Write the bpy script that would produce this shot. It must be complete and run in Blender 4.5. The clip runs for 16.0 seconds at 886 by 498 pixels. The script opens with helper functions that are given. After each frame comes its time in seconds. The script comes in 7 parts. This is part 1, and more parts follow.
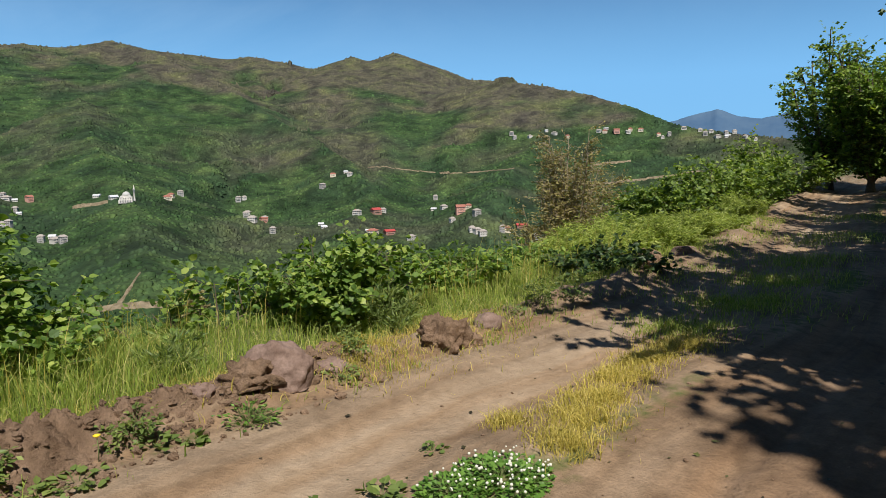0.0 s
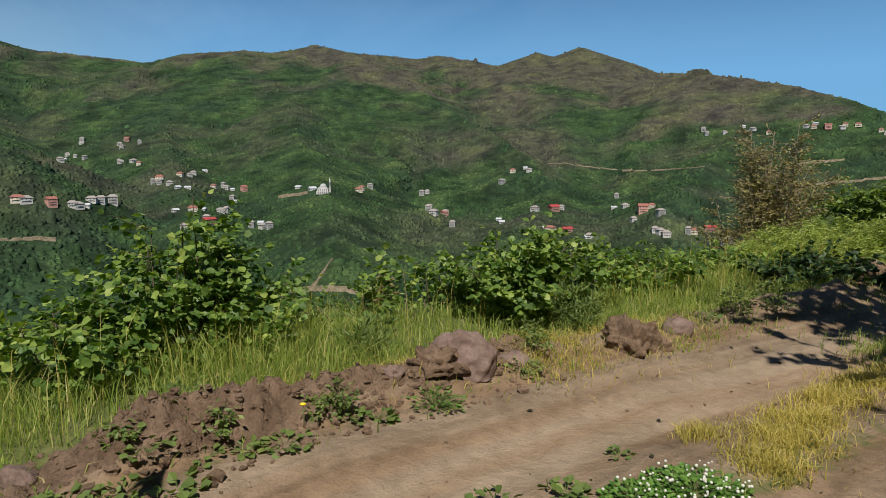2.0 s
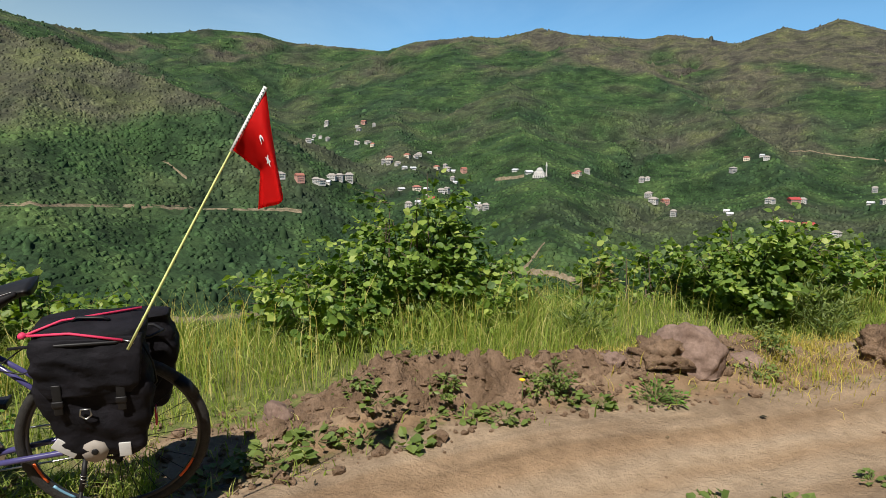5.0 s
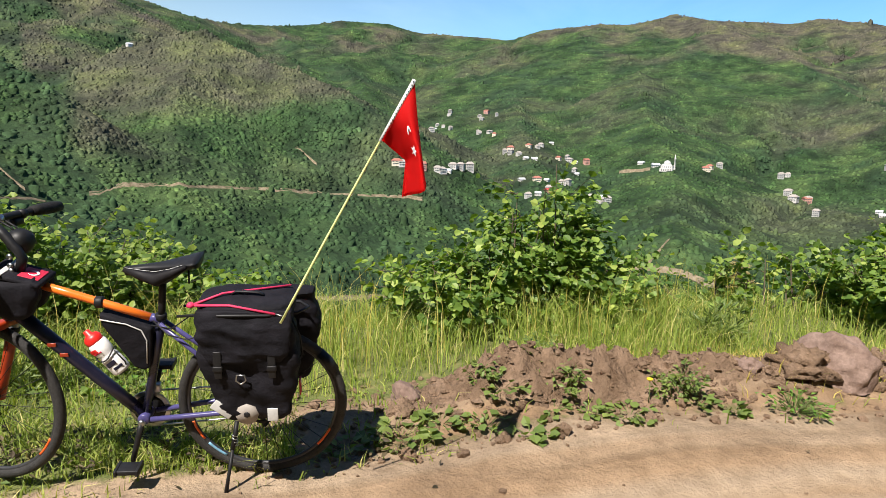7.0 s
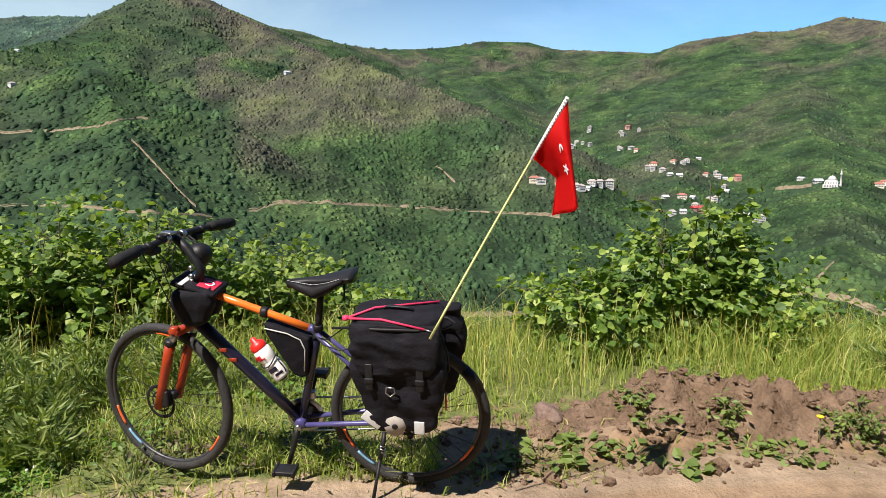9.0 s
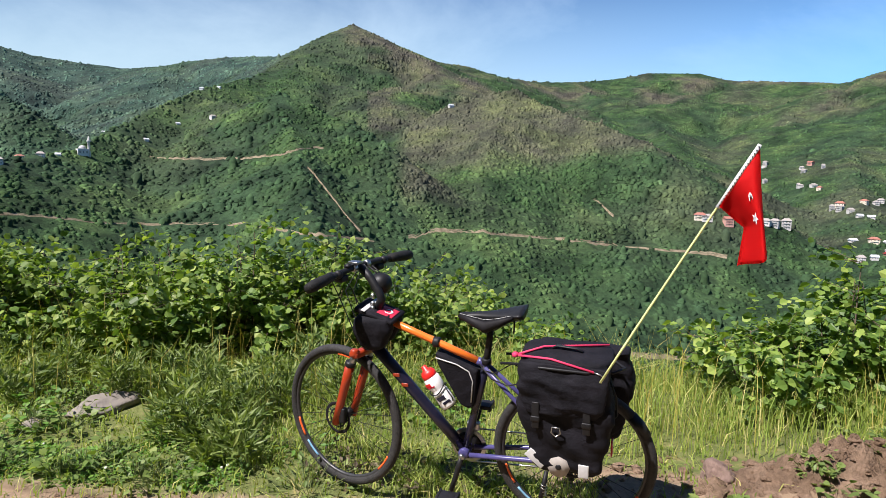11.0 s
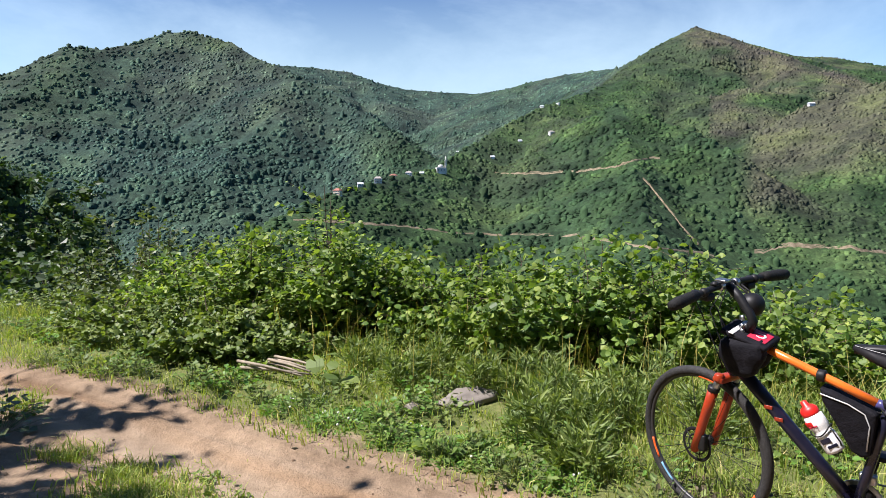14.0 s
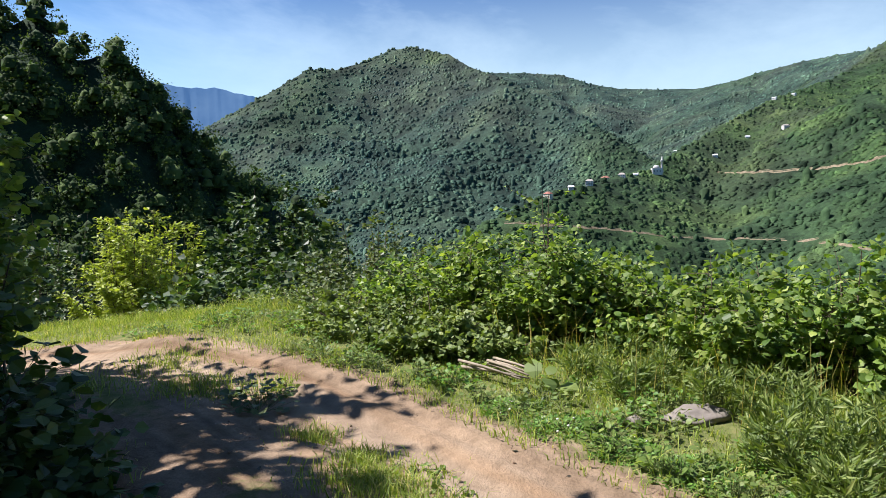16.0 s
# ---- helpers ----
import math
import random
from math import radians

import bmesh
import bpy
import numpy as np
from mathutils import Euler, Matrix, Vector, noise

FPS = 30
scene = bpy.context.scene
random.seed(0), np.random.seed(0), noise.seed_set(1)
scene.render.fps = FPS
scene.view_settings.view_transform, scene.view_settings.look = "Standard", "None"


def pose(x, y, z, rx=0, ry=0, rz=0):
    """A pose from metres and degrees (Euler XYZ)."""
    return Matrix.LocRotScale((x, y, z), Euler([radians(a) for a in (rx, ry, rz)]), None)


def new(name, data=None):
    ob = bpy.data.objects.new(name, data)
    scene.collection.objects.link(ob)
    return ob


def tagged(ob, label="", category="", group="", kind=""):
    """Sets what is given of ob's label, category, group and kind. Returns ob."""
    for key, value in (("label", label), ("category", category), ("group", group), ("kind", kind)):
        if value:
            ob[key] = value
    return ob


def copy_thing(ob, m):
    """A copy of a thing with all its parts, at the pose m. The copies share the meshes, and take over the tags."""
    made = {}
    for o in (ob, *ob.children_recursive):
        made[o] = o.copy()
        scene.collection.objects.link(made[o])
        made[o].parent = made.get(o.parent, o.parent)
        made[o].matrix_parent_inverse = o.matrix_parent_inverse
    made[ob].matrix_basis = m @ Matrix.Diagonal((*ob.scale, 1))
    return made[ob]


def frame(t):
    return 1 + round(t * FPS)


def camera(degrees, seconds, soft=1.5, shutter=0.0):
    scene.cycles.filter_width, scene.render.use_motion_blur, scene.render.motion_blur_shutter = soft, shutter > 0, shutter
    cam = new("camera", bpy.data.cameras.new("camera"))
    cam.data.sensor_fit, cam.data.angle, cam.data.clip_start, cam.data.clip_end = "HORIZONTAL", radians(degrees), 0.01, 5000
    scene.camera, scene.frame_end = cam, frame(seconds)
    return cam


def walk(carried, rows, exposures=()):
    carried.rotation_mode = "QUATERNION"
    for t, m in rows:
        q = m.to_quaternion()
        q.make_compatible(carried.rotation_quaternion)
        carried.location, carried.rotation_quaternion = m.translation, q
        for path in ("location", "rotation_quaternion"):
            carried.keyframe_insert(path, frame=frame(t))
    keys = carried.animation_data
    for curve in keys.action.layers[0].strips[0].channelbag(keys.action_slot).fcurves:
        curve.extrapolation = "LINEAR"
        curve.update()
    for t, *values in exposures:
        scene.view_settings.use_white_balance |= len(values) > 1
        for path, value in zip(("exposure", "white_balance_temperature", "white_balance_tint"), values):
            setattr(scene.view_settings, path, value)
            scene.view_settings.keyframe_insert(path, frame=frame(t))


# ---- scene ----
cam = camera(66.9, 16.0, soft=0.85)
# seconds, eye, yaw, pitch, roll
ROWS = [
    (0.0, -0.012, -0.080, 1.488, -8.88, -7.62, -0.73),
    (0.5, -0.025, -0.084, 1.485, -5.05, -7.77, -0.40),
    (1.0, -0.051, -0.088, 1.484, -0.97, -7.95, -0.14),
    (1.5, -0.069, -0.082, 1.484, 2.02, -7.92, -0.13),
    (2.0, -0.090, -0.066, 1.478, 6.22, -7.81, -0.26),
    (2.5, -0.110, -0.067, 1.476, 10.13, -7.78, -0.40),
    (3.0, -0.121, -0.074, 1.478, 12.90, -7.55, -0.43),
    (3.5, -0.136, -0.086, 1.476, 15.55, -7.75, -0.12),
    (4.0, -0.147, -0.091, 1.473, 18.33, -8.15, 0.05),
    (4.5, -0.161, -0.091, 1.465, 21.29, -8.75, 0.11),
    (5.0, -0.159, -0.109, 1.462, 24.40, -9.17, 0.44),
    (5.2, -0.159, -0.123, 1.459, 25.57, -9.70, 0.34),
    (7.3, -0.205, -0.172, 1.469, 36.34, -9.84, 0.75),
    (7.5, -0.207, -0.171, 1.463, 37.63, -9.67, 0.36),
    (8.0, -0.211, -0.183, 1.468, 40.15, -10.04, 0.07),
    (8.5, -0.222, -0.188, 1.471, 42.94, -9.26, 0.12),
    (9.0, -0.240, -0.193, 1.471, 46.29, -8.81, 0.16),
    (9.2, -0.245, -0.200, 1.475, 47.79, -8.20, 0.37),
    (11.3, -0.239, -0.305, 1.510, 62.61, -6.07, 0.94),
    (11.5, -0.246, -0.312, 1.510, 64.89, -5.85, 0.64),
    (12.0, -0.261, -0.325, 1.512, 68.26, -5.67, 0.60),
    (12.5, -0.276, -0.348, 1.516, 73.85, -5.27, 0.33),
    (13.0, -0.289, -0.364, 1.516, 78.45, -5.24, -0.44),
    (13.5, -0.302, -0.376, 1.513, 82.90, -5.35, -0.92),
    (14.0, -0.286, -0.404, 1.516, 87.47, -5.62, -0.10),
    (14.5, -0.287, -0.431, 1.520, 93.61, -6.78, -1.20),
    (15.0, -0.290, -0.452, 1.529, 97.31, -5.81, -0.91),
    (15.5, -0.302, -0.459, 1.528, 102.11, -5.36, -1.15),
    (16.0, -0.310, -0.481, 1.522, 105.32, -5.14, -1.13),
]
walk(cam, [(t, pose(x, y, z, 90 + pitch, 0, yaw) @ pose(0, 0, 0, 0, 0, roll)) for t, x, y, z, yaw, pitch, roll in ROWS],
     exposures=[(0.0, 0.32, 6700, 11), (1.5, 0.0, 6650, 10), (3.5, 0.0, 6600, 10), (4.5, 0.08, 6650, 10), (5.2, 0.52, 6800, 10),
                (7.5, 0.92, 6750, 13), (9.0, 0.87, 6700, 14), (12.0, 0.96, 6250, 18), (16.0, 1.05, 6250, 17)])

# ---------------------------------------------------------------- light
SUN_EL, SUN_AZ = 55.0, 186.0        # degrees; azimuth counted from +y towards -x
sun_dir = Vector((-math.sin(radians(SUN_AZ)) * math.cos(radians(SUN_EL)),
                  math.cos(radians(SUN_AZ)) * math.cos(radians(SUN_EL)), math.sin(radians(SUN_EL))))
sun = new("sun", bpy.data.lights.new("sun", "SUN"))
sun.data.energy, sun.data.angle, sun.data.color = 5.0, radians(0.5), (1.0, 0.96, 0.90)
sun.matrix_world = sun_dir.to_track_quat("Z", "Y").to_matrix().to_4x4()

world = bpy.data.worlds.new("sky")
scene.world = world
world.use_nodes = True
wt = world.node_tree
wt.nodes.clear()


def wnode(kind, **kw):
    n = wt.nodes.new(kind)
    for k, v in kw.items():
        n.inputs[k].default_value = v
    return n


sky = wt.nodes.new("ShaderNodeTexSky")
sky.sky_type, sky.sun_disc = "NISHITA", False
sky.sun_elevation, sky.sun_rotation = radians(SUN_EL), radians(360 - SUN_AZ)
sky.altitude, sky.air_density, sky.dust_density, sky.ozone_density = 600, 1.0, 0.1, 3.0
# thin cirrus, drawn out sideways
wco = wt.nodes.new("ShaderNodeTexCoord")
wmap = wt.nodes.new("ShaderNodeMapping")
wmap.inputs["Scale"].default_value = (1.2, 1.0, 2.6)
wmap.inputs["Rotation"].default_value = (0.15, 0.2, 0.4)
wno = wnode("ShaderNodeTexNoise", Scale=1.6, Detail=7.0, Roughness=0.62, Distortion=0.4)
wra = wt.nodes.new("ShaderNodeValToRGB")
wra.color_ramp.elements[0].position, wra.color_ramp.elements[1].position = 0.45, 0.78
wra.color_ramp.elements[1].color = (0.46, 0.46, 0.46, 1)
wmix = wt.nodes.new("ShaderNodeMixRGB")
wmix.inputs[2].default_value = (25.0, 18.0, 14.0, 1)
wbg = wnode("ShaderNodeBackground", Strength=0.041)
wout = wt.nodes.new("ShaderNodeOutputWorld")
wl = wt.links.new
wl(wco.outputs["Generated"], wmap.inputs["Vector"])
wl(wmap.outputs["Vector"], wno.inputs["Vector"])
wl(wno.outputs["Fac"], wra.inputs["Fac"])
# the cirrus thickens towards the west
wwest = wt.nodes.new("ShaderNodeMapRange")
wwest.inputs["From Min"].default_value, wwest.inputs["From Max"].default_value = 0.25, -1.0
wwest.inputs["To Min"].default_value, wwest.inputs["To Max"].default_value = 0.15, 1.2
wx = wt.nodes.new("ShaderNodeSeparateXYZ")
wl(wco.outputs["Generated"], wx.inputs[0])
wl(wx.outputs["X"], wwest.inputs["Value"])
wthick = wt.nodes.new("ShaderNodeMath")
wthick.operation = "MULTIPLY"
wl(wra.outputs["Color"], wthick.inputs[0])
wl(wwest.outputs[0], wthick.inputs[1])
wl(wthick.outputs[0], wmix.inputs[0])
wl(sky.outputs["Color"], wmix.inputs[1])
wtint = wt.nodes.new("ShaderNodeMixRGB")
wtint.blend_type = "MULTIPLY"
wtint.inputs[0].default_value = 1.0
wtint.inputs[2].default_value = (0.53, 0.92, 1.32, 1)
# paler air towards the horizon
wsep = wt.nodes.new("ShaderNodeSeparateXYZ")
wl(wco.outputs["Generated"], wsep.inputs[0])
wlow = wt.nodes.new("ShaderNodeValToRGB")
wlow.color_ramp.elements[0].position, wlow.color_ramp.elements[0].color = 0.11, (0.80, 0.80, 0.80, 1)
wlow.color_ramp.elements[1].position, wlow.color_ramp.elements[1].color = 0.30, (0, 0, 0, 1)
wl(wsep.outputs["Z"], wlow.inputs["Fac"])
whaze = wt.nodes.new("ShaderNodeMixRGB")
wair = wt.nodes.new("ShaderNodeMixRGB")
wair.inputs[1].default_value, wair.inputs[2].default_value = (8.6, 12.6, 15.4, 1), (17.2, 13.4, 9.8, 1)
wturn = wt.nodes.new("ShaderNodeMapRange")
wturn.inputs["From Min"].default_value, wturn.inputs["From Max"].default_value = -0.40, -0.92
wl(wx.outputs["X"], wturn.inputs["Value"])
wl(wturn.outputs[0], wair.inputs[0])
wl(wair.outputs["Color"], whaze.inputs[2])
wl(wlow.outputs["Color"], whaze.inputs[0])
wl(wmix.outputs["Color"], whaze.inputs[1])
wl(whaze.outputs["Color"], wtint.inputs[1])
wl(wtint.outputs["Color"], wbg.inputs["Color"])
wl(wbg.outputs["Background"], wout.inputs["Surface"])


# ---------------------------------------------------------------- materials
class Mat:
    """A node material with a Principled shader and small helpers to wire it."""

    def __init__(self, name, rough=0.8, metal=0.0, spec=0.5):
        self.m = bpy.data.materials.new(name)
        self.m.use_nodes = True
        self.t = self.m.node_tree
        self.b = self.t.nodes["Principled BSDF"]
        self.b.inputs["Roughness"].default_value = rough
        self.b.inputs["Metallic"].default_value = metal
        self.b.inputs["Specular IOR Level"].default_value = spec

    def n(self, kind, **kw):
        node = self.t.nodes.new(kind)
        for k, v in kw.items():
            node.inputs[k.replace("_", " ")].default_value = v
        return node

    def link(self, a, b):
        self.t.links.new(a, b)

    def pos(self):
        return self.n("ShaderNodeNewGeometry").outputs["Position"]

    def noise(self, scale, detail=4.0, rough=0.55, vec=None, distortion=0.0):
        no = self.n("ShaderNodeTexNoise", Scale=scale, Detail=detail, Roughness=rough, Distortion=distortion)
        self.link(vec if vec else self.pos(), no.inputs["Vector"])
        return no.outputs["Fac"]

    def ramp(self, fac, *stops):
        r = self.n("ShaderNodeValToRGB")
        el = r.color_ramp.elements
        while len(el) < len(stops):
            el.new(0.5)
        for e, (p, c) in zip(el, stops):
            e.position = p
            e.color = (*c, 1) if len(c) == 3 else c
        self.link(fac, r.inputs["Fac"])
        return r.outputs["Color"]

    def mix(self, fac, a, b, mode="MIX"):
        m = self.n("ShaderNodeMixRGB")
        m.blend_type = mode
        for i, v in enumerate((fac, a, b)):
            if hasattr(v, "node"):
                self.link(v, m.inputs[i])
            elif isinstance(v, (int, float)):
                m.inputs[i].default_value = v if i == 0 else (v, v, v, 1)
            else:
                m.inputs[i].default_value = (*v, 1)
        return m.outputs["Color"]

    def math(self, op, a, b=0.0, c=0.0):
        m = self.n("ShaderNodeMath")
        m.operation = op
        for i, v in enumerate((a, b, c)):
            if hasattr(v, "node"):
                self.link(v, m.inputs[i])
            else:
                m.inputs[i].default_value = v
        return m.outputs[0]

    def attr(self, name):
        a = self.n("ShaderNodeAttribute")
        a.attribute_name = name
        return a.outputs["Fac"]

    def island(self):
        return self.n("ShaderNodeNewGeometry").outputs["Random Per Island"]

    def rand(self):
        return self.n("ShaderNodeObjectInfo").outputs["Random"]

    def color(self, c):
        if hasattr(c, "node"):
            self.link(c, self.b.inputs["Base Color"])
        else:
            self.b.inputs["Base Color"].default_value = (*c, 1)
        return self

    def bump(self, height, strength=0.5, dist=0.02):
        bp = self.n("ShaderNodeBump", Strength=strength, Distance=dist)
        self.link(height, bp.inputs["Height"])
        self.link(bp.outputs["Normal"], self.b.inputs["Normal"])
        return self

    def rough(self, v):
        self.link(v, self.b.inputs["Roughness"])
        return self


def plain(name, color, rough=0.6, metal=0.0, vary=0.12, scale=30.0, bump=0.0, spec=0.5):
    """A material with slight mottling, wear in its gloss and optional fine relief."""
    m = Mat(name, rough, metal, spec)
    f = m.noise(scale, 5.0)
    lo = tuple(max(0.0, c * (1 - vary)) for c in color)
    hi = tuple(min(1.0, c * (1 + vary)) for c in color)
    m.color(m.ramp(f, (0.3, lo), (0.7, hi)))
    g = m.noise(scale * 0.23, 3.0)
    m.rough(m.ramp(g, (0.3, (rough * 0.85,) * 3), (0.75, (min(1, rough * 1.15),) * 3)))
    if bump:
        m.bump(m.noise(scale * 3, 3.0), bump, 0.01)
    return m.m


# leafless brown woods ("bare"), deep green forest ("deep") and lighter hazel groves
def grove_color(m):
    mid = m.noise(0.014, 6.0, 0.68)
    fine = m.noise(0.085, 6.0, 0.72)
    green = m.ramp(mid, (0.36, (0.019, 0.040, 0.016)), (0.5, (0.034, 0.067, 0.025)), (0.64, (0.060, 0.098, 0.036)))
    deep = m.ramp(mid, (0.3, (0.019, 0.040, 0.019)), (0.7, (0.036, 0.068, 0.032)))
    brown = m.ramp(mid, (0.34, (0.060, 0.055, 0.047)), (0.5, (0.083, 0.080, 0.056)), (0.66, (0.100, 0.108, 0.052)))
    # "pale": air haze painted into the leaf colour as a bluer green
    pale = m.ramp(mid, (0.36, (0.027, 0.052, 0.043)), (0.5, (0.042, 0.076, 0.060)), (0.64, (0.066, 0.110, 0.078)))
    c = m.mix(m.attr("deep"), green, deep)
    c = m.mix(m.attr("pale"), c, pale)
    c = m.mix(m.attr("bare"), c, brown)
    # stands of darker trees among lighter plots
    stands = m.noise(0.027, 4.0, 0.6)
    c = m.mix(0.75, c, m.ramp(stands, (0.40, (0.50, 0.53, 0.56)), (0.49, (1.0, 1.0, 1.0)), (0.56, (1.06, 1.06, 1.03)), (0.64, (1.34, 1.31, 1.2))), "MULTIPLY")
    return m.mix(0.75, c, m.ramp(fine, (0.34, (0.52, 0.52, 0.52)), (0.64, (1.32, 1.32, 1.32))), "MULTIPLY")


def make_ground():
    m = Mat("ground_soil_and_grass", 0.95, spec=0.15)
    d1, d2, d3 = m.noise(1.1, 5.0), m.noise(9.0, 6.0, 0.6), m.noise(60.0, 5.0, 0.65)
    earth = m.ramp(d1, (0.3, (0.172, 0.117, 0.073)), (0.7, (0.338, 0.250, 0.166)))
    earth = m.mix(0.75, earth, m.ramp(d2, (0.28, (0.62, 0.60, 0.58)), (0.55, (1, 1, 1)), (0.78, (1.22, 1.2, 1.18))), "MULTIPLY")
    earth = m.mix(0.5, earth, m.ramp(d3, (0.25, (0.6, 0.6, 0.6)), (0.7, (1.25, 1.25, 1.25))), "MULTIPLY")
    cv = m.n("ShaderNodeCombineXYZ")
    m.link(m.math("MULTIPLY", m.attr("edge"), 5.0), cv.inputs[0])
    m.link(m.math("MULTIPLY", m.attr("run"), 0.22), cv.inputs[1])
    ruts = m.noise(1.0, 5.0, 0.6, cv.outputs[0])
    bands = m.noise(0.8, 1.5, 0.5, cv.outputs[0])
    earth = m.mix(0.9, earth, m.ramp(ruts, (0.33, (0.62, 0.60, 0.58)), (0.5, (1, 1, 1)), (0.68, (1.22, 1.2, 1.18))), "MULTIPLY")
    grass = m.ramp(d2, (0.3, (0.085, 0.105, 0.032)), (0.55, (0.14, 0.155, 0.05)), (0.75, (0.22, 0.19, 0.08)))
    earth = m.mix(m.math("MULTIPLY", m.attr("worn"), 0.6), earth, m.ramp(d2, (0.3, (0.318, 0.232, 0.150)), (0.7, (0.412, 0.314, 0.214))))
    damp = m.ramp(m.math("MULTIPLY_ADD", d1, 0.3, m.math("MULTIPLY", m.attr("edge"), 0.25)), (0.55, (1, 1, 1)), (0.85, (0.74, 0.64, 0.58)))
    earth = m.mix(1.0, earth, damp, "MULTIPLY")
    earth = m.mix(0.8, earth, m.ramp(bands, (0.36, (0.93, 0.84, 0.75)), (0.5, (1, 1, 1)), (0.62, (1.04, 1.08, 1.13))), "MULTIPLY")
    edge = m.math("ADD", m.attr("road"), m.math("MULTIPLY_ADD", d2, 0.7, -0.35))
    near = m.mix(m.ramp(edge, (0.40, (0, 0, 0)), (0.6, (1, 1, 1))), grass, earth)
    # understorey of the far groves, rough with shrubs; shade of the gaps is painted in
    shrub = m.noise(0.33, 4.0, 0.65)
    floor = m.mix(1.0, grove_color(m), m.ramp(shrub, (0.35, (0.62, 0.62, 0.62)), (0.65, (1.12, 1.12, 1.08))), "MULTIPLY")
    # floor under the hazy woods toned darker still, as shade between crowns
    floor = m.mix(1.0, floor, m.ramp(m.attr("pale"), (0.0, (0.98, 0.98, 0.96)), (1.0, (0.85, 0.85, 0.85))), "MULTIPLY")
    c = m.mix(m.attr("far"), near, floor)
    m.color(c)
    h = m.math("ADD", m.math("MULTIPLY", d2, 1.0), m.math("MULTIPLY", d3, 0.45))
    h = m.math("ADD", h, m.math("MULTIPLY", bands, 1.6))
    h = m.math("MULTIPLY", m.math("MULTIPLY", h, 0.055), m.math("SUBTRACT", 1.0, m.attr("far")))
    h = m.math("MULTIPLY_ADD", m.math("MULTIPLY", shrub, m.attr("far")), 2.2, h)
    m.bump(h, 0.6, 1.0)
    return m.m


def make_grove():
    m = Mat("grove_foliage", 0.85, spec=0.1)
    vary = m.ramp(m.island(), (0.0, (0.92, 0.94, 0.94)), (0.6, (1.25, 1.26, 1.2)), (0.97, (1.5, 1.5, 1.4)), (1.0, (2.3, 2.25, 2.1)))
    vary = m.mix(m.math("MULTIPLY", m.attr("bare"), 0.75), vary, (1.12, 1.12, 1.12))
    c = m.mix(0.85, grove_color(m), vary, "MULTIPLY")
    # crowns of the hazy woods are lightened in colour too
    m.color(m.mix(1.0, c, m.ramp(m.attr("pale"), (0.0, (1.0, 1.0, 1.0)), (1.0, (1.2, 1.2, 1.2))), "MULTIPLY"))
    m.bump(m.noise(0.9, 3.0, 0.6), 0.35, 0.5)
    return m.m


GROUND, GROVE = make_ground(), make_grove()
# air haze put into the material: blue base colour plus a weak blue glow
DISTANT = Mat("haze_blue_mountain", 1.0, spec=0.0)
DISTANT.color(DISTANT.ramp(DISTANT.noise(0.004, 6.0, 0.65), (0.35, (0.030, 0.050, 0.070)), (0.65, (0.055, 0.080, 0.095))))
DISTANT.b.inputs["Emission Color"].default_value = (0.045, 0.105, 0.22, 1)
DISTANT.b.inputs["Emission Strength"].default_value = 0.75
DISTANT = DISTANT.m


# ---------------------------------------------------------------- numbers: noise and the lie of the land
def lattice(ix, iy, seed):
    h = (ix.astype(np.int64) * 374761393 + iy.astype(np.int64) * 668265263 + seed * 974711) & 0x7FFFFFFF
    h = ((h ^ (h >> 13)) * 1274126177) & 0x7FFFFFFF
    return ((h ^ (h >> 16)) & 0xFFFF) / 65535.0


def vnoise(x, y, seed=0):
    ix, iy = np.floor(x), np.floor(y)
    fx, fy = x - ix, y - iy
    fx, fy = fx * fx * (3 - 2 * fx), fy * fy * (3 - 2 * fy)
    a, b = lattice(ix, iy, seed), lattice(ix + 1, iy, seed)
    c, d = lattice(ix, iy + 1, seed), lattice(ix + 1, iy + 1, seed)
    return (a + (b - a) * fx) * (1 - fy) + (c + (d - c) * fx) * fy


def fbm(x, y, octaves=4, seed=0):
    out, amp, tot = 0, 1.0, 0
    for o in range(octaves):
        out = out + amp * vnoise(x * 2 ** o, y * 2 ** o, seed + o * 17)
        tot += amp
        amp *= 0.5
    return out / tot * 2 - 1


# the valley-side edge of the dirt road
EDGE = np.array([(-9, -40), (-9.2, -24), (-8.5, -13), (-7.4, -8.5), (-6.8, -6.2), (-6.4, -4.9), (-5.98, -3.7), (-5.5, -2.8), (-4.98, -2.0), (-4.35, -1.2), (-3.6, -0.2), (-2.85, 1.0),
                 (-2.0, 2.0), (-1.4, 2.85), (-0.7, 3.55), (0.36, 4.6), (1.14, 5.1), (2.8, 6.3), (5.6, 8.8), (12.9, 16.7), (22, 26), (44, 44), (90, 75)], float)


def resample(p, n):
    s = np.r_[0, np.cumsum(np.hypot(*np.diff(p, axis=0).T))]
    u = np.linspace(0, s[-1], n)
    q = np.stack([np.interp(u, s, p[:, k]) for k in (0, 1)], 1)
    return q


def seg_dist(x, y, p, values=None):
    """Distance to a polyline, the side of it (+ right of its run) and values taken along it."""
    best = np.full(x.shape, 1e9)
    side = np.zeros(x.shape)
    val = np.zeros(x.shape)
    for i in range(len(p) - 1):
        (ax, ay), (bx, by) = p[i][:2], p[i + 1][:2]
        dx, dy = bx - ax, by - ay
        u = np.clip(((x - ax) * dx + (y - ay) * dy) / (dx * dx + dy * dy), 0, 1)
        ex, ey = x - ax - u * dx, y - ay - u * dy
        d = np.hypot(ex, ey)
        m = d < best
        best = np.where(m, d, best)
        side = np.where(m, np.sign(dy * ex - dx * ey), side)
        if values is not None:
            val = np.where(m, values[i] + u * (values[i + 1] - values[i]), val)
    return best, side, val


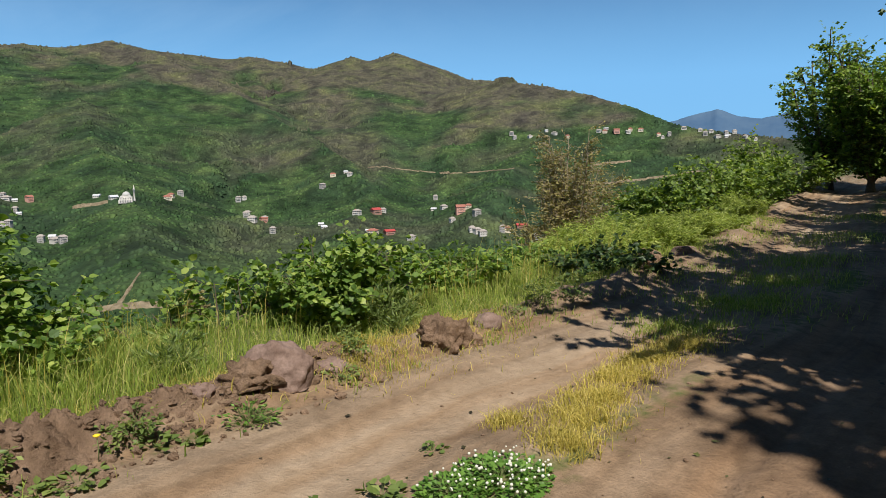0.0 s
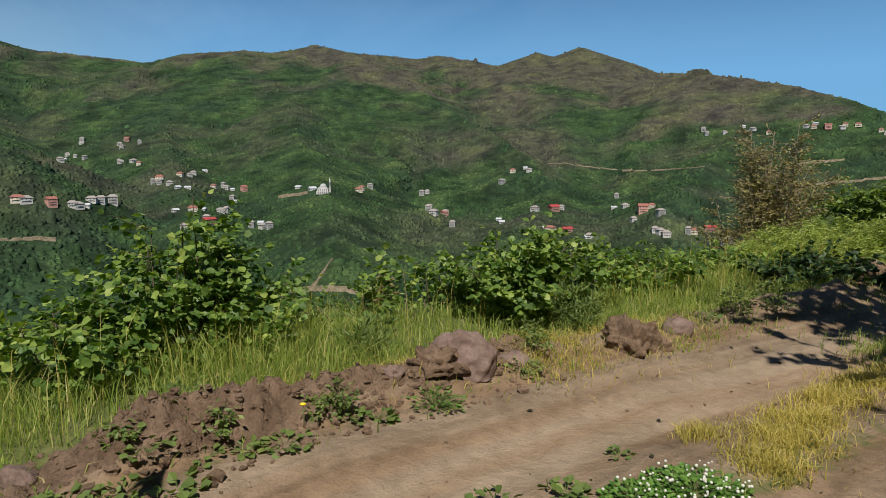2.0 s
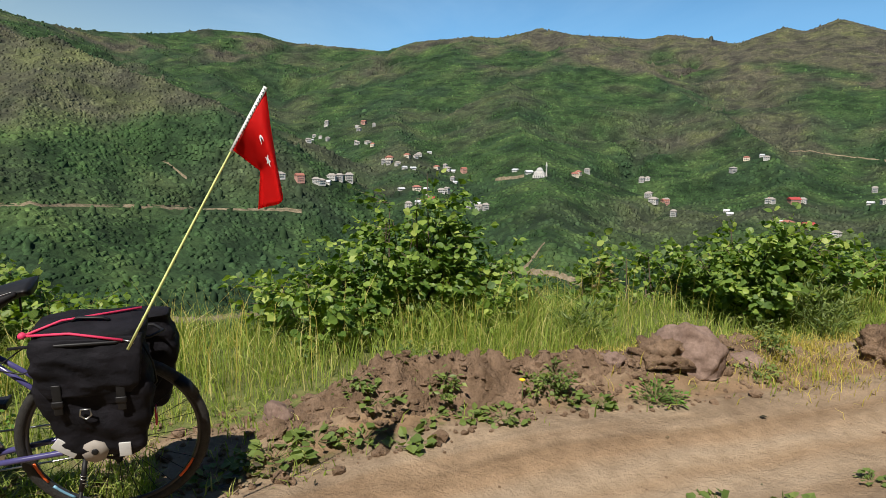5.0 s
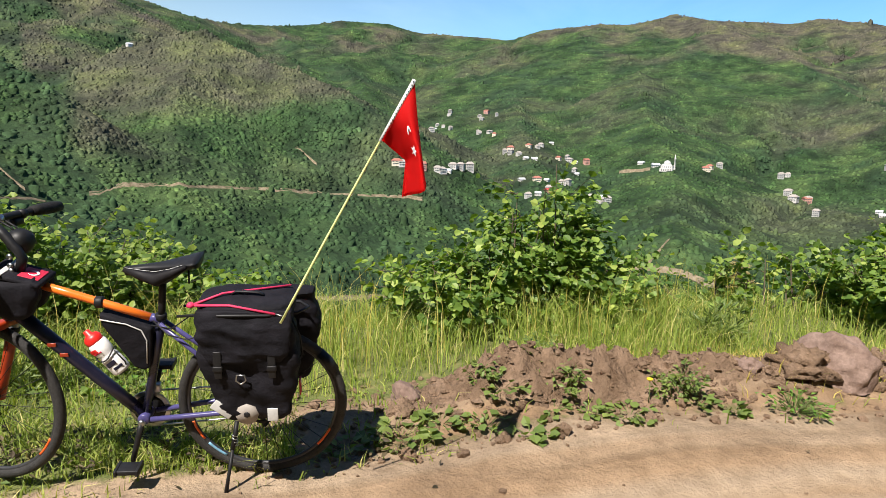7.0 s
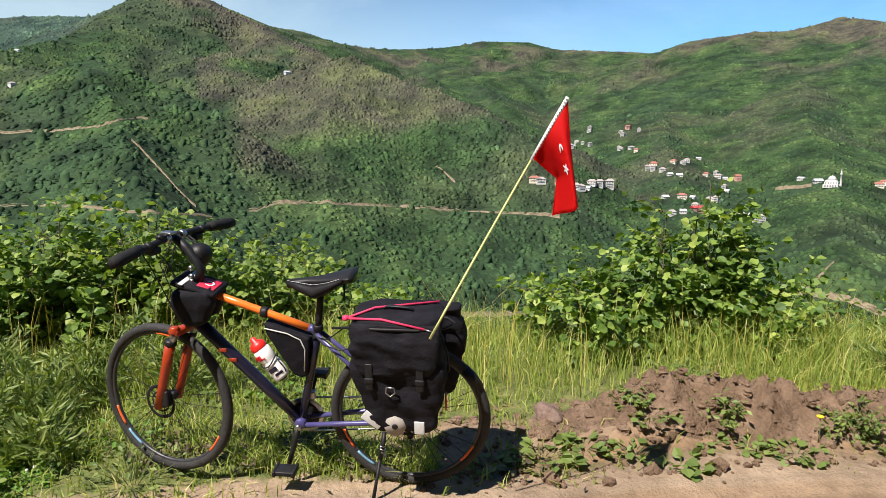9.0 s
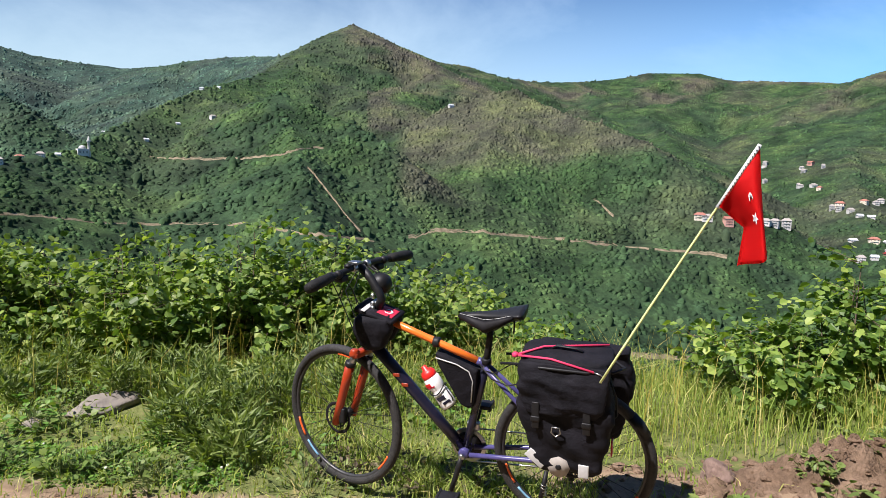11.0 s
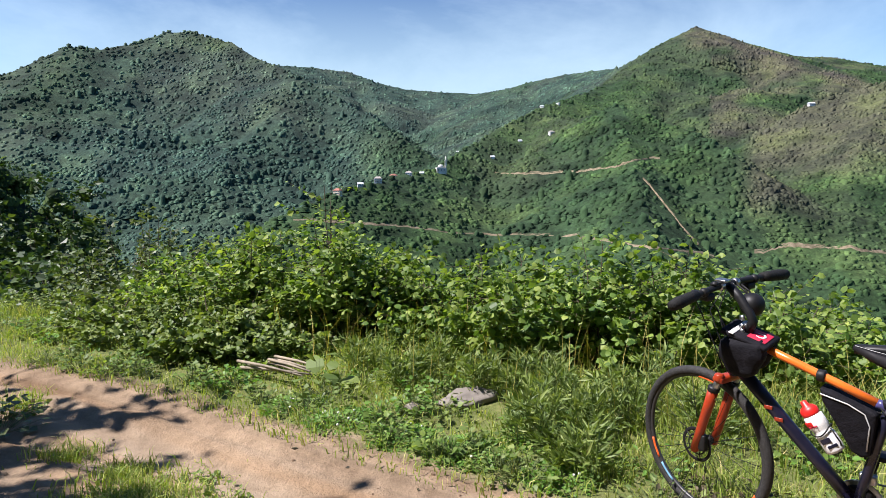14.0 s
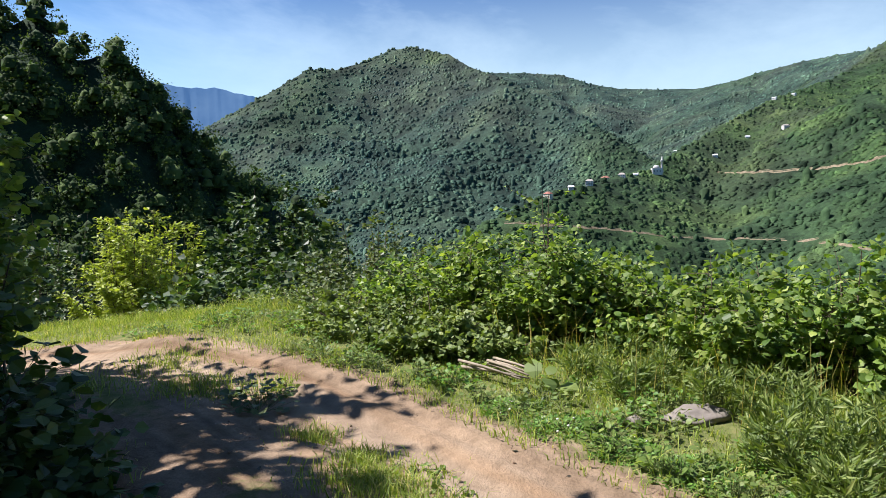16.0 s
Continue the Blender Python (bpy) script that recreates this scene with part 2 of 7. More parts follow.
def edge_d(x, y):
    """Metres from the road's valley edge; above 0 on the road and uphill."""
    d, s, _ = seg_dist(x, y, EDGE)
    return d * s


# crests of the hills: azimuth, distance, angle above the eye; then the slope of their flanks
CRESTS = [
    # right-hand hill with the ridge village, and the wooded knoll on it
    (0.42, [(-52, 1200, -1), (-45, 1250, 0), (-36, 1300, 1.2), (-32.2, 1350, 1.7), (-28.5, 1400, 2.3), (-26.3, 1450, 3.1), (-24.1, 1500, 4.1), (-21, 1600, 5.1), (-17.3, 1700, 5.9), (-15.2, 1750, 6.2), (-13.1, 1800, 6.1), (-9.8, 1850, 5.7), (-7.9, 1900, 5.3), (-5, 1950, 4.8)]),
    (1.0, [(-13.5, 1790, 6.6), (-14.1, 1785, 6.8), (-14.8, 1780, 6.65)]),
    # the high ridge behind
    (0.40, [(-12, 2500, 4), (-9.8, 2400, 6.0), (-8.6, 2350, 7.1), (-6.8, 2350, 8.0), (-5.1, 2350, 8.7), (-3, 2350, 8.0), (-1.6, 2350, 8.4), (0, 2400, 7.9), (1.5, 2400, 7.4), (4, 2450, 7.9), (6.5, 2500, 8.3), (8.2, 2500, 8.0), (11.3, 2500, 8.3),
            (13.9, 2400, 8.5), (16.6, 2300, 9.0), (19.9, 2250, 8.3), (22.2, 2250, 8.4), (26.6, 2300, 8.0), (29.4, 2500, 7.2), (32.1, 2600, 7.4), (37, 2700, 7.7), (39.4, 2700, 8.3), (43.2, 2700, 8.4), (46.3, 2650, 7.9), (49.5, 2550, 7.8), (52.2, 2500, 7.8), (55.1, 2300, 8.2), (58.2, 2100, 9.0), (61.8, 1900, 9.5)]),
    # the middle hill: its two falling ridges
    (0.44, [(16.6, 2300, 9.0), (13.4, 2050, 8.2), (8.7, 1800, 6.1), (5.9, 1600, 4.0), (2.6, 1400, 2.2), (-0.6, 1200, 0.1), (-3, 1000, -3), (-5, 800, -7)]),
    (0.44, [(19.9, 2250, 8.3), (24.1, 1950, 5.9), (28.8, 1700, 3.5), (32.4, 1400, 0.7), (34, 1100, -2.6)]),
    # the pointed peak and the ridge that runs on from it
    (0.50, [(61.8, 1900, 9.5), (63.6, 1700, 9.9), (65.5, 1600, 11.2), (67.3, 1550, 11.9), (69, 1580, 11.2), (70.8, 1630, 10.1), (72.7, 1700, 9.2)]),
    (0.45, [(72.7, 1700, 9.2), (75.2, 1850, 9.0), (77.4, 1950, 8.8), (80.2, 2100, 8.3), (82, 2200, 7.8), (84.6, 2350, 7.4), (90.1, 2500, 7.7), (92.7, 2550, 8.2), (95.4, 2500, 9.1), (98.3, 2450, 9.4), (102, 2400, 9.5), (110, 2400, 9.2)]),
    # the tall wooded hill
    (0.62, [(127, 1050, 2.5), (125, 1100, 4.6), (122.8, 1150, 6.0), (119.2, 1150, 7.8), (116, 1150, 10.0), (113.7, 1170, 10.0), (111.8, 1180, 10.5), (109.4, 1200, 11.5), (107.5, 1200, 11.7), (104.7, 1150, 11.1), (102.5, 1080, 9.9), (99.7, 1000, 8.8), (96.6, 940, 7.1), (93.7, 880, 5.6), (91, 820, 3.9), (89.4, 780, 2.0), (87, 720, -2)]),
    # the spur with the hillside mosque, and the dome of groves before it
    (0.50, [(69.5, 1560, 9.6), (73.2, 1350, 8.3), (76, 1200, 7.2), (78.9, 1050, 6.4), (82.6, 880, 4.6), (85.4, 780, 2.9), (88.2, 690, 1.2), (90.8, 630, 0.7), (94.3, 570, -0.1), (96.8, 530, -1.0), (99.6, 500, -1.9), (106, 430, -7)]),
    (0.62, [(79, 940, 5.4), (76, 820, 5.3), (73.2, 760, 6.2), (70.8, 720, 5.3), (67.4, 690, 4.1), (64.6, 660, 2.4), (63.2, 620, -0.2), (64.2, 560, -5)]),
    (0.55, [(73.2, 760, 6.2), (72, 620, 2.2), (71, 520, -1.6), (70, 440, -5)]),
    # the brown hill
    (0.58, [(62.9, 880, 1.1), (61.8, 920, 4.1), (58.8, 960, 6.0), (55.5, 980, 6.8), (53.8, 980, 7.1), (51.2, 940, 5.8), (46.8, 880, 4.4), (43.2, 830, 3.0), (41.4, 790, 1.7), (39.9, 760, 0.0), (38.4, 720, -2.5), (36.5, 660, -6)]),
    (0.40, [(54, 980, 6.8), (56, 800, 2.6), (56.5, 640, -2.2), (56, 520, -6)]),
    # spurs that come down towards the valley floor
    (0.34, [(19, 1600, 4.8), (18, 1200, 1.0), (16, 900, -2.6), (15.5, 640, -5.5), (15, 460, -8.6)]),
    (0.34, [(-5.1, 2350, 8.7), (-4, 1700, 4.0), (-4, 1250, -0.6), (-2, 900, -4.0), (1, 650, -7.5)]),
    (0.34, [(-19, 1650, 5.1), (-17, 1300, 1.4), (-14, 1000, -1.8), (-12, 760, -5.0)]),
    (0.34, [(29, 1600, 3.0), (28, 1150, -0.4), (27, 800, -3.9), (26, 560, -7.2)]),
    (0.40, [(49, 2550, 7.4), (43, 1900, 5.0), (39, 1400, 1.0), (36, 1000, -1.6), (33, 750, -4.2)]),
    # the steep dark hillside where the road turns away
    (1.5, [(160, 150, 24), (145, 125, 16.5), (135.6, 110, 12.0), (131.5, 106, 9.5), (130.2, 105, 8.6), (128, 105, 4.9), (124.2, 105, 2.2), (120.8, 106, -0.6), (117.8, 108, -2.7), (113, 115, -7), (108, 125, -12)]),
]
EYE_Z = 1.5


def polar(az, r):
    return -r * math.sin(radians(az)), r * math.cos(radians(az))


CREST_XYZ = [(s, np.array([(*polar(a, r), EYE_Z + r * math.tan(radians(e))) for a, r, e in c])) for s, c in CRESTS]


def smax(a, b, k):
    h = np.clip(0.5 + 0.5 * (a - b) / k, 0, 1)
    return b + (a - b) * h + k * h * (1 - h)


def near_height(x, y, d):
    """The road, its verge, the slope below and the bank above."""
    wob = fbm(x * 0.5, y * 0.5, 3, 3) * 0.25
    e = d + wob * 0.6
    z = 0.05 * fbm(x * 1.3, y * 1.3, 4, 5)
    # wheel ruts and the strip between them
    z = z - 0.05 * np.exp(-((e - 0.75) / 0.42) ** 2) - 0.05 * np.exp(-((e - 2.6) / 0.5) ** 2)
    z = z + 0.03 * np.exp(-((e - 1.6) / 0.35) ** 2)
    z = z - sum(0.034 * np.exp(-((e - c) / 0.065) ** 2) for c in (0.32, 0.6, 0.98, 2.35, 2.85)) * np.clip(0.6 + fbm(x * 0.6, y * 0.6, 2, 31), 0, 1)
    # loose earth pushed to the verge
    berm = np.exp(-((e + 0.42) / 0.26) ** 2) * (0.10 + 0.10 * fbm(x * 1.7, y * 1.7, 3, 9) + 0.07 * fbm(x * 7, y * 7, 3, 19))
    z = z + berm * np.clip((y - 1.9) * 1.3, 0, 1)
    under = np.clip(-e - 1.3, 0, None)
    z = z - np.where(under < 3, 0.11 * under * under, 0.99 + 0.66 * (under - 3))
    up = np.clip(d - 4.1, 0, None)
    z = z + np.where(up < 1.2, 0.5 * up * up, 0.72 + 0.85 * (up - 1.2)) 
    return np.minimum(z, 95)


def folds(x, y):
    """0 along the bottoms of the gullies, growing towards the ridges between them."""
    return np.abs(fbm(x / 230 + 0.25 * vnoise(x / 90, y / 90, 3), y / 230, 3, 41))


def height(x, y):
    r = np.hypot(x, y)
    d = edge_d(x, y)
    # the road falls away where it leaves towards the dark hill, and climbs gently at its other end
    fall = np.clip(-y - 5.0, 0, 60) * 0.15
    rise = np.clip(x + y - 12, 0, 80) * 0.012
    z = near_height(x, y, d) - fall + rise
    hills = np.full(x.shape, -128.0) + 0.10 * np.clip(r - 350, 0, 900)
    off = np.full(x.shape, 1e9)
    for slope, c in CREST_XYZ:
        for (ax, ay, az_), (bx, by, bz) in zip(c[:-1], c[1:]):
            dx, dy = bx - ax, by - ay
            u = np.clip(((x - ax) * dx + (y - ay) * dy) / (dx * dx + dy * dy), 0, 1)
            dist = np.hypot(x - ax - u * dx, y - ay - u * dy)
            off = np.minimum(off, dist)
            hills = smax(hills, az_ + u * (bz - az_) - slope * dist * (1 - 0.12 * np.clip(dist / 900, 0, 1)), 7.0)
    rough = np.clip((r - 60) / 400, 0, 1)
    calm = np.clip(off / 170, 0.06, 1)      # crests keep their line
    hills = hills + rough * calm * (16 * fbm(x / 190, y / 190, 5, 21) - 26 * np.abs(fbm(x / 330, y / 330, 4, 33)) + 8)
    # gullies that run down between the ridges
    hills = hills - rough * np.clip(off / 220, 0, 1) * 34 * np.clip(1 - folds(x, y) / 0.3, 0, 1) ** 1.5
    z = smax(z, hills, np.clip(r * 0.05, 0.01, 12))
    return z


def azimuth(x, y):
    return np.degrees(np.arctan2(-x, y))


SPUR = np.array([(a, r) for a, r, e in CRESTS[8][1]])
MID = np.array([(a, r) for a, r, e in CRESTS[3][1]])[::-1]
BARE_FROM = np.array([(-52, 3.2), (-30, 2.2), (-24, 2.4), (-15, 2.4), (-10, 3.0), (-5, 4.4), (0, 4.6), (8, 4.6), (14, 6.0), (20, 6.2), (27, 6.4), (34, 7.2), (44, 7.0), (56, 7.4), (60, 8.2), (66, 11.2), (70, 12.0), (80, 12), (100, 13), (112, 12.6), (128, 12)])


def bareness(x, y, z):
    """Where the woods stand leafless and brown: along the ridges, on the round brown hill, and in patches."""
    a, r = azimuth(x, y), np.hypot(x, y)
    e = np.degrees(np.arctan2(z - EYE_Z, r))
    n = fbm(x / 260, y / 260, 5, 51)
    n2 = fbm(x / 90, y / 90, 4, 57)
    high = np.clip((e - np.interp(a, *BARE_FROM.T) + 3.2 * n + 2.4 * n2) / 1.5, 0, 1) * np.clip((r - 900) / 200, 0, 1)
    back = np.clip((r - np.interp(a, *MID.T) - 30) / 60, 0, 1) * np.clip((a + 5) / 2, 0, 1) * np.clip((13 - a) / 2, 0, 1)
    high = np.maximum(high, 0.8 * back * np.clip(0.55 + 2.0 * n + 1.2 * n2, 0, 1))
    on = np.clip((a - 38) / 3, 0, 1) * np.clip((64 - a) / 1.5, 0, 1) * np.clip((1100 - r) / 60, 0, 1) * np.clip((r - 450) / 120, 0, 1)
    hill = 0.8 * on * np.clip((e + 0.9 - 0.16 * (54 - a) + 3.5 * n + 3.0 * n2) / 2.4, 0, 1)
    patch = 0.8 * np.clip((n + 0.5 * n2 - 0.30) * 6, 0, 1) * np.clip((r - 450) / 200, 0, 1) * np.where(a > 66, 0.35, 1.0) * np.clip((e + 3.0) / 3.0, 0, 1)
    soft = np.clip(0.06 + 0.8 * n + 0.9 * n2, 0, 0.5) * np.clip((r - 500) / 300, 0, 1) * np.where(a > 64, 0.5, 1.0)
    return np.clip(np.maximum(np.maximum(high, hill), np.maximum(patch, soft)), 0, 1)


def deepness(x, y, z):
    """Where tall dark forest stands instead of groves; far ridges are also toned for haze."""
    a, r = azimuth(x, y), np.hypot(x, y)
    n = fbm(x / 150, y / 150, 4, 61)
    # far western ridges toned darker in place of the haze that parts them
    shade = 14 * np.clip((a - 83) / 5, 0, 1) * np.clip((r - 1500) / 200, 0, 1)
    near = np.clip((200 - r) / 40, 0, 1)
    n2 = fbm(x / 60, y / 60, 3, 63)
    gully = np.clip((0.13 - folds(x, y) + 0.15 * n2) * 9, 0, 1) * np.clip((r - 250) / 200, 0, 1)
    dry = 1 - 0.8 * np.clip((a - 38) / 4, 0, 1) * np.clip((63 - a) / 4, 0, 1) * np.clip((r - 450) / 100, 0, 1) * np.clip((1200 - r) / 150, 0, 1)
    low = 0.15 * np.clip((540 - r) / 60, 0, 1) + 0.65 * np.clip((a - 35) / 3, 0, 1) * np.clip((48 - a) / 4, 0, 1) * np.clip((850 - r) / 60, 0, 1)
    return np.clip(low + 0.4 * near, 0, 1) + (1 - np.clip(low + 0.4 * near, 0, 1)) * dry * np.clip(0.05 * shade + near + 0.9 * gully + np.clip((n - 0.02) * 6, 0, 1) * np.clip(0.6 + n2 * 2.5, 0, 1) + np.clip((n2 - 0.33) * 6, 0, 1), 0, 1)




def haze_paleness(x, y, z):
    """Distance haze put into leaf colour: bluer green on the tall hill and beyond."""
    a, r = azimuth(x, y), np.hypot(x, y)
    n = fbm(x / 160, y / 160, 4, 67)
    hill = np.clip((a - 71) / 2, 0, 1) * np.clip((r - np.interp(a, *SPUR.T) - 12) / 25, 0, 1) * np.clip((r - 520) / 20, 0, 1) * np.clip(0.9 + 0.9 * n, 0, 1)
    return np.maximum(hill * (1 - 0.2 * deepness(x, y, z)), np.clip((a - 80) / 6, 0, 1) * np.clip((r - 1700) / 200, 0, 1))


def ground_at(az, el, r0=150.0):
    """The place where the line of sight from the road at that azimuth and angle first meets the land."""
    r = np.geomspace(r0, 4600, 900)
    x, y = -r * math.sin(radians(az)), r * math.cos(radians(az))
    z = height(x, y)
    hit = np.nonzero(z > EYE_Z + r * math.tan(radians(el)))[0]
    k = hit[0] if len(hit) else len(r) - 1
    return Vector((x[k], y[k], z[k]))


def ground_z(x, y):
    return float(height(np.array([float(x)]), np.array([float(y)]))[0])


# ---------------------------------------------------------------- the ground, one sheet
def mesh_from(name, verts, faces, mat=None, smooth=False):
    """A mesh from arrays; all faces have the same number of corners."""
    me = bpy.data.meshes.new(name)
    verts, faces = np.asarray(verts, np.float32), np.asarray(faces, np.int32)
    k = faces.shape[1]
    me.vertices.add(len(verts))
    me.vertices.foreach_set("co", verts.ravel())
    me.loops.add(faces.size)
    me.loops.foreach_set("vertex_index", faces.ravel())
    me.polygons.add(len(faces))
    me.polygons.foreach_set("loop_start", np.arange(0, faces.size, k, dtype=np.int32))
    me.polygons.foreach_set("use_smooth", np.full(len(faces), smooth))
    me.update(calc_edges=True)
    if mat:
        me.materials.append(mat)
    return me


def build_ground():
    rings = np.r_[0.002, 0.25 * 1.02 ** np.arange(0, 205), 14.5 * 1.039 ** np.arange(0, 98), 616 * 1.012 ** np.arange(0, 76), 1525 * 1.0062 ** np.arange(0, 98), 2800 * 1.03 ** np.arange(0, 18)]
    az = np.radians(np.r_[np.arange(-50, 146, 0.48), np.arange(146, 310, 2.0)])
    a, r = np.meshgrid(az, rings)
    x, y = -r * np.sin(a) - 0.3, r * np.cos(a)
    z = height(x, y)
    n, m = len(rings), len(az)
    i, j = np.meshgrid(np.arange(n - 1), np.arange(m), indexing="ij")
    jn = (j + 1) % m
    f = np.stack([i * m + j, (i + 1) * m + j, (i + 1) * m + jn, i * m + jn], -1).reshape(-1, 4)
    v = np.stack([x, y, z], -1).reshape(-1, 3)
    me = mesh_from("ground", v, f, GROUND, True)
    d = edge_d(v[:, 0], v[:, 1])
    rr = np.hypot(v[:, 0], v[:, 1])
    strip = np.exp(-((d - 1.65) / 0.3) ** 2) * np.clip(0.75 + 0.5 * fbm(v[:, 0] * 0.9, v[:, 1] * 0.9, 2, 8), 0, 1)
    road = np.clip((d + 0.35) / 0.5, 0, 1) * np.clip((4.3 - d) / 0.5, 0, 1) * (1 - 0.75 * strip)
    berm = np.exp(-((d + 0.35) / 0.35) ** 2)
    road = np.maximum(road, berm * np.clip((v[:, 1] - 1.2), 0, 1))
    worn = np.exp(-((d - 0.75 + 0.12 * fbm(v[:, 0] * 0.8, v[:, 1] * 0.8, 2, 4)) / 0.34) ** 2)
    run = np.r_[0, np.cumsum(np.hypot(*np.diff(EDGE, axis=0).T))]
    run = seg_dist(v[:, 0], v[:, 1], EDGE, run)[2]
    for name, val in (("edge", d), ("run", run), ("road", road), ("worn", worn), ("far", np.clip((rr - 25) / 30, 0, 1)), ("bare", bareness(*v.T)), ("deep", deepness(*v.T)), ("pale", haze_paleness(*v.T))):
        me.attributes.new(name, "FLOAT", "POINT").data.foreach_set("value", val.astype(np.float32))
    return tagged(new("ground", me), "dirt road on a steep hillside above a green valley", "ground", kind="structure")


ground = build_ground()


# ---------------------------------------------------------------- helpers for things
def add_attr(me, name, values):
    me.attributes.new(name, "FLOAT", "POINT").data.foreach_set("value", np.asarray(values, np.float32))


def thing(name, label, category, m=None, group="", kind=""):
    ob = new(name)
    ob.empty_display_size = 0.2
    if m is not None:
        ob.matrix_world = m
    return tagged(ob, label, category, group, kind)


def part(name, source, material, parent=None, label="", smooth=True):
    """Links a bmesh or a mesh as one object under a thing or a part."""
    if isinstance(source, bmesh.types.BMesh):
        me = bpy.data.meshes.new(name)
        bmesh.ops.recalc_face_normals(source, faces=source.faces)
        source.to_mesh(me)
        source.free()
        me.polygons.foreach_set("use_smooth", [smooth] * len(me.polygons))
    else:
        me = source
    if material and not me.materials:
        me.materials.append(material)
    ob = new(name, me)
    if parent:
        ob.parent = parent
    return tagged(ob, label)


def stuff(ob):
    return tagged(ob, kind="stuff")


def tube(points, radii, sides=8, bm=None, closed=False, flat=1.0):
    """A round tube along points; radii is a number or one for each point."""
    bm = bm or bmesh.new()
    pts = [Vector(p) for p in points]
    n = len(pts)
    if isinstance(radii, (int, float)):
        radii = [radii] * n
    rings, side = [], None
    for i, p in enumerate(pts):
        a = pts[(i - 1) % n] if (closed or i) else p
        b = pts[(i + 1) % n] if (closed or i < n - 1) else p
        t = (b - a).normalized()
        if side is None:
            side = t.cross(Vector((0, 0, 1)) if abs(t.z) < 0.9 else Vector((0, 1, 0)))
        side = (side - t * side.dot(t)).normalized()
        up = t.cross(side)
        rings.append([bm.verts.new(p + radii[i] * (side * math.cos(k * math.tau / sides) + flat * up * math.sin(k * math.tau / sides))) for k in range(sides)])
    for i in range(n if closed else n - 1):
        a, b = rings[i], rings[(i + 1) % n]
        for k in range(sides):
            bm.faces.new((a[k], a[(k + 1) % sides], b[(k + 1) % sides], b[k]))
    if not closed:
        bm.faces.new(rings[0][::-1])
        bm.faces.new(rings[-1])
    return bm


def box(size, at=(0, 0, 0), bevel=0.0, bm=None, segments=2):
    bm = bm or bmesh.new()
    res = bmesh.ops.create_cube(bm, size=1.0)
    for v in res["verts"]:
        v.co = Vector([v.co[k] * size[k] + at[k] for k in range(3)])
    if bevel:
        edges = {e for v in res["verts"] for e in v.link_edges}
        bmesh.ops.bevel(bm, geom=list(edges), offset=bevel, segments=segments, affect="EDGES", profile=0.6)
    return bm


def lathe(profile, sides=16, axis="Z", at=(0, 0, 0), bm=None):
    """A turned body: profile is (radius, height) from end to end."""
    bm = bm or bmesh.new()
    rings = []
    for r, h in profile:
        ring = []
        for k in range(sides):
            c, s = r * math.cos(k * math.tau / sides), r * math.sin(k * math.tau / sides)
            co = {"Z": (c, s, h), "Y": (c, h, s), "X": (h, c, s)}[axis]
            ring.append(bm.verts.new(Vector(co) + Vector(at)))
        rings.append(ring)
    for a, b in zip(rings, rings[1:]):
        for k in range(sides):
            bm.faces.new((a[k], a[(k + 1) % sides], b[(k + 1) % sides], b[k]))
    bm.faces.new(rings[0][::-1])
    bm.faces.new(rings[-1])
    return bm


def blob(radius, seed, rough=0.25, freq=2.0, squash=(1, 1, 1), subdiv=3, lumpy=0.0, cuts=0):
    """A lumpy stone or clod that is cut flat below."""
    bm = bmesh.new()
    bmesh.ops.create_icosphere(bm, subdivisions=subdiv, radius=1.0)
    off = Vector((seed * 3.1, seed * 1.7, seed * 0.9))
    rng = random.Random(seed)
    planes = [(Vector((rng.gauss(0, 1), rng.gauss(0, 1), rng.gauss(0.3, 0.8))).normalized(), rng.uniform(0.74, 0.97)) for _ in range(cuts)]
    for v in bm.verts:
        for side, reach in planes:
            v.co -= side * max(0.0, v.co.dot(side) - reach) * 0.9
        n = noise.fractal(v.co * freq + off, 1.0, 2.1, 4) + 0.5 * abs(noise.noise(v.co * freq * 2.4 + off))
        if lumpy:
            n2 = noise.voronoi(v.co * 2.1 + off)[0]
            n3 = noise.voronoi(v.co * 5.0 + off)[0]
            v.co = v.co * (1 + lumpy * (0.35 - n2[0]) + 0.4 * lumpy * (0.35 - n3[0]))
        v.co = v.co * (1 + rough * n)
        v.co = Vector([v.co[k] * squash[k] * radius for k in range(3)])
        v.co.z = max(v.co.z, -0.35 * radius * squash[2])
    return bm


# ---------------------------------------------------------------- plants: leaves, blades and shoots from arrays
HAZEL = (np.array([(0, 0, 0), (-0.36, 0.22, 0.07), (-0.46, 0.58, 0.05), (0, 1, -0.10), (0.46, 0.58, 0.05), (0.36, 0.22, 0.07), (0, 0.5, -0.03)]),
         np.array([(6, 0, 1), (6, 1, 2), (6, 2, 3), (6, 3, 4), (6, 4, 5), (6, 5, 0)]))
LANCE = (np.array([(0, 0, 0), (-0.10, 0.35, 0.03), (0, 1, -0.16), (0.10, 0.35, 0.03), (0, 0.4, -0.01)]),
         np.array([(4, 0, 1), (4, 1, 2), (4, 2, 3), (4, 3, 0)]))
BROAD = (np.array([(0, 0, 0), (-0.40, 0.30, 0.06), (-0.36, 0.68, 0.04), (0, 1, -0.10), (0.36, 0.68, 0.04), (0.40, 0.30, 0.06)]),
         np.array([(0, 1, 5), (1, 2, 5), (2, 4, 5), (2, 3, 4)]))
WIDE = (np.array([(0, 0, 0), (-0.42, 0.48, 0.08), (0, 1, -0.08), (0.42, 0.48, 0.08)]), np.array([(0, 1, 2), (0, 2, 3)]))
SLIM = (np.array([(0, 0, 0), (-0.10, 0.4, 0.03), (0, 1, -0.1), (0.10, 0.4, 0.03)]), np.array([(0, 1, 2), (0, 2, 3)]))
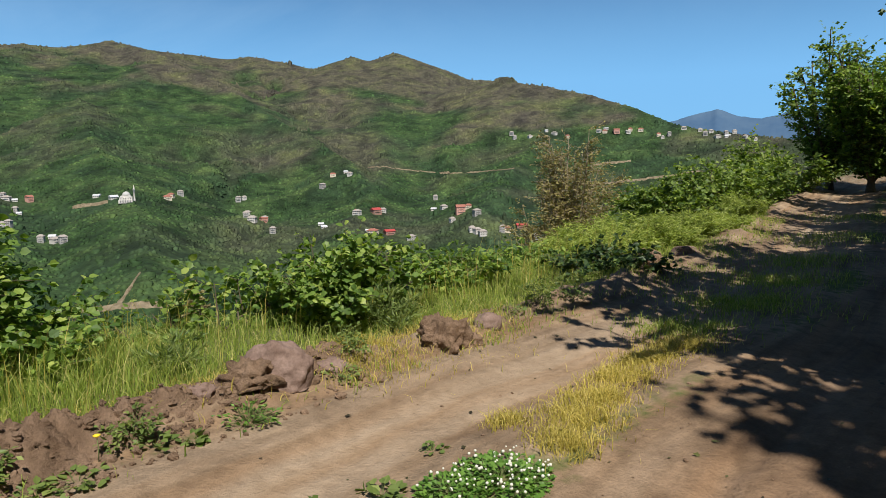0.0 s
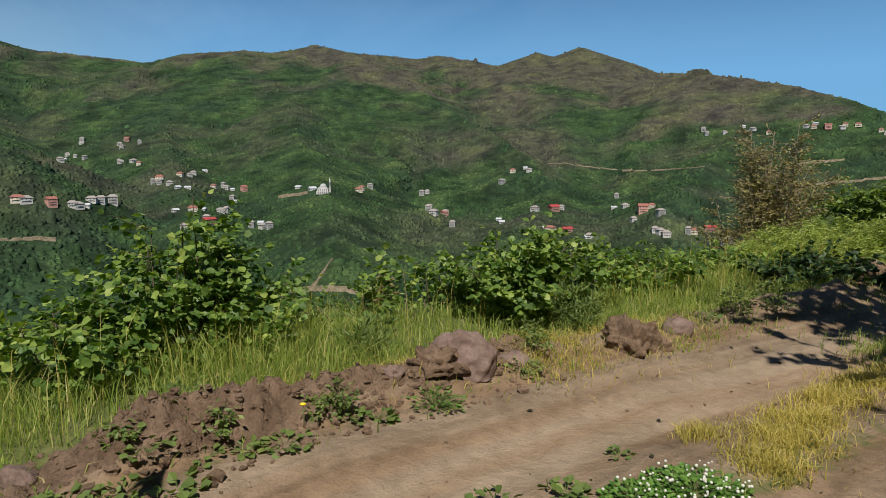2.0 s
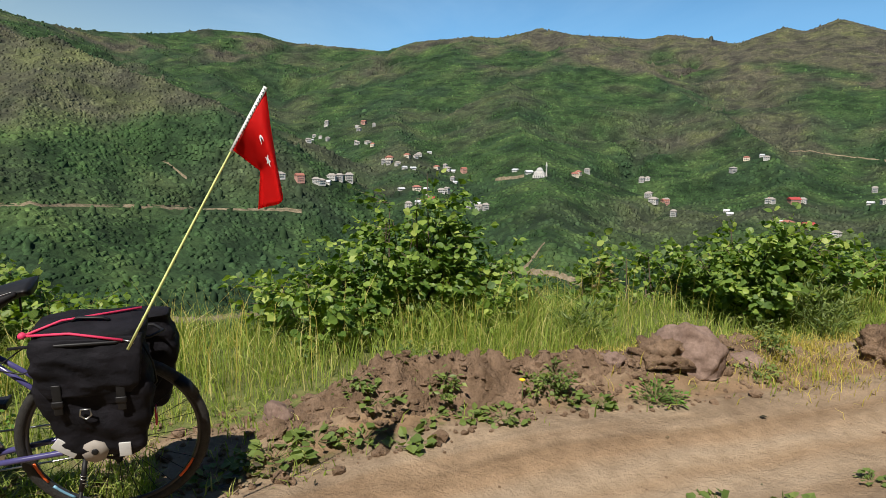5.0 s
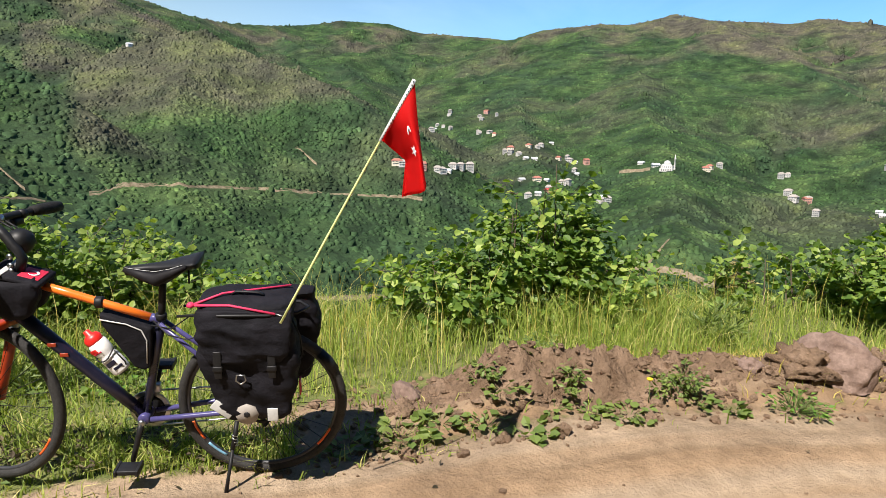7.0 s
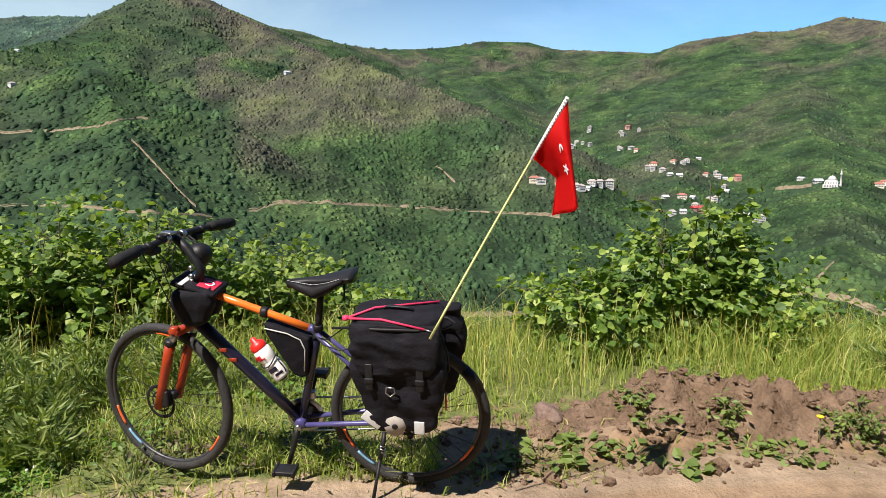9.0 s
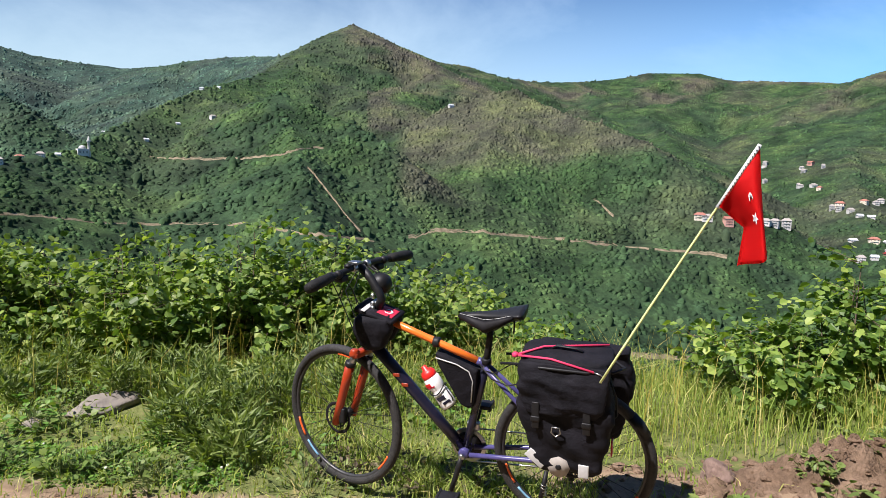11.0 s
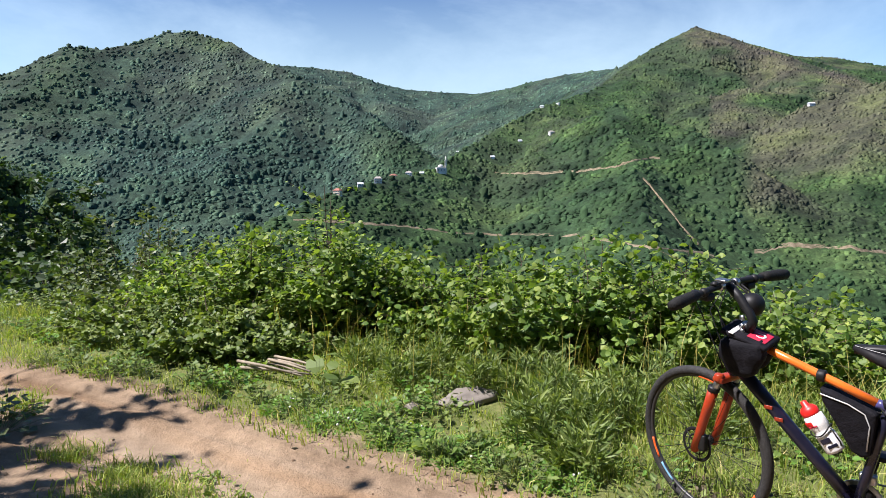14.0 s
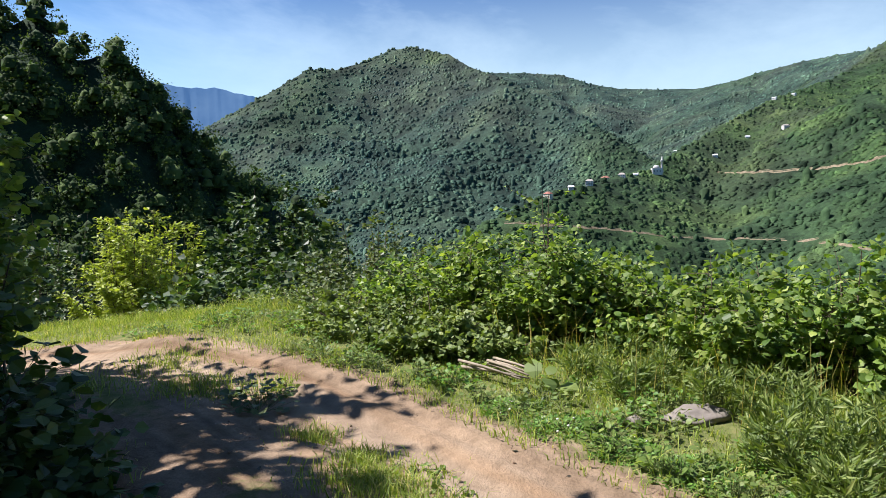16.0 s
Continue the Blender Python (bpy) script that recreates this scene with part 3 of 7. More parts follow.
OVAL = (np.array([(0, 0, 0), (-0.26, 0.45, 0.05), (0, 1, -0.06), (0.26, 0.45, 0.05)]), np.array([(0, 1, 2), (0, 2, 3)]))


def unit(v):
    return v / (np.linalg.norm(v, axis=-1, keepdims=True) + 1e-9)


def leaf_mesh(name, pos, along, normal, size, shape, mat):
    """Leaves at pos, growing along, facing normal; each is an island of its own."""
    y = unit(along)
    x = unit(np.cross(y, normal))
    z = np.cross(x, y)
    t, f = shape
    size = np.asarray(size).reshape(-1, 1, 1)
    v = pos[:, None, :] + size * (t[None, :, 0:1] * x[:, None] + t[None, :, 1:2] * y[:, None] + t[None, :, 2:3] * z[:, None])
    fs = f[None] + (np.arange(len(pos)) * len(t))[:, None, None]
    return mesh_from(name, v.reshape(-1, 3), fs.reshape(-1, 3), mat, False)


def stick_mesh(name, lines, r0, r1, mat, sides=4):
    """Tapered twigs: lines is (n, points, 3); r0 and r1 are radii at foot and tip."""
    lines = np.asarray(lines, float)
    n, k, _ = lines.shape
    t = unit(np.gradient(lines, axis=1))
    ref = np.where(np.abs(t[..., 2:3]) > 0.9, [[[1.0, 0, 0]]], [[[0, 0, 1.0]]])
    x = unit(np.cross(t, ref))
    y = np.cross(t, x)
    w = np.linspace(0, 1, k)[None, :, None]
    r = np.reshape(r0, (-1, 1, 1)) * (1 - w) + np.reshape(r1, (-1, 1, 1)) * w
    a = np.arange(sides) * math.tau / sides
    v = lines[:, :, None, :] + r[..., None] * (x[:, :, None, :] * np.cos(a)[:, None] + y[:, :, None, :] * np.sin(a)[:, None])
    i, j, s = np.meshgrid(np.arange(n), np.arange(k - 1), np.arange(sides), indexing="ij")
    b = (i * k + j) * sides
    f = np.stack([b + s, b + (s + 1) % sides, b + sides + (s + 1) % sides, b + sides + s], -1).reshape(-1, 4)
    return mesh_from(name, v.reshape(-1, 3), f, mat, True)


def shoots(rng, base, tops, bend=0.25, points=6):
    """Curved lines from base to tops, bowed outwards first and then up."""
    base, tops = np.broadcast_to(base, tops.shape), np.asarray(tops)
    w = np.linspace(0, 1, points)[None, :, None]
    side = rng.normal(0, 1, tops.shape) * np.linalg.norm(tops - base, axis=1, keepdims=True) * bend * 0.3
    bow = (tops - base) * np.array([1, 1, -0.6]) * bend
    return base[:, None] * (1 - w) + tops[:, None] * w + (bow + side)[:, None] * (w * (1 - w))


def bush_parts(rng, height_m, radius, stems, twigs, leaf, per_twig, spread=0.15, low=0.2, droop=0.15, up=0.75, twig_len=0.35, top_heavy=1.0):
    """Lines of stems and twigs and the places of leaves for one bush that stands at the origin."""
    ang = rng.uniform(0, math.tau, stems)
    rad = radius * np.sqrt(rng.uniform(0.02, 1, stems))
    h = height_m * np.clip(1.05 - 0.45 * (rad / radius) ** 2, 0.3, 1) * rng.uniform(0.72, 1.0, stems)
    tops = np.stack([rad * np.cos(ang), rad * np.sin(ang), h], 1)
    base = np.stack([rng.normal(0, spread, stems), rng.normal(0, spread, stems), np.zeros(stems)], 1)
    main = shoots(rng, base, tops)
    k = rng.integers(0, stems, twigs)
    w = low + (1 - low) * rng.random(twigs) ** top_heavy
    seg = w * (main.shape[1] - 1)
    i0 = np.minimum(seg.astype(int), main.shape[1] - 2)
    fr = (seg - i0)[:, None]
    foot = main[k, i0] * (1 - fr) + main[k, i0 + 1] * fr
    out = unit(foot * np.array([1, 1, 0]) + rng.normal(0, 0.45, (twigs, 3)) * radius + 1e-6)
    out[:, 2] = rng.uniform(-0.05, 0.7, twigs)
    length = twig_len * rng.uniform(0.5, 1.2, twigs)[:, None]
    tips = foot + unit(out) * length
    tw = shoots(rng, foot, tips, 0.2, 4)
    # leaves along the twigs and at their tips
    n = twigs * per_twig
    idx = np.repeat(np.arange(twigs), per_twig)
    u = np.tile((np.arange(per_twig) + 1) / per_twig, twigs) + rng.uniform(-0.1, 0.1, n)
    u = np.clip(u, 0.05, 1)[:, None]
    p = tw[idx, 0] * (1 - u) + tw[idx, -1] * u
    along = unit(tips - foot)[idx] + rng.normal(0, 0.75, (n, 3))
    along[:, 2] = along[:, 2] * 0.5 - droop
    nor = np.stack([p[:, 0] * 0.35 / radius, p[:, 1] * 0.35 / radius, np.full(n, up)], 1) + rng.normal(0, 0.5, (n, 3))
    size = leaf * rng.uniform(0.55, 1.2, n)
    return main, tw, p + unit(along) * 0.01, along, nor, size


def plant(name, label, category, x, y, seed, mats, height_m, radius, stems=8, twigs=110, leaf=0.08, per_twig=8, shape=HAZEL,
          stem_r=0.012, group="", z=None, **kw):
    """A bush, tree or herb: stems, twigs and leaves."""
    rng = np.random.default_rng(seed)
    main, tw, p, along, nor, size = bush_parts(rng, height_m, radius, stems, twigs, leaf, per_twig, **kw)
    z = ground_z(x, y) - 0.03 if z is None else z
    ob = thing(name, label, category, Matrix.Translation((x, y, z)), group)
    leaf_mat, wood = mats
    stuff(part("stemwork", stick_mesh("stemwork", main, stem_r, stem_r * 0.3, wood, 5), None, ob))
    stuff(part("twig_mass", stick_mesh("twig_mass", tw[::2, ::3], stem_r * 0.3, stem_r * 0.1, wood, 3), None, ob))
    stuff(part("foliage", leaf_mesh("foliage", p, along, nor, size, shape, leaf_mat), None, ob))
    return ob


def make_leaf(name, stops, trans=0.35, rough=0.5, tscale=(1.5, 1.6, 0.5)):
    """Leaf colour by Random Per Island, with light passing through the blade."""
    m = Mat(name, rough, spec=0.35)
    c = m.ramp(m.island(), *stops)
    c = m.mix(0.35, c, m.ramp(m.noise(0.8, 3.0), (0.3, (0.7, 0.7, 0.7)), (0.7, (1.25, 1.2, 1.1))), "MULTIPLY")
    m.color(c)
    tr = m.n("ShaderNodeBsdfTranslucent")
    m.link(m.mix(1.0, c, tscale, "MULTIPLY"), tr.inputs["Color"])
    mx = m.n("ShaderNodeMixShader")
    mx.inputs[0].default_value = trans
    m.link(m.b.outputs[0], mx.inputs[1])
    m.link(tr.outputs[0], mx.inputs[2])
    m.link(mx.outputs[0], m.t.nodes["Material Output"].inputs["Surface"])
    return m.m


L_HAZEL = make_leaf("hazel_leaf", [(0.0, (0.055, 0.115, 0.022)), (0.5, (0.135, 0.220, 0.043)), (0.85, (0.235, 0.33, 0.068)), (1.0, (0.36, 0.43, 0.11))])
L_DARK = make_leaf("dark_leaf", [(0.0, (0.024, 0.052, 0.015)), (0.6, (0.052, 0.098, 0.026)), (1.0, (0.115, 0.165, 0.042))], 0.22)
L_TREE = make_leaf("tree_leaf", [(0.0, (0.030, 0.065, 0.014)), (0.6, (0.062, 0.120, 0.022)), (1.0, (0.12, 0.19, 0.032))], 0.3)
L_LIME = make_leaf("willow_leaf", [(0.0, (0.18, 0.23, 0.035)), (0.6, (0.30, 0.36, 0.06)), (1.0, (0.42, 0.47, 0.09))], 0.35)
L_ROAD = make_leaf("roadside_leaf", [(0.0, (0.070, 0.125, 0.028)), (0.6, (0.155, 0.232, 0.052)), (1.0, (0.28, 0.35, 0.085))], 0.4)
L_HERB = make_leaf("herb_leaf", [(0.0, (0.085, 0.135, 0.034)), (0.6, (0.155, 0.215, 0.056)), (1.0, (0.24, 0.29, 0.085))], 0.3)
L_GREY = make_leaf("grey_green_leaf", [(0.0, (0.055, 0.085, 0.030)), (0.6, (0.10, 0.14, 0.05)), (1.0, (0.17, 0.20, 0.085))], 0.25)
L_BROWN = make_leaf("budding_brown_leaf", [(0.0, (0.17, 0.135, 0.060)), (0.6, (0.26, 0.215, 0.10)), (1.0, (0.31, 0.30, 0.12))], 0.3)
L_FENNEL = make_leaf("yellow_green_herb", [(0.0, (0.19, 0.25, 0.05)), (0.6, (0.29, 0.36, 0.085)), (1.0, (0.42, 0.46, 0.14))], 0.35)
L_GRASS = make_leaf("grass_blade", [(0.0, (0.14, 0.20, 0.038)), (0.5, (0.25, 0.335, 0.065)), (0.82, (0.36, 0.40, 0.10)), (1.0, (0.58, 0.50, 0.23))], 0.35, 0.6)
L_STRAW = make_leaf("yellow_grass_blade", [(0.0, (0.28, 0.25, 0.05)), (0.55, (0.46, 0.38, 0.09)), (1.0, (0.62, 0.50, 0.17))], 0.3, 0.6)
L_CLOVER = make_leaf("clover_leaf", [(0.0, (0.070, 0.16, 0.025)), (0.6, (0.12, 0.24, 0.04)), (1.0, (0.18, 0.31, 0.06))], 0.3)
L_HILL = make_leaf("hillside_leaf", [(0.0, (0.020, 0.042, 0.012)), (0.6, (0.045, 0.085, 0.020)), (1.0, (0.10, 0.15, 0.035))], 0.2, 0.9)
WOOD = plain("grey_brown_twig", (0.10, 0.075, 0.05), 0.85, vary=0.35, scale=12)
WOOD_PALE = plain("pale_bare_twig", (0.26, 0.215, 0.155), 0.85, vary=0.3, scale=12)
STALK = plain("green_stalk", (0.11, 0.15, 0.04), 0.7, vary=0.3, scale=14)


# ---------------------------------------------------------------- far woods
def crown(rings, k):
    """A rounded crown of k sides: rings of (radius, height) and a top."""
    v = [(r * math.cos(j * math.tau / k + i * 0.6), r * math.sin(j * math.tau / k + i * 0.6), h) for i, (r, h) in enumerate(rings) for j in range(k)]
    v.append((0, 0, 1))
    f = []
    for i in range(len(rings) - 1):
        for j in range(k):
            a, b, c, d = i * k + j, i * k + (j + 1) % k, i * k + k + (j + 1) % k, i * k + k + j
            f += [(a, b, c), (a, c, d)]
    e = (len(rings) - 1) * k
    f += [(e + j, e + (j + 1) % k, len(v) - 1) for j in range(k)]
    return np.array(v), np.array(f)


CLEAR = []       # places kept free of trees: x, y, radius


def build_woods(name, label, r_near, r_far, cover, rings, sides, seed):
    """Crowns on every slope that faces the road, as many as cover it; planted groves stand in rows along the slope."""
    rng = np.random.default_rng(seed)
    step = 0.16
    az = np.radians(np.arange(-43, 128.5, step))
    r = np.geomspace(r_near, r_far, 260)
    A, R = np.meshgrid(az, r, indexing="ij")
    x, y = -R * np.sin(A), R * np.cos(A)
    z = height(x, y)
    e = np.degrees(np.arctan2(z - EYE_Z, R))
    gain = np.clip(np.diff(e, axis=1, prepend=e[:, :1]), 0, 0.6) + 0.02
    deep, bare = deepness(x, y, z), bareness(x, y, z)
    rad = (2.1 + 0.0007 * R) * (1 + 0.35 * deep) * (1 - 0.18 * bare)
    want = cover * gain * step / (math.pi * np.degrees(rad / R) ** 2)
    count = rng.poisson(np.clip(want, 0, 6))
    i, j = np.nonzero(count)
    k = np.repeat(np.arange(len(i)), count[i, j])
    i, j = i[k], j[k]
    n = len(i)
    a = az[i] + np.radians(rng.uniform(-0.5, 0.5, n) * step)
    rr = r[j] * (r_far / r_near) ** (rng.uniform(-0.5, 0.5, n) / 260)
    deep, bare, size = deep[i, j], bare[i, j], rad[i, j]
    x, y = -rr * np.sin(a), rr * np.cos(a)
    z = height(x, y)
    # rows
    slope = (height(x * 1.01, y * 1.01) - z) / (0.01 * rr)
    rows = (fbm(x / 140, y / 140, 2, 99) > 0.05) & (slope > 0.12) & (bare < 0.4) & (deep < 0.4) & (rr < 1300)
    lift = np.where(rows, (np.round(z / 3.4) * 3.4 - z) * 0.55, 0)
    rr = rr + np.clip(lift / np.maximum(slope, 0.12), -9, 9)
    x, y = -rr * np.sin(a), rr * np.cos(a)
    z = height(x, y)
    keep = np.ones(n, bool)
    for cx, cy, gap in CLEAR:
        keep &= (x - cx) ** 2 + (y - cy) ** 2 > gap * gap
    x, y, z, deep, bare, size = (q[keep] for q in (x, y, z, deep, bare, size))
    n = len(x)
    size = size * np.exp(rng.normal(-0.08, 0.25, n))
    tall = rng.random(n) < 0.018 + 0.03 * deep
    v0, f0 = crown(rings, sides)
    jit = rng.uniform(0.72, 1.28, (n, len(v0), 1))
    flat = np.where(tall, rng.uniform(1.3, 2.2, n), rng.uniform(0.5, 0.85, n)) * (1 + 0.25 * bare)
    s = np.stack([size, size, size * flat], -1)[:, None, :]
    turn = rng.uniform(0, math.tau, n)[:, None]
    vx = v0[None, :, 0] * np.cos(turn) - v0[None, :, 1] * np.sin(turn)
    vy = v0[None, :, 0] * np.sin(turn) + v0[None, :, 1] * np.cos(turn)
    v = np.stack([vx, vy, np.broadcast_to(v0[None, :, 2], vx.shape)], -1) * jit * s + np.stack([x, y, z - size * (0.10 + 0.12 * np.clip((np.hypot(x, y) - 900) / 600, 0, 1))], -1)[:, None, :]
    f = f0[None] + (np.arange(n) * len(v0))[:, None, None]
    me = mesh_from(name, v.reshape(-1, 3), f.reshape(-1, 3), GROVE, True)
    add_attr(me, "bare", np.repeat(bare, len(v0)))
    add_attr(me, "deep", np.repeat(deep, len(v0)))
    add_attr(me, "pale", np.repeat(haze_paleness(x, y, z), len(v0)))
    return tagged(new(name, me), label, "woods", kind="stuff")


# ---------------------------------------------------------------- villages, mosques and tracks across the valley
PLASTER = [plain("white_plaster", (0.54, 0.52, 0.48), 0.85, vary=0.08, scale=0.8), plain("grey_plaster", (0.38, 0.37, 0.35), 0.85, vary=0.1, scale=0.8),
           plain("pink_plaster", (0.55, 0.30, 0.24), 0.85, vary=0.1, scale=0.8), plain("cream_plaster", (0.66, 0.58, 0.45), 0.85, vary=0.08, scale=0.8), plain("bare_brick", (0.36, 0.20, 0.15), 0.9, vary=0.15, scale=1.5)]
ROOFS = [plain("red_roof_tiles", (0.30, 0.12, 0.085), 0.85, vary=0.2, scale=1.5), plain("weathered_roof", (0.30, 0.27, 0.24), 0.85, vary=0.2, scale=1.5), plain("bright_red_roof", (0.36, 0.05, 0.045), 0.7, vary=0.1, scale=1.5), plain("pale_metal_roof", (0.50, 0.51, 0.52), 0.5, vary=0.1, scale=1.5)]
PANE = plain("dark_window_glass", (0.17, 0.17, 0.17), 0.3, vary=0.1)
SLAB = plain("pale_concrete", (0.42, 0.42, 0.40), 0.85, vary=0.1, scale=1.0)
TRACK = Mat("pale_dirt_cut", 0.95, spec=0.1)
TRACK.color(TRACK.ramp(TRACK.noise(0.25, 5.0, 0.65), (0.35, (0.11, 0.09, 0.055)), (0.7, (0.27, 0.22, 0.15))))
TRACK.bump(TRACK.noise(0.8, 5.0), 0.6, 0.6)
TRACK = TRACK.m

WIN_ME = None


def house(w, d, floors, wall, roof, hip, label):
    """A house: wall block, roof with eaves, windows in rows, a balcony slab; its front looks along -y."""
    global WIN_ME
    h = 2.9 * floors
    ob = thing("house", label, "house", group="village houses")
    body = box((w, d, h + 1.5), (0, 0, h / 2 - 0.75), 0.06)
    part("wall", body, wall, ob, smooth=False)
    bm = bmesh.new()
    e = 0.6
    x0, y0, z0 = w / 2 + e, d / 2 + e, h
    rise = 0.30 * min(w, d)
    base = [bm.verts.new(p) for p in ((-x0, -y0, z0), (x0, -y0, z0), (x0, y0, z0), (-x0, y0, z0))]
    low = [bm.verts.new((v.co.x, v.co.y, z0 - 0.18)) for v in base]
    k = x0 * (0.45 if hip else 1.0)
    a, b = bm.verts.new((-k, 0, z0 + rise)), bm.verts.new((k, 0, z0 + rise))
    bm.faces.new((base[0], base[1], b, a))
    bm.faces.new((base[2], base[3], a, b))
    bm.faces.new((base[1], base[2], b))
    bm.faces.new((base[3], base[0], a))
    bm.faces.new(low)
    for i in range(4):
        bm.faces.new((base[i], base[(i + 1) % 4], low[(i + 1) % 4], low[i]))
    rf = part("roof", bm, roof, ob, smooth=False)
    part("chimney", box((0.6, 0.6, 1.4), (w * 0.2, d * 0.1, h + rise * 0.8)), SLAB, rf, smooth=False)
    n = max(2, int(w / 2.8))
    for f in range(floors):
        for i in range(n):
            for face in (0, 1):
                if face and i > 1:
                    continue
                if WIN_ME is None:
                    o = part("window", box((1.15, 0.16, 1.35)), PANE, ob, smooth=False)
                    WIN_ME = o.data
                else:
                    o = new("window", WIN_ME)
                    o.parent = ob
                z = 2.9 * f + 1.6
                if face:
                    o.matrix_basis = Matrix.Translation((w / 2, (i - 0.5) * d * 0.45, z)) @ Matrix.Rotation(math.pi / 2, 4, "Z")
                else:
                    o.matrix_basis = Matrix.Translation(((i - (n - 1) / 2) * w / n, -d / 2, z))
        if f:
            part("balcony", box((w * 0.6, 0.8, 0.18), (0, -d / 2 - 0.4, 2.9 * f + 0.05), 0.03), wall, ob, smooth=False)
    return ob


KINDS = [house(10, 9, 2, PLASTER[0], ROOFS[1], True, "white two-storey village house with a grey roof"),
         house(11, 9, 2, PLASTER[3], ROOFS[0], True, "cream village house with a red tiled roof"),
         house(9, 8, 3, PLASTER[1], ROOFS[1], True, "grey three-storey village house"),
         house(11, 10, 3, PLASTER[2], ROOFS[0], False, "tall pink village house with a red roof"),
         house(9, 8, 1, PLASTER[0], ROOFS[3], False, "small white house with a pale metal roof"),
         house(12, 9, 2, PLASTER[4], ROOFS[2], False, "brick house with a bright red roof")]


def settle(ob, p, turn, r):
    a = math.degrees(math.atan2(-p.x, p.y))
    CLEAR.append((p.x, p.y, 6.5))
    CLEAR.append((p.x * 0.990, p.y * 0.990, 6.0))
    return pose(p.x, p.y, p.z - 0.6, 0, 0, a + turn)


# azimuth, angle above the eye, kind
HOUSES_A = [(34.7, 0.1, 0), (34.2, 1.1, 0), (31.1, 1.3, 3), (30.8, -0.3, 0), (31.5, 0.7, 2), (29.5, -2.0, 2), (27.5, -1.4, 1), (26.5, -1.3, 0), (27.0, -2.4, 4), (24.1, -2.5, 0), (22.7, -2.7, 3),
            (34.8, -3.7, 0), (33.2, -3.4, 2), (26.7, -4.2, 1), (23.4, -3.6, 4), (25.5, -5.2, 5), (24.6, -4.4, 0), (27.4, -5.6, 0), (22.2, -5.7, 2), (21.3, -5.8, 0), (8.0, -3.2, 2), (7.5, -4.5, 2)]
HOUSES_B = [(6.1, -5.0, 3), (5.4, -5.9, 2), (1.2, -5.6, 4), (0.3, -1.3, 1), (-1.1, -1.3, 0), (1.2, -2.3, 2), (-1.6, -4.5, 0), (-3.8, -4.4, 0), (-2.9, -6.2, 1), (-4.3, -6.3, 5), (-6.2, -6.8, 0), (-8.3, -3.4, 2),
            (-9.0, -4.2, 0), (-9.7, -5.3, 0), (-11.1, -4.2, 1), (-11.8, -4.8, 2), (-11.4, -6.2, 0), (-12.3, -6.5, 0), (-14.3, -6.2, 1), (-15.6, -5.9, 5), (-16.6, -7.0, 0), (18.3, -2.5, 4), (13.1, -2.7, 1), (12.4, -2.6, 2)]
HOUSES_C = [(-15.0, 1.6, 2), (-16.3, 1.7, 0), (-18.3, 1.9, 0), (-19.4, 1.6, 1), (-21.9, 2.0, 0), (-23.3, 1.9, 3), (-24.2, 1.8, 0), (-26.6, 1.6, 1), (-27.4, 1.6, 2), (-28.5, 2.1, 0), (-29.7, 1.9, 0), (-30.5, 1.8, 0), (-31.6, 1.6, 2),
            (-32.2, 1.7, 0), (-33.0, 1.3, 0), (-22.5, 2.2, 4), (-25.2, 2.0, 1), (-30.1, 1.6, 2), (-31.0, 1.4, 0)]
HOUSES_D = [(83.3, 2.1, 4), (86.2, 2.6, 4), (78.4, 4.0, 0), (81.0, 3.4, 4), (77.9, 6.4, 4), (79.2, 6.2, 4), (96.4, -0.8, 1), (95.8, -0.6, 0), (94.5, -0.1, 4), (93.0, 0.2, 0), (91.7, 0.5, 1), (90.4, 0.7, 0), (89.3, 0.8, 4), (59.1, 5.6, 4),
            (38.6, -3.1, 1), (38.1, -3.2, 0), (34.1, -0.1, 2), (35.2, 0.2, 0), (35.7, -0.2, 0), (31.8, -0.4, 2), (30.4, -0.5, 1), (34.2, -3.6, 4), (28.3, -2.1, 0), (25.0, -2.4, 1), (28.0, -4.2, 4), (36.5, -3.5, 3)]
_r = np.random.default_rng(31)
NEIGHBOURS = [(a + float(_r.uniform(-0.9, 0.9)), e + float(_r.uniform(-0.22, 0.3)), int(_r.choice([0, 4, 4, 2, 1]))) for a, e, k in HOUSES_A + (HOUSES_B + HOUSES_C)[::2]]
for az, el, k in HOUSES_A + HOUSES_B + HOUSES_C + HOUSES_D + NEIGHBOURS:
    p = ground_at(az, el, 380)
    turn = float(_r.uniform(-35, 35))
    s = float(_r.uniform(0.62, 0.98)) * (0.68 if az > 70 else 1.0)
    ob = copy_thing(KINDS[k], settle(None, p, turn, _r))
    ob.matrix_basis = Matrix.Translation((0, 0, -1.2 if az > 86 else 0)) @ ob.matrix_basis @ Matrix.Diagonal((s, s, 0.62 if az > 70 else 0.78, 1))
for k, (az, el) in enumerate(((7.0, -4.9), (29.0, -1.7), (32.4, -3.5), (-10.4, -4.6), (17.2, -2.7), (-3.2, -4.5))):
    KINDS[k].matrix_world = settle(None, ground_at(az, el, 380), 10.0 * k - 20, _r)


def minaret(m, h, parent=None):
    ob = parent
    t = part("minaret", lathe([(1.5, -2), (1.5, h * 0.16), (1.15, h * 0.20), (1.1, h * 0.68), (1.75, h * 0.70), (1.75, h * 0.735), (0.95, h * 0.74), (0.9, h * 0.84), (0.1, h)], 14, "Z", m), PLASTER[0], ob, "slender white minaret")
    part("balcony", lathe([(1.75, h * 0.735), (1.85, h * 0.735), (1.85, h * 0.765), (1.75, h * 0.765)], 14, "Z", m), SLAB, t)
    return t


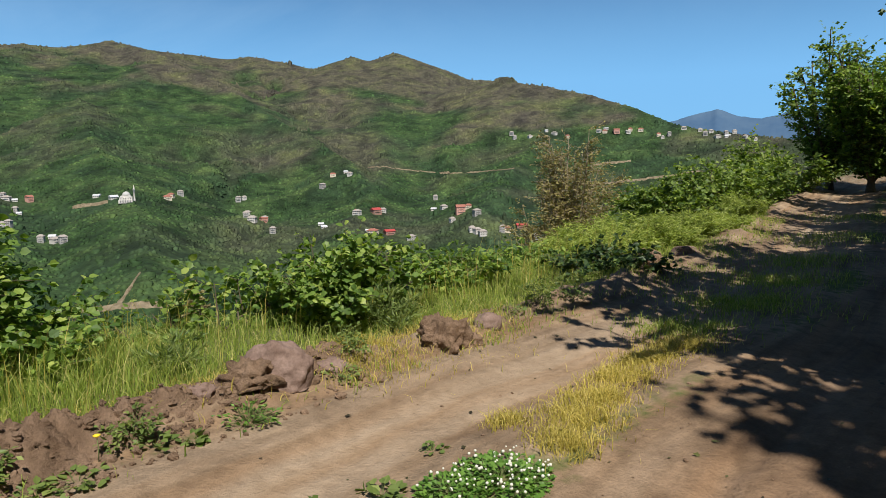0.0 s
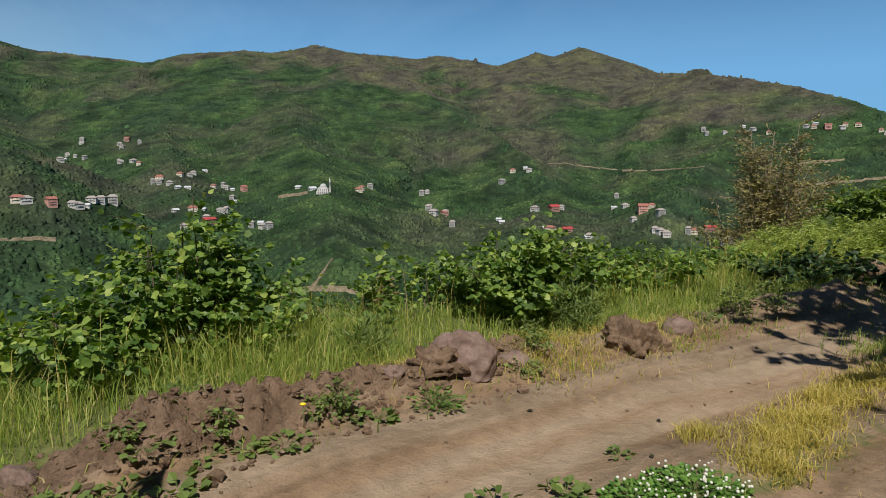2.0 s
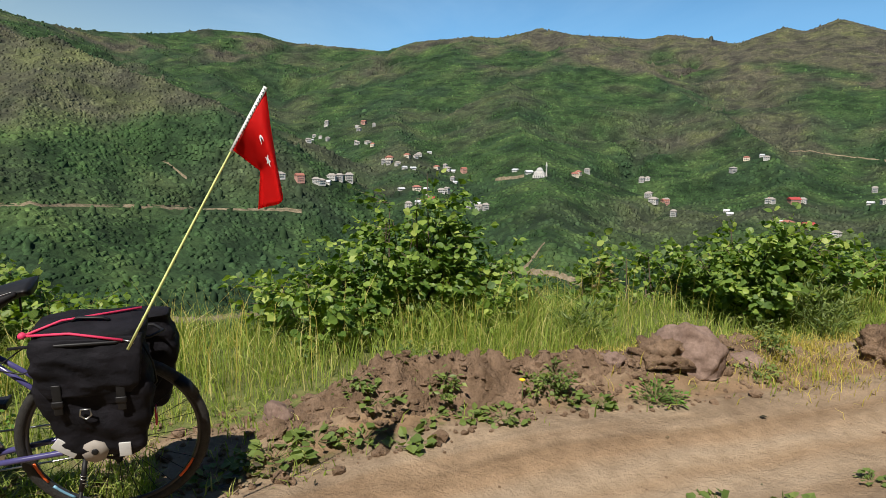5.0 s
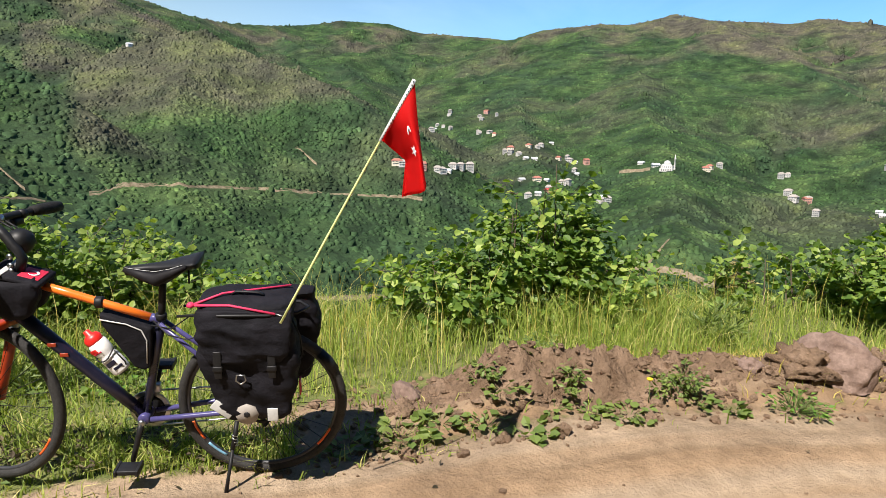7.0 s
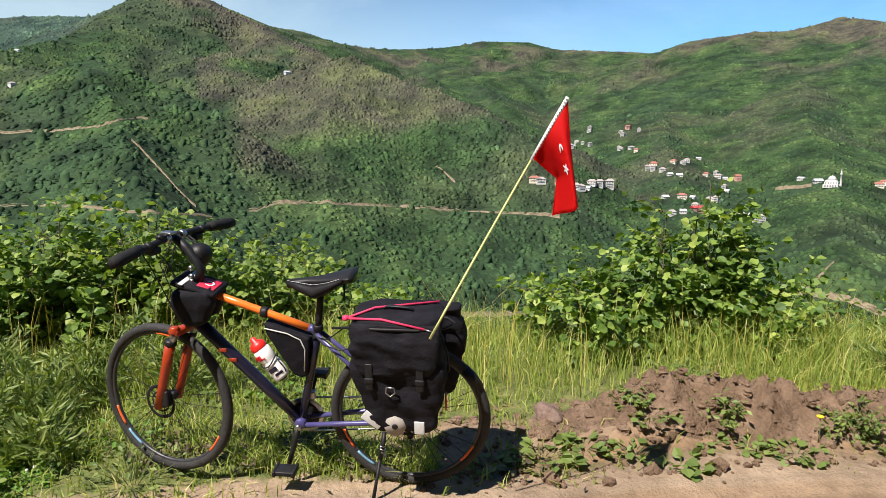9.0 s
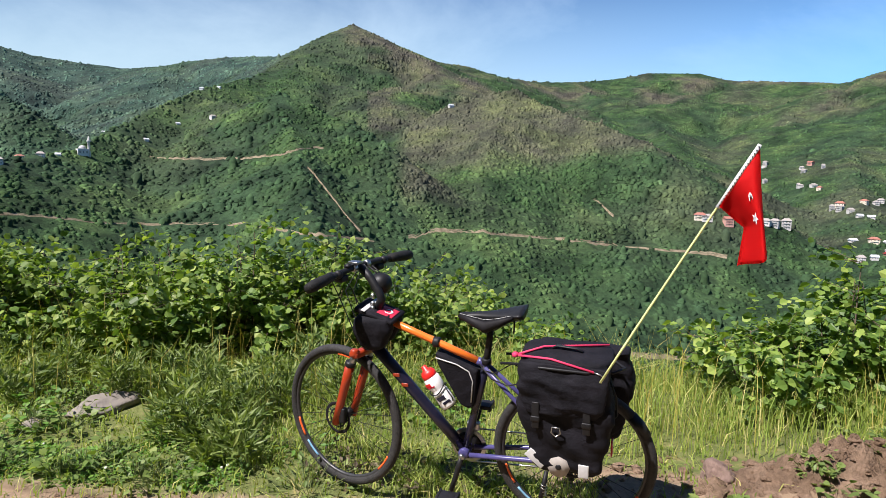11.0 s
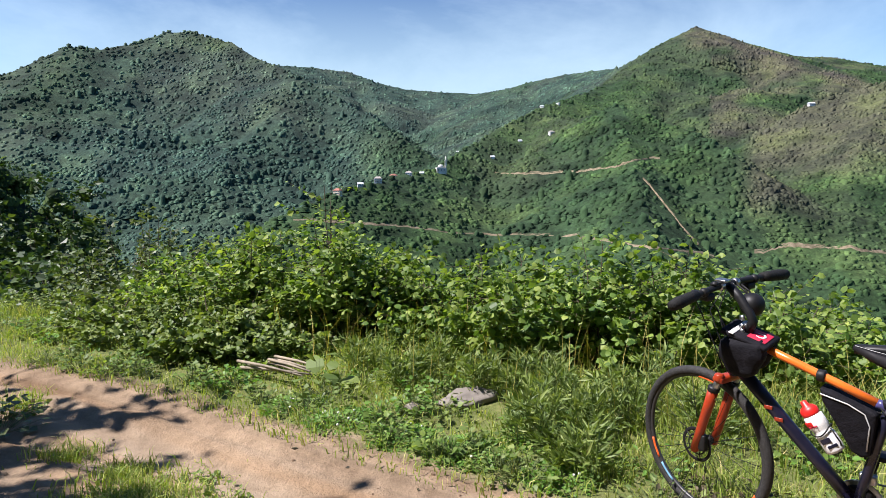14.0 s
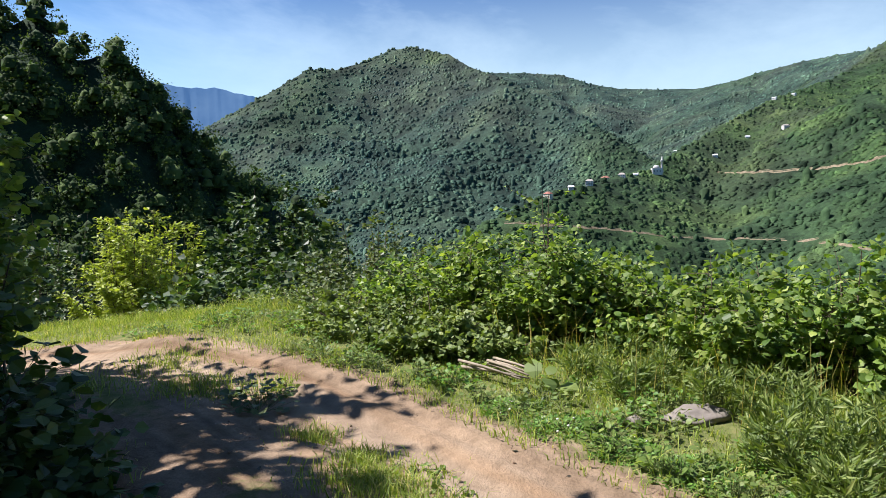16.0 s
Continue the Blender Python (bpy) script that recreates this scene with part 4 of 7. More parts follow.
p = ground_at(16.3, -2.95, 380)
mosque = thing("mosque", "white domed mosque with one slender minaret", "mosque", settle(None, p, -8, _r) @ Matrix.Diagonal((0.8, 0.8, 0.8, 1)))
part("wall", box((17, 15, 8.5), (0, 0, 3.2), 0.15), PLASTER[0], mosque, smooth=False)
part("wall", box((12, 12, 3.0), (0, 0, 8.6), 0.15), PLASTER[0], mosque, smooth=False)
part("dome", lathe([(5.6, 10.0), (5.5, 11.2), (4.9, 12.9), (3.7, 14.4), (2.0, 15.4), (0.3, 15.8), (0.1, 17.0)], 22), SLAB, mosque, "pale grey dome")
for sx in (-1, 1):
    part("dome", lathe([(2.4, 7.4), (2.3, 8.2), (1.7, 9.3), (0.2, 9.9)], 14, "Z", (6.0 * sx, -5.0, 0)), SLAB, mosque)
part("porch", box((19, 4.5, 5.0), (0, -9.4, 1.6), 0.12), PLASTER[0], mosque, smooth=False)
for i in range(5):
    part("window", box((1.5, 0.3, 3.2), (-6.4 + 3.2 * i, -11.7, 1.8), 0.05), PANE, mosque, smooth=False)
    part("window", box((1.2, 0.3, 2.4), (-6.4 + 3.2 * i, -7.55, 5.9), 0.05), PANE, mosque, smooth=False)
minaret((10.5, 2.0, 0), 25, mosque)
p = ground_at(87.7, 0.85, 380)
m2 = thing("mosque", "small white hillside mosque with a tall minaret", "mosque", settle(None, p, 12, _r))
part("wall", box((9, 8, 6.5), (0, 0, 2.2), 0.1), PLASTER[0], m2, smooth=False)
part("dome", lathe([(3.2, 5.4), (3.1, 6.4), (2.3, 7.9), (0.2, 8.6)], 16), SLAB, m2)
for i in range(3):
    part("window", box((1.0, 0.3, 2.2), (-2.8 + 2.8 * i, -4.05, 2.6), 0.04), PANE, m2, smooth=False)
minaret((5.4, 0.5, 0), 17, m2)


def dirt_cut(name, label, points, low=1.2, rise=2.6, n=40, seed=0, wide=1.0):
    """A track cut into the hillside: a ribbon that follows the land, with its earth bank."""
    a = np.array(points, float)
    t = np.linspace(0, len(a) - 1, n)
    rng = np.random.default_rng(seed)
    az, el = np.interp(t, np.arange(len(a)), a[:, 0]), np.interp(t, np.arange(len(a)), a[:, 1])
    rr = np.array([ground_at(q, e, 200).to_2d().length for q, e in zip(az, el)])
    med = np.array([np.median(rr[max(0, i - 3):i + 4]) for i in range(n)])
    x, y = -med * np.sin(np.radians(az)), med * np.cos(np.radians(az))
    out = np.stack([-x, -y], 1) / med[:, None]
    CLEAR.extend((float(p), float(q), 3.2 * wide) for p, q in zip(x, y))
    CLEAR.extend((float(p), float(q), 2.4 * wide) for p, q in zip(x * 0.994, y * 0.994))
    wob = 0.85 + 0.35 * fbm(np.arange(n) * 0.35, np.zeros(n), 2, seed)
    v = []
    for off, up in ((2.8, -0.4), (1.6, low * 0.7), (-1.6, low * 0.7 + 0.4), (-2.6, 0.3 + 0.6 * rise)):
        q = np.stack([x, y], 1) + out * off * wide
        lie = height(q[:, 0], q[:, 1]) if abs(off) > 2 else height(x, y)
        v.append(np.stack([q[:, 0], q[:, 1], lie + up * wob * wide], 1))
    v = np.stack(v, 1)
    i, j = np.meshgrid(np.arange(n - 1), np.arange(3), indexing="ij")
    b = i * 4 + j
    f = np.stack([b, b + 4, b + 5, b + 1], -1).reshape(-1, 4)
    return tagged(new(name, mesh_from(name, v.reshape(-1, 3), f, TRACK, True)), label, "dirt road", kind="structure")


dirt_cut("track_1", "pale dirt road cut along the brown hill", [(62.5, -5.6), (60.2, -4.8), (57.0, -4.9), (53.2, -5.1), (48.4, -5.3), (42.6, -5.7), (36.4, -5.9)], 0.6, 1.5, 90, 1, wide=0.8)
dirt_cut("track_2", "pale dirt road cut along the grove slope", [(76.0, -4.5), (74.0, -4.8), (71.6, -5.2), (68.2, -5.5), (65.4, -5.7)], 0.7, 1.3, 50, 2, wide=0.6)
dirt_cut("track_3", "overgrown dirt road below the village", [(100.1, -3.0), (94.8, -3.4), (90.9, -3.7), (86.4, -4.3), (80.8, -4.4), (76.0, -4.5)], 0.25, 0.35, 70, 3, wide=0.6)
dirt_cut("track_4", "pale dirt road climbing the grove slope", [(83.1, 0.8), (80.3, 0.7), (76.0, 0.9), (73.1, 1.3), (71.7, 1.8), (69.7, 2.0)], 0.7, 1.0, 60, 4, wide=0.6)
dirt_cut("track_5", "straight cleared strip running down the slope", [(71.0, 0.4), (69.7, -1.2), (68.0, -3.4), (66.6, -5.0)], 0.8, 0.8, 40, 5, wide=0.85)
dirt_cut("track_6", "pale scar of bare earth on the hill", [(47.0, -1.6), (46.0, -2.5), (45.3, -3.3)], 1.0, 1.0, 16, 6)
dirt_cut("track_7", "dirt track on the spur above the valley floor", [(20.7, -11.1), (17.5, -11.0), (14.6, -11.2), (11.2, -12.2)], 0.5, 1.2, 40, 7)
dirt_cut("track_8", "dirt track bending up the spur", [(17.5, -11.0), (16.5, -9.6), (15.7, -8.4)], 0.5, 0.6, 24, 8)
dirt_cut("track_9", "dirt track low in the valley", [(47.5, -14.2), (46.4, -14.4), (44.0, -14.5), (40.0, -14.4), (36.0, -13.6)], 0.5, 1.2, 36, 9)
dirt_cut("track_10", "pale road below the ridge village", [(-20.5, -2.3), (-22.5, -2.2), (-24.7, -2.0), (-26.9, -1.7), (-30, -1.2)], 1.4, 2.0, 50, 10)
dirt_cut("track_11", "pale road on the far slope", [(-21.5, -0.8), (-22.3, -0.6), (-23.5, -0.5), (-24.5, -0.35)], 2.0, 3.0, 20, 11)
dirt_cut("track_12", "thin pale road on the far slope", [(-2.6, -0.5), (-8.7, -1.2), (-11.0, -1.2), (-15.0, -0.9)], 0.9, 0.9, 70, 12)
dirt_cut("track_13", "bare earth terrace beside the mosque", [(20.0, -3.3), (19.0, -3.2), (17.6, -3.05)], 2.0, 5.0, 16, 13)


build_woods("hazel_groves", "low hazel groves on the slopes across the valley", 120, 820, 1.7, [(1.0, -0.4), (0.76, 0.66)], 5, 5)
build_woods("slope_woods", "hazel groves and bare woods on the farther hills", 815, 1420, 1.0, [(1.05, -0.55), (0.78, 0.62)], 4, 6)
build_woods("far_woods", "mixed green and bare brown woods on far ridges", 1410, 2750, 0.75, [(1.15, -0.7), (0.80, 0.55)], 4, 7)


def far_mountain(label, points, r):
    """A mountain range at the edge of sight, its distance haze painted as glowing blue."""
    p = np.array(points, float)
    az = np.arange(p[:, 0].min(), p[:, 0].max(), 0.12)
    o = np.argsort(p[:, 0])
    el = np.interp(az, p[o, 0], p[o, 1]) + 0.10 * fbm(az * 1.4, az * 0, 4, 7)
    v = []
    for f, back in ((-0.6, 0.86), (0.45, 0.93), (0.8, 0.97), (1.0, 1.0)):
        q = r * back * (1 + 0.012 * fbm(az * 1.1, az * 0 + f * 3, 3, 9))
        v.append(np.stack([-q * np.sin(np.radians(az)), q * np.cos(np.radians(az)), EYE_Z + q * np.tan(np.radians(el * f))], 1))
    v = np.stack(v, 1)
    i, j = np.meshgrid(np.arange(len(az) - 1), np.arange(3), indexing="ij")
    b = i * 4 + j
    f = np.stack([b, b + 1, b + 5, b + 4], -1).reshape(-1, 4)
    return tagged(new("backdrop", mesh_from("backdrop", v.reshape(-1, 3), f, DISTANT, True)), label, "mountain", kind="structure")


far_mountain("distant mountain beyond the ridge village, haze painted in as blue", [(-24, 2.2), (-27.8, 2.8), (-29.5, 3.3), (-30.9, 3.6), (-32.6, 3.0), (-34.1, 2.8), (-35.5, 3.1), (-37, 3.3), (-45, 2.6), (-60, 2)], 4700)
far_mountain("distant mountain range at the valley's head, haze painted in as blue", [(116, 7.2), (121, 7.7), (123.6, 8.3), (125.3, 8.2), (126.9, 8.4), (129.1, 8.8), (134, 9.6), (150, 9)], 4700)


# ---------------------------------------------------------------- verge: grass, weeds, earth and stones
def blades(name, label, x, y, tall, wide, mat, seed, lean=0.45):
    """Grass: each blade is a bent strip of its own."""
    rng = np.random.default_rng(seed)
    n = len(x)
    z = height(x, y) - 0.02
    a = rng.uniform(0, math.tau, n)
    side = np.stack([np.cos(a), np.sin(a), np.zeros(n)], 1)
    b = rng.uniform(0, math.tau, n)
    fall = np.stack([np.cos(b), np.sin(b), np.zeros(n)], 1) * (lean * rng.uniform(0.2, 1.3, n))[:, None]
    foot = np.stack([x, y, z], 1)
    h = tall[:, None]
    mid = foot + (fall * 0.25 + [0, 0, 0.58]) * h
    tip = foot + (fall + np.stack([np.zeros(n), np.zeros(n), 1 - 0.25 * np.hypot(fall[:, 0], fall[:, 1])], 1)) * h
    w = side * wide[:, None]
    v = np.stack([foot - w, foot + w, mid - w * 0.8, mid + w * 0.8, tip], 1).reshape(-1, 3)
    f = np.array([(0, 1, 3), (0, 3, 2), (2, 3, 4)])[None] + (np.arange(n) * 5)[:, None, None]
    return tagged(new(name, mesh_from(name, v, f.reshape(-1, 3), mat, False)), label, "grass", kind="stuff")


def along_edge(rng, n, d_lo, d_hi, s_lo, s_hi):
    """Random places at a distance d from the road's edge, between two points along it."""
    q = resample(EDGE, 1200)
    s = np.r_[0, np.cumsum(np.hypot(*np.diff(q, axis=0).T))]
    t = np.gradient(q, axis=0)
    t = t / np.linalg.norm(t, axis=1, keepdims=True)
    near = np.argmin(np.hypot(q[:, 0] + 2.0, q[:, 1] - 2.0))
    u = rng.uniform(s_lo, s_hi, n) + s[near]
    px, py = np.interp(u, s, q[:, 0]), np.interp(u, s, q[:, 1])
    tx, ty = np.interp(u, s, t[:, 0]), np.interp(u, s, t[:, 1])
    d = rng.uniform(d_lo, d_hi, n)
    return px + ty * d, py - tx * d, d, u - s[near]


def keep_noise(rng, x, y, scale, seed, lo, hi):
    p = np.clip((fbm(x * scale, y * scale, 3, seed) - lo) / (hi - lo), 0, 1)
    return rng.random(len(x)) < p


def build_grass():
    rng = np.random.default_rng(11)
    # tall meadow grass below the road
    x, y, d, s = along_edge(rng, 118000, -2.9, -0.45, -16, 14)
    far = np.hypot(x, y)
    keep = (rng.random(len(x)) < np.clip(1.3 - far / 16, 0.25, 1)) & keep_noise(rng, x, y, 0.9, 71, -0.75, 0.15)
    keep &= (d < -0.75 - 0.2 * fbm(x * 2, y * 2, 2, 5)) | (s < -0.6) & (d < -0.5)
    keep &= np.hypot((x + 4.6) / 1.6, y + 0.10) > 0.3
    x, y, d, s = x[keep], y[keep], d[keep], s[keep]
    n = len(x)
    tall = (0.13 + 0.24 * np.clip((-d - 0.5) / 1.0, 0, 1)) * rng.uniform(0.4, 1.3, n) * (1 + 0.45 * fbm(x * 1.1, y * 1.1, 2, 15)) * np.where(s > 2.5, 0.8, np.where(s < -2.0, 0.6, 1.0))
    blades("meadow_grass", "tall green and yellowish meadow grass on the verge", x, y, tall * 0.88, rng.uniform(0.0016, 0.0042, n), L_GRASS, 1, 0.7)
    # short turf right at the edge of the wheel track
    x, y, d, s = along_edge(rng, 44000, -1.0, 0.12, -16, 16)
    keep = keep_noise(rng, x, y, 1.6, 72, -0.45, 0.4) & ((s < 0.3) | (s > 3.0) | (rng.random(len(x)) < 0.12))
    x, y = x[keep], y[keep]
    n = len(x)
    blades("verge_turf", "short ragged green turf along the wheel track", x, y, rng.uniform(0.03, 0.13, n), rng.uniform(0.002, 0.005, n), L_GRASS, 2, 0.8)
    # dry yellow grass: verge near the boulder and the strip between the wheel tracks
    parts = []
    for cx, cy, rx, k in ((0.91, 3.49, 0.12, 500), (1.10, 3.08, 0.15, 900), (1.32, 3.42, 0.2, 1300), (1.55, 3.75, 0.2, 1300), (1.85, 4.1, 0.2, 1200), (2.2, 4.45, 0.2, 1300), (2.65, 4.75, 0.24, 1300), (0.2, 4.75, 0.4, 1500), (-0.95, 4.25, 0.4, 700), (-1.55, 3.75, 0.3, 350), (0.9, 5.4, 0.5, 1200)):
        parts.append(np.stack([rng.normal(cx, rx * 0.6, k), rng.normal(cy, rx * 0.6, k)], 1))
    q = np.vstack(parts)
    n = len(q)
    blades("dry_grass", "dry yellow grass tufts between the wheel tracks", q[:, 0], q[:, 1], rng.uniform(0.03, 0.13, n), rng.uniform(0.0015, 0.0036, n), L_STRAW, 3, 0.9)
    # green tufts in the strip
    parts = []
    for cx, cy, rx, k in ((2.95, 5.3, 0.4, 1500), (4.06, 6.1, 0.6, 2600), (5.2, 7.2, 0.6, 2200), (6.3, 8.2, 0.6, 1600), (8.2, 10.1, 0.8, 1500), (10.6, 12.6, 0.9, 1200),
                          (-3.5, -1.75, 0.28, 1500), (-3.85, -1.95, 0.14, 500), (-4.1, -2.4, 0.16, 420), (-4.86, -3.79, 0.35, 1000), (-5.0, -3.2, 0.16, 300), (-5.63, -4.64, 0.45, 900), (-4.5, -4.7, 0.4, 800), (-3.2, -1.35, 0.22, 800), (-3.0, -3.6, 0.4, 900), (-2.6, -3.0, 0.3, 500)):
        parts.append(np.stack([rng.normal(cx, rx * 0.6, k), rng.normal(cy, rx * 0.6, k)], 1))
    q = np.vstack(parts)
    n = len(q)
    blades("strip_grass", "green grass tufts growing between the wheel tracks", q[:, 0], q[:, 1], rng.uniform(0.03, 0.14, n), rng.uniform(0.002, 0.0045, n), L_GRASS, 4, 0.8)
    # grass round the wheels of the bicycle
    n = 5200
    u, w = rng.uniform(-0.2, 0.72, n), rng.normal(-0.18, 0.14, n)
    x, y = -3.35 + 1.5 * u + 0.66 * w, 0.72 + 1.35 * u - 0.75 * w
    keep = (fbm(x * 3.0, y * 3.0, 3, 97) > -0.15) & (w < 0.03 + 0.1 * fbm(x * 2, y * 2, 2, 98))
    x, y = x[keep], y[keep]
    n = len(x)
    blades("bicycle_grass", "short green and yellowish grass round the bicycle's wheels", x, y, rng.uniform(0.03, 0.15, n), rng.uniform(0.0018, 0.004, n), L_GRASS, 6, 0.8)
    # thin pale seed stalks above the meadow
    x, y, d, s = along_edge(rng, 900, -2.6, -1.0, -6, 10)
    blades("seed_stalks", "thin pale seed stalks standing above the grass", x, y, rng.uniform(0.35, 0.75, 900), np.full(900, 0.0022), L_STRAW, 5, 0.35)


build_grass()

EARTH = Mat("loose_red_brown_earth", 0.95, spec=0.15)
_c = EARTH.ramp(EARTH.noise(7.0, 5.0), (0.3, (0.165, 0.106, 0.066)), (0.7, (0.330, 0.225, 0.150)))
EARTH.color(EARTH.mix(0.6, _c, EARTH.ramp(EARTH.noise(55.0, 5.0, 0.65), (0.25, (0.55, 0.55, 0.55)), (0.7, (1.3, 1.3, 1.3))), "MULTIPLY"))
EARTH.bump(EARTH.math("ADD", EARTH.noise(34.0, 8.0, 0.75), EARTH.math("MULTIPLY", EARTH.noise(120.0, 4.0, 0.7), 0.4)), 1.0, 0.03)
STONE = Mat("pinkish_grey_stone", 0.9, spec=0.25)
_c = STONE.ramp(STONE.noise(6.0, 6.0), (0.3, (0.150, 0.098, 0.076)), (0.7, (0.265, 0.188, 0.152)))
STONE.color(STONE.mix(0.6, _c, STONE.ramp(STONE.noise(48.0, 5.0, 0.7), (0.3, (0.6, 0.6, 0.6)), (0.7, (1.25, 1.25, 1.25))), "MULTIPLY"))
STONE.bump(STONE.noise(30.0, 6.0, 0.7), 0.7, 0.015)
EARTH, STONE = EARTH.m, STONE.m
SLATE = plain("grey_slab_stone", (0.19, 0.165, 0.14), 0.85, vary=0.18, scale=9, bump=0.6)


def stone(name, label, x, y, r, seed, mat, squash=(1, 1, 0.8), rough=0.3, freq=1.5, group="", subdiv=4, spin=0.0):
    ob = part(name, blob(r, seed, rough, freq, squash, subdiv, 0.30 if mat is EARTH else 0.06, 9 if mat is EARTH else 16), mat, smooth=subdiv > 2)
    ob.matrix_world = pose(x, y, ground_z(x, y) + 0.12 * r * squash[2], 0, 0, spin)
    return tagged(ob, label, "clod" if mat is EARTH else "stone", group)


stone("boulder", "large rough pinkish boulder at the road's edge", -0.43, 4.28, 0.225, 3, STONE, (1.05, 0.9, 1.05), 0.17, 1.3, subdiv=5)
stone("earth_clod", "crumbly red-brown lump of earth before the boulder", -0.58, 4.12, 0.15, 5, EARTH, (1.1, 0.9, 0.8), 0.55, 2.4)
stone("earth_clod", "tall dark crumbly lump of dug earth", 0.77, 4.98, 0.20, 8, EARTH, (1.0, 0.9, 1.05), 0.4, 2.2, subdiv=5)
stone("earth_clod", "crumbly earth beside the tall lump", 0.99, 5.05, 0.12, 9, EARTH, (1, 1, 0.7), 0.4, 2.4)
stone("flat_stone", "flat grey stone lying in yellow grass", -0.09, 4.52, 0.11, 12, STONE, (1.1, 0.9, 0.6), 0.2, 1.4)
stone("flat_stone", "small pale stone at the road's edge", 1.21, 5.36, 0.13, 13, STONE, (1.1, 0.8, 0.8), 0.2, 1.4)
stone("flat_stone", "flat grey slab half hidden among herbs", -4.85, -0.03, 0.19, 14, SLATE, (1.2, 0.8, 0.42), 0.2, 1.0, spin=-60)
stone("flat_stone", "small grey stone below the slab", -4.62, -0.42, 0.07, 15, SLATE, (1, 0.8, 0.7), 0.2, 1.4)
stone("flat_stone", "pale stone far along the verge", 5.0, 9.0, 0.16, 16, STONE, (1.3, 0.8, 0.6), 0.2, 1.4)
stone("flat_stone", "pale stone far along the verge", 4.1, 8.3, 0.2, 17, EARTH, (1, 0.8, 0.9), 0.3, 1.4)
stone("flat_stone", "small rounded stone in the earth bank", -2.30, 2.55, 0.09, 18, STONE, (1, 0.9, 0.9), 0.18, 1.4)
stone("flat_stone", "reddish stone set in the earth bank", -1.28, 3.68, 0.11, 19, EARTH, (1.3, 0.8, 0.6), 0.5, 2.0)
stone("flat_stone", "squat pinkish stone beside the boulder", -0.86, 3.92, 0.075, 21, STONE, (1.1, 0.8, 0.8), 0.5, 1.9)


def build_windrow():
    rng = np.random.default_rng(23)
    # clods that can be told apart
    x, y, d, s = along_edge(rng, 64, -0.72, -0.16, 0.15, 3.1)
    for i in range(len(x)):
        r = 0.018 + 0.05 * rng.random() ** 2.2
        stone("earth_clod", "crumbly red-brown clod in the pushed-up earth", float(x[i]), float(y[i]), float(r), 40 + i, EARTH,
              (1.1, 0.9, 0.7), 0.8, 2.6, "clods of the earth bank", 2, rng.uniform(0, 360))
    # crumbs and pebbles, too many to count
    x, y, d, s = along_edge(rng, 1100, -0.85, 0.10, -0.6, 3.4)
    x2, y2, d2, s2 = along_edge(rng, 700, -0.1, 3.8, -7, 9)
    size = np.r_[rng.gamma(2.0, 0.0055, len(x)), rng.gamma(1.6, 0.0026, len(x2))]
    x, y = np.r_[x, x2], np.r_[y, y2]
    z = height(x, y)
    bm = bmesh.new()
    bmesh.ops.create_icosphere(bm, subdivisions=1, radius=1.0)
    v0 = np.array([p.co[:] for p in bm.verts])
    f0 = np.array([[q.index for q in p.verts] for p in bm.faces])
    bm.free()
    n = len(x)
    v = v0[None] * rng.uniform(0.65, 1.3, (n, len(v0), 1)) * size[:, None, None] * np.array([1.1, 1, 0.75]) + np.stack([x, y, z + size * 0.3], 1)[:, None]
    f = f0[None] + (np.arange(n) * len(v0))[:, None, None]
    tagged(new("earth_crumbs", mesh_from("earth_crumbs", v.reshape(-1, 3), f.reshape(-1, 3), EARTH, False)), "crumbs of earth and pebbles on the road", "pebbles", kind="stuff")


build_windrow()


def bank_lift(x, y, U, D):
    """How far the dug earth rises over the ground, at U metres along and D metres from the edge."""
    ends = np.clip((U - 0.1) / 0.6, 0, 1) * np.clip((3.55 - U) / 0.4, 0, 1)
    mid = -0.42 + 0.10 * fbm(U * 1.5, U * 0 + 3.3, 2, 83)
    prof = np.exp(-((D - mid) / (0.20 + 0.05 * fbm(U * 2.0, U * 0, 2, 85))) ** 2) * ends
    warp = 0.12 * fbm(x * 5, y * 5, 2, 86)
    lump = np.abs(fbm(x * 5 + warp * 5, y * 5, 1, 87)) + 0.55 * np.abs(fbm(x * 11 + warp * 9, y * 11, 1, 88)) + 0.55 * np.abs(fbm(x * 22, y * 22, 1, 89)) + 0.4 * np.abs(fbm(x * 47, y * 47, 1, 90))
    heap = np.clip(0.55 + 0.9 * fbm(U * 1.3, U * 0 + 9.1, 2, 84), 0.12, 1.2)
    return prof * (0.008 + 0.042 * heap + 0.105 * lump * (0.35 + heap))


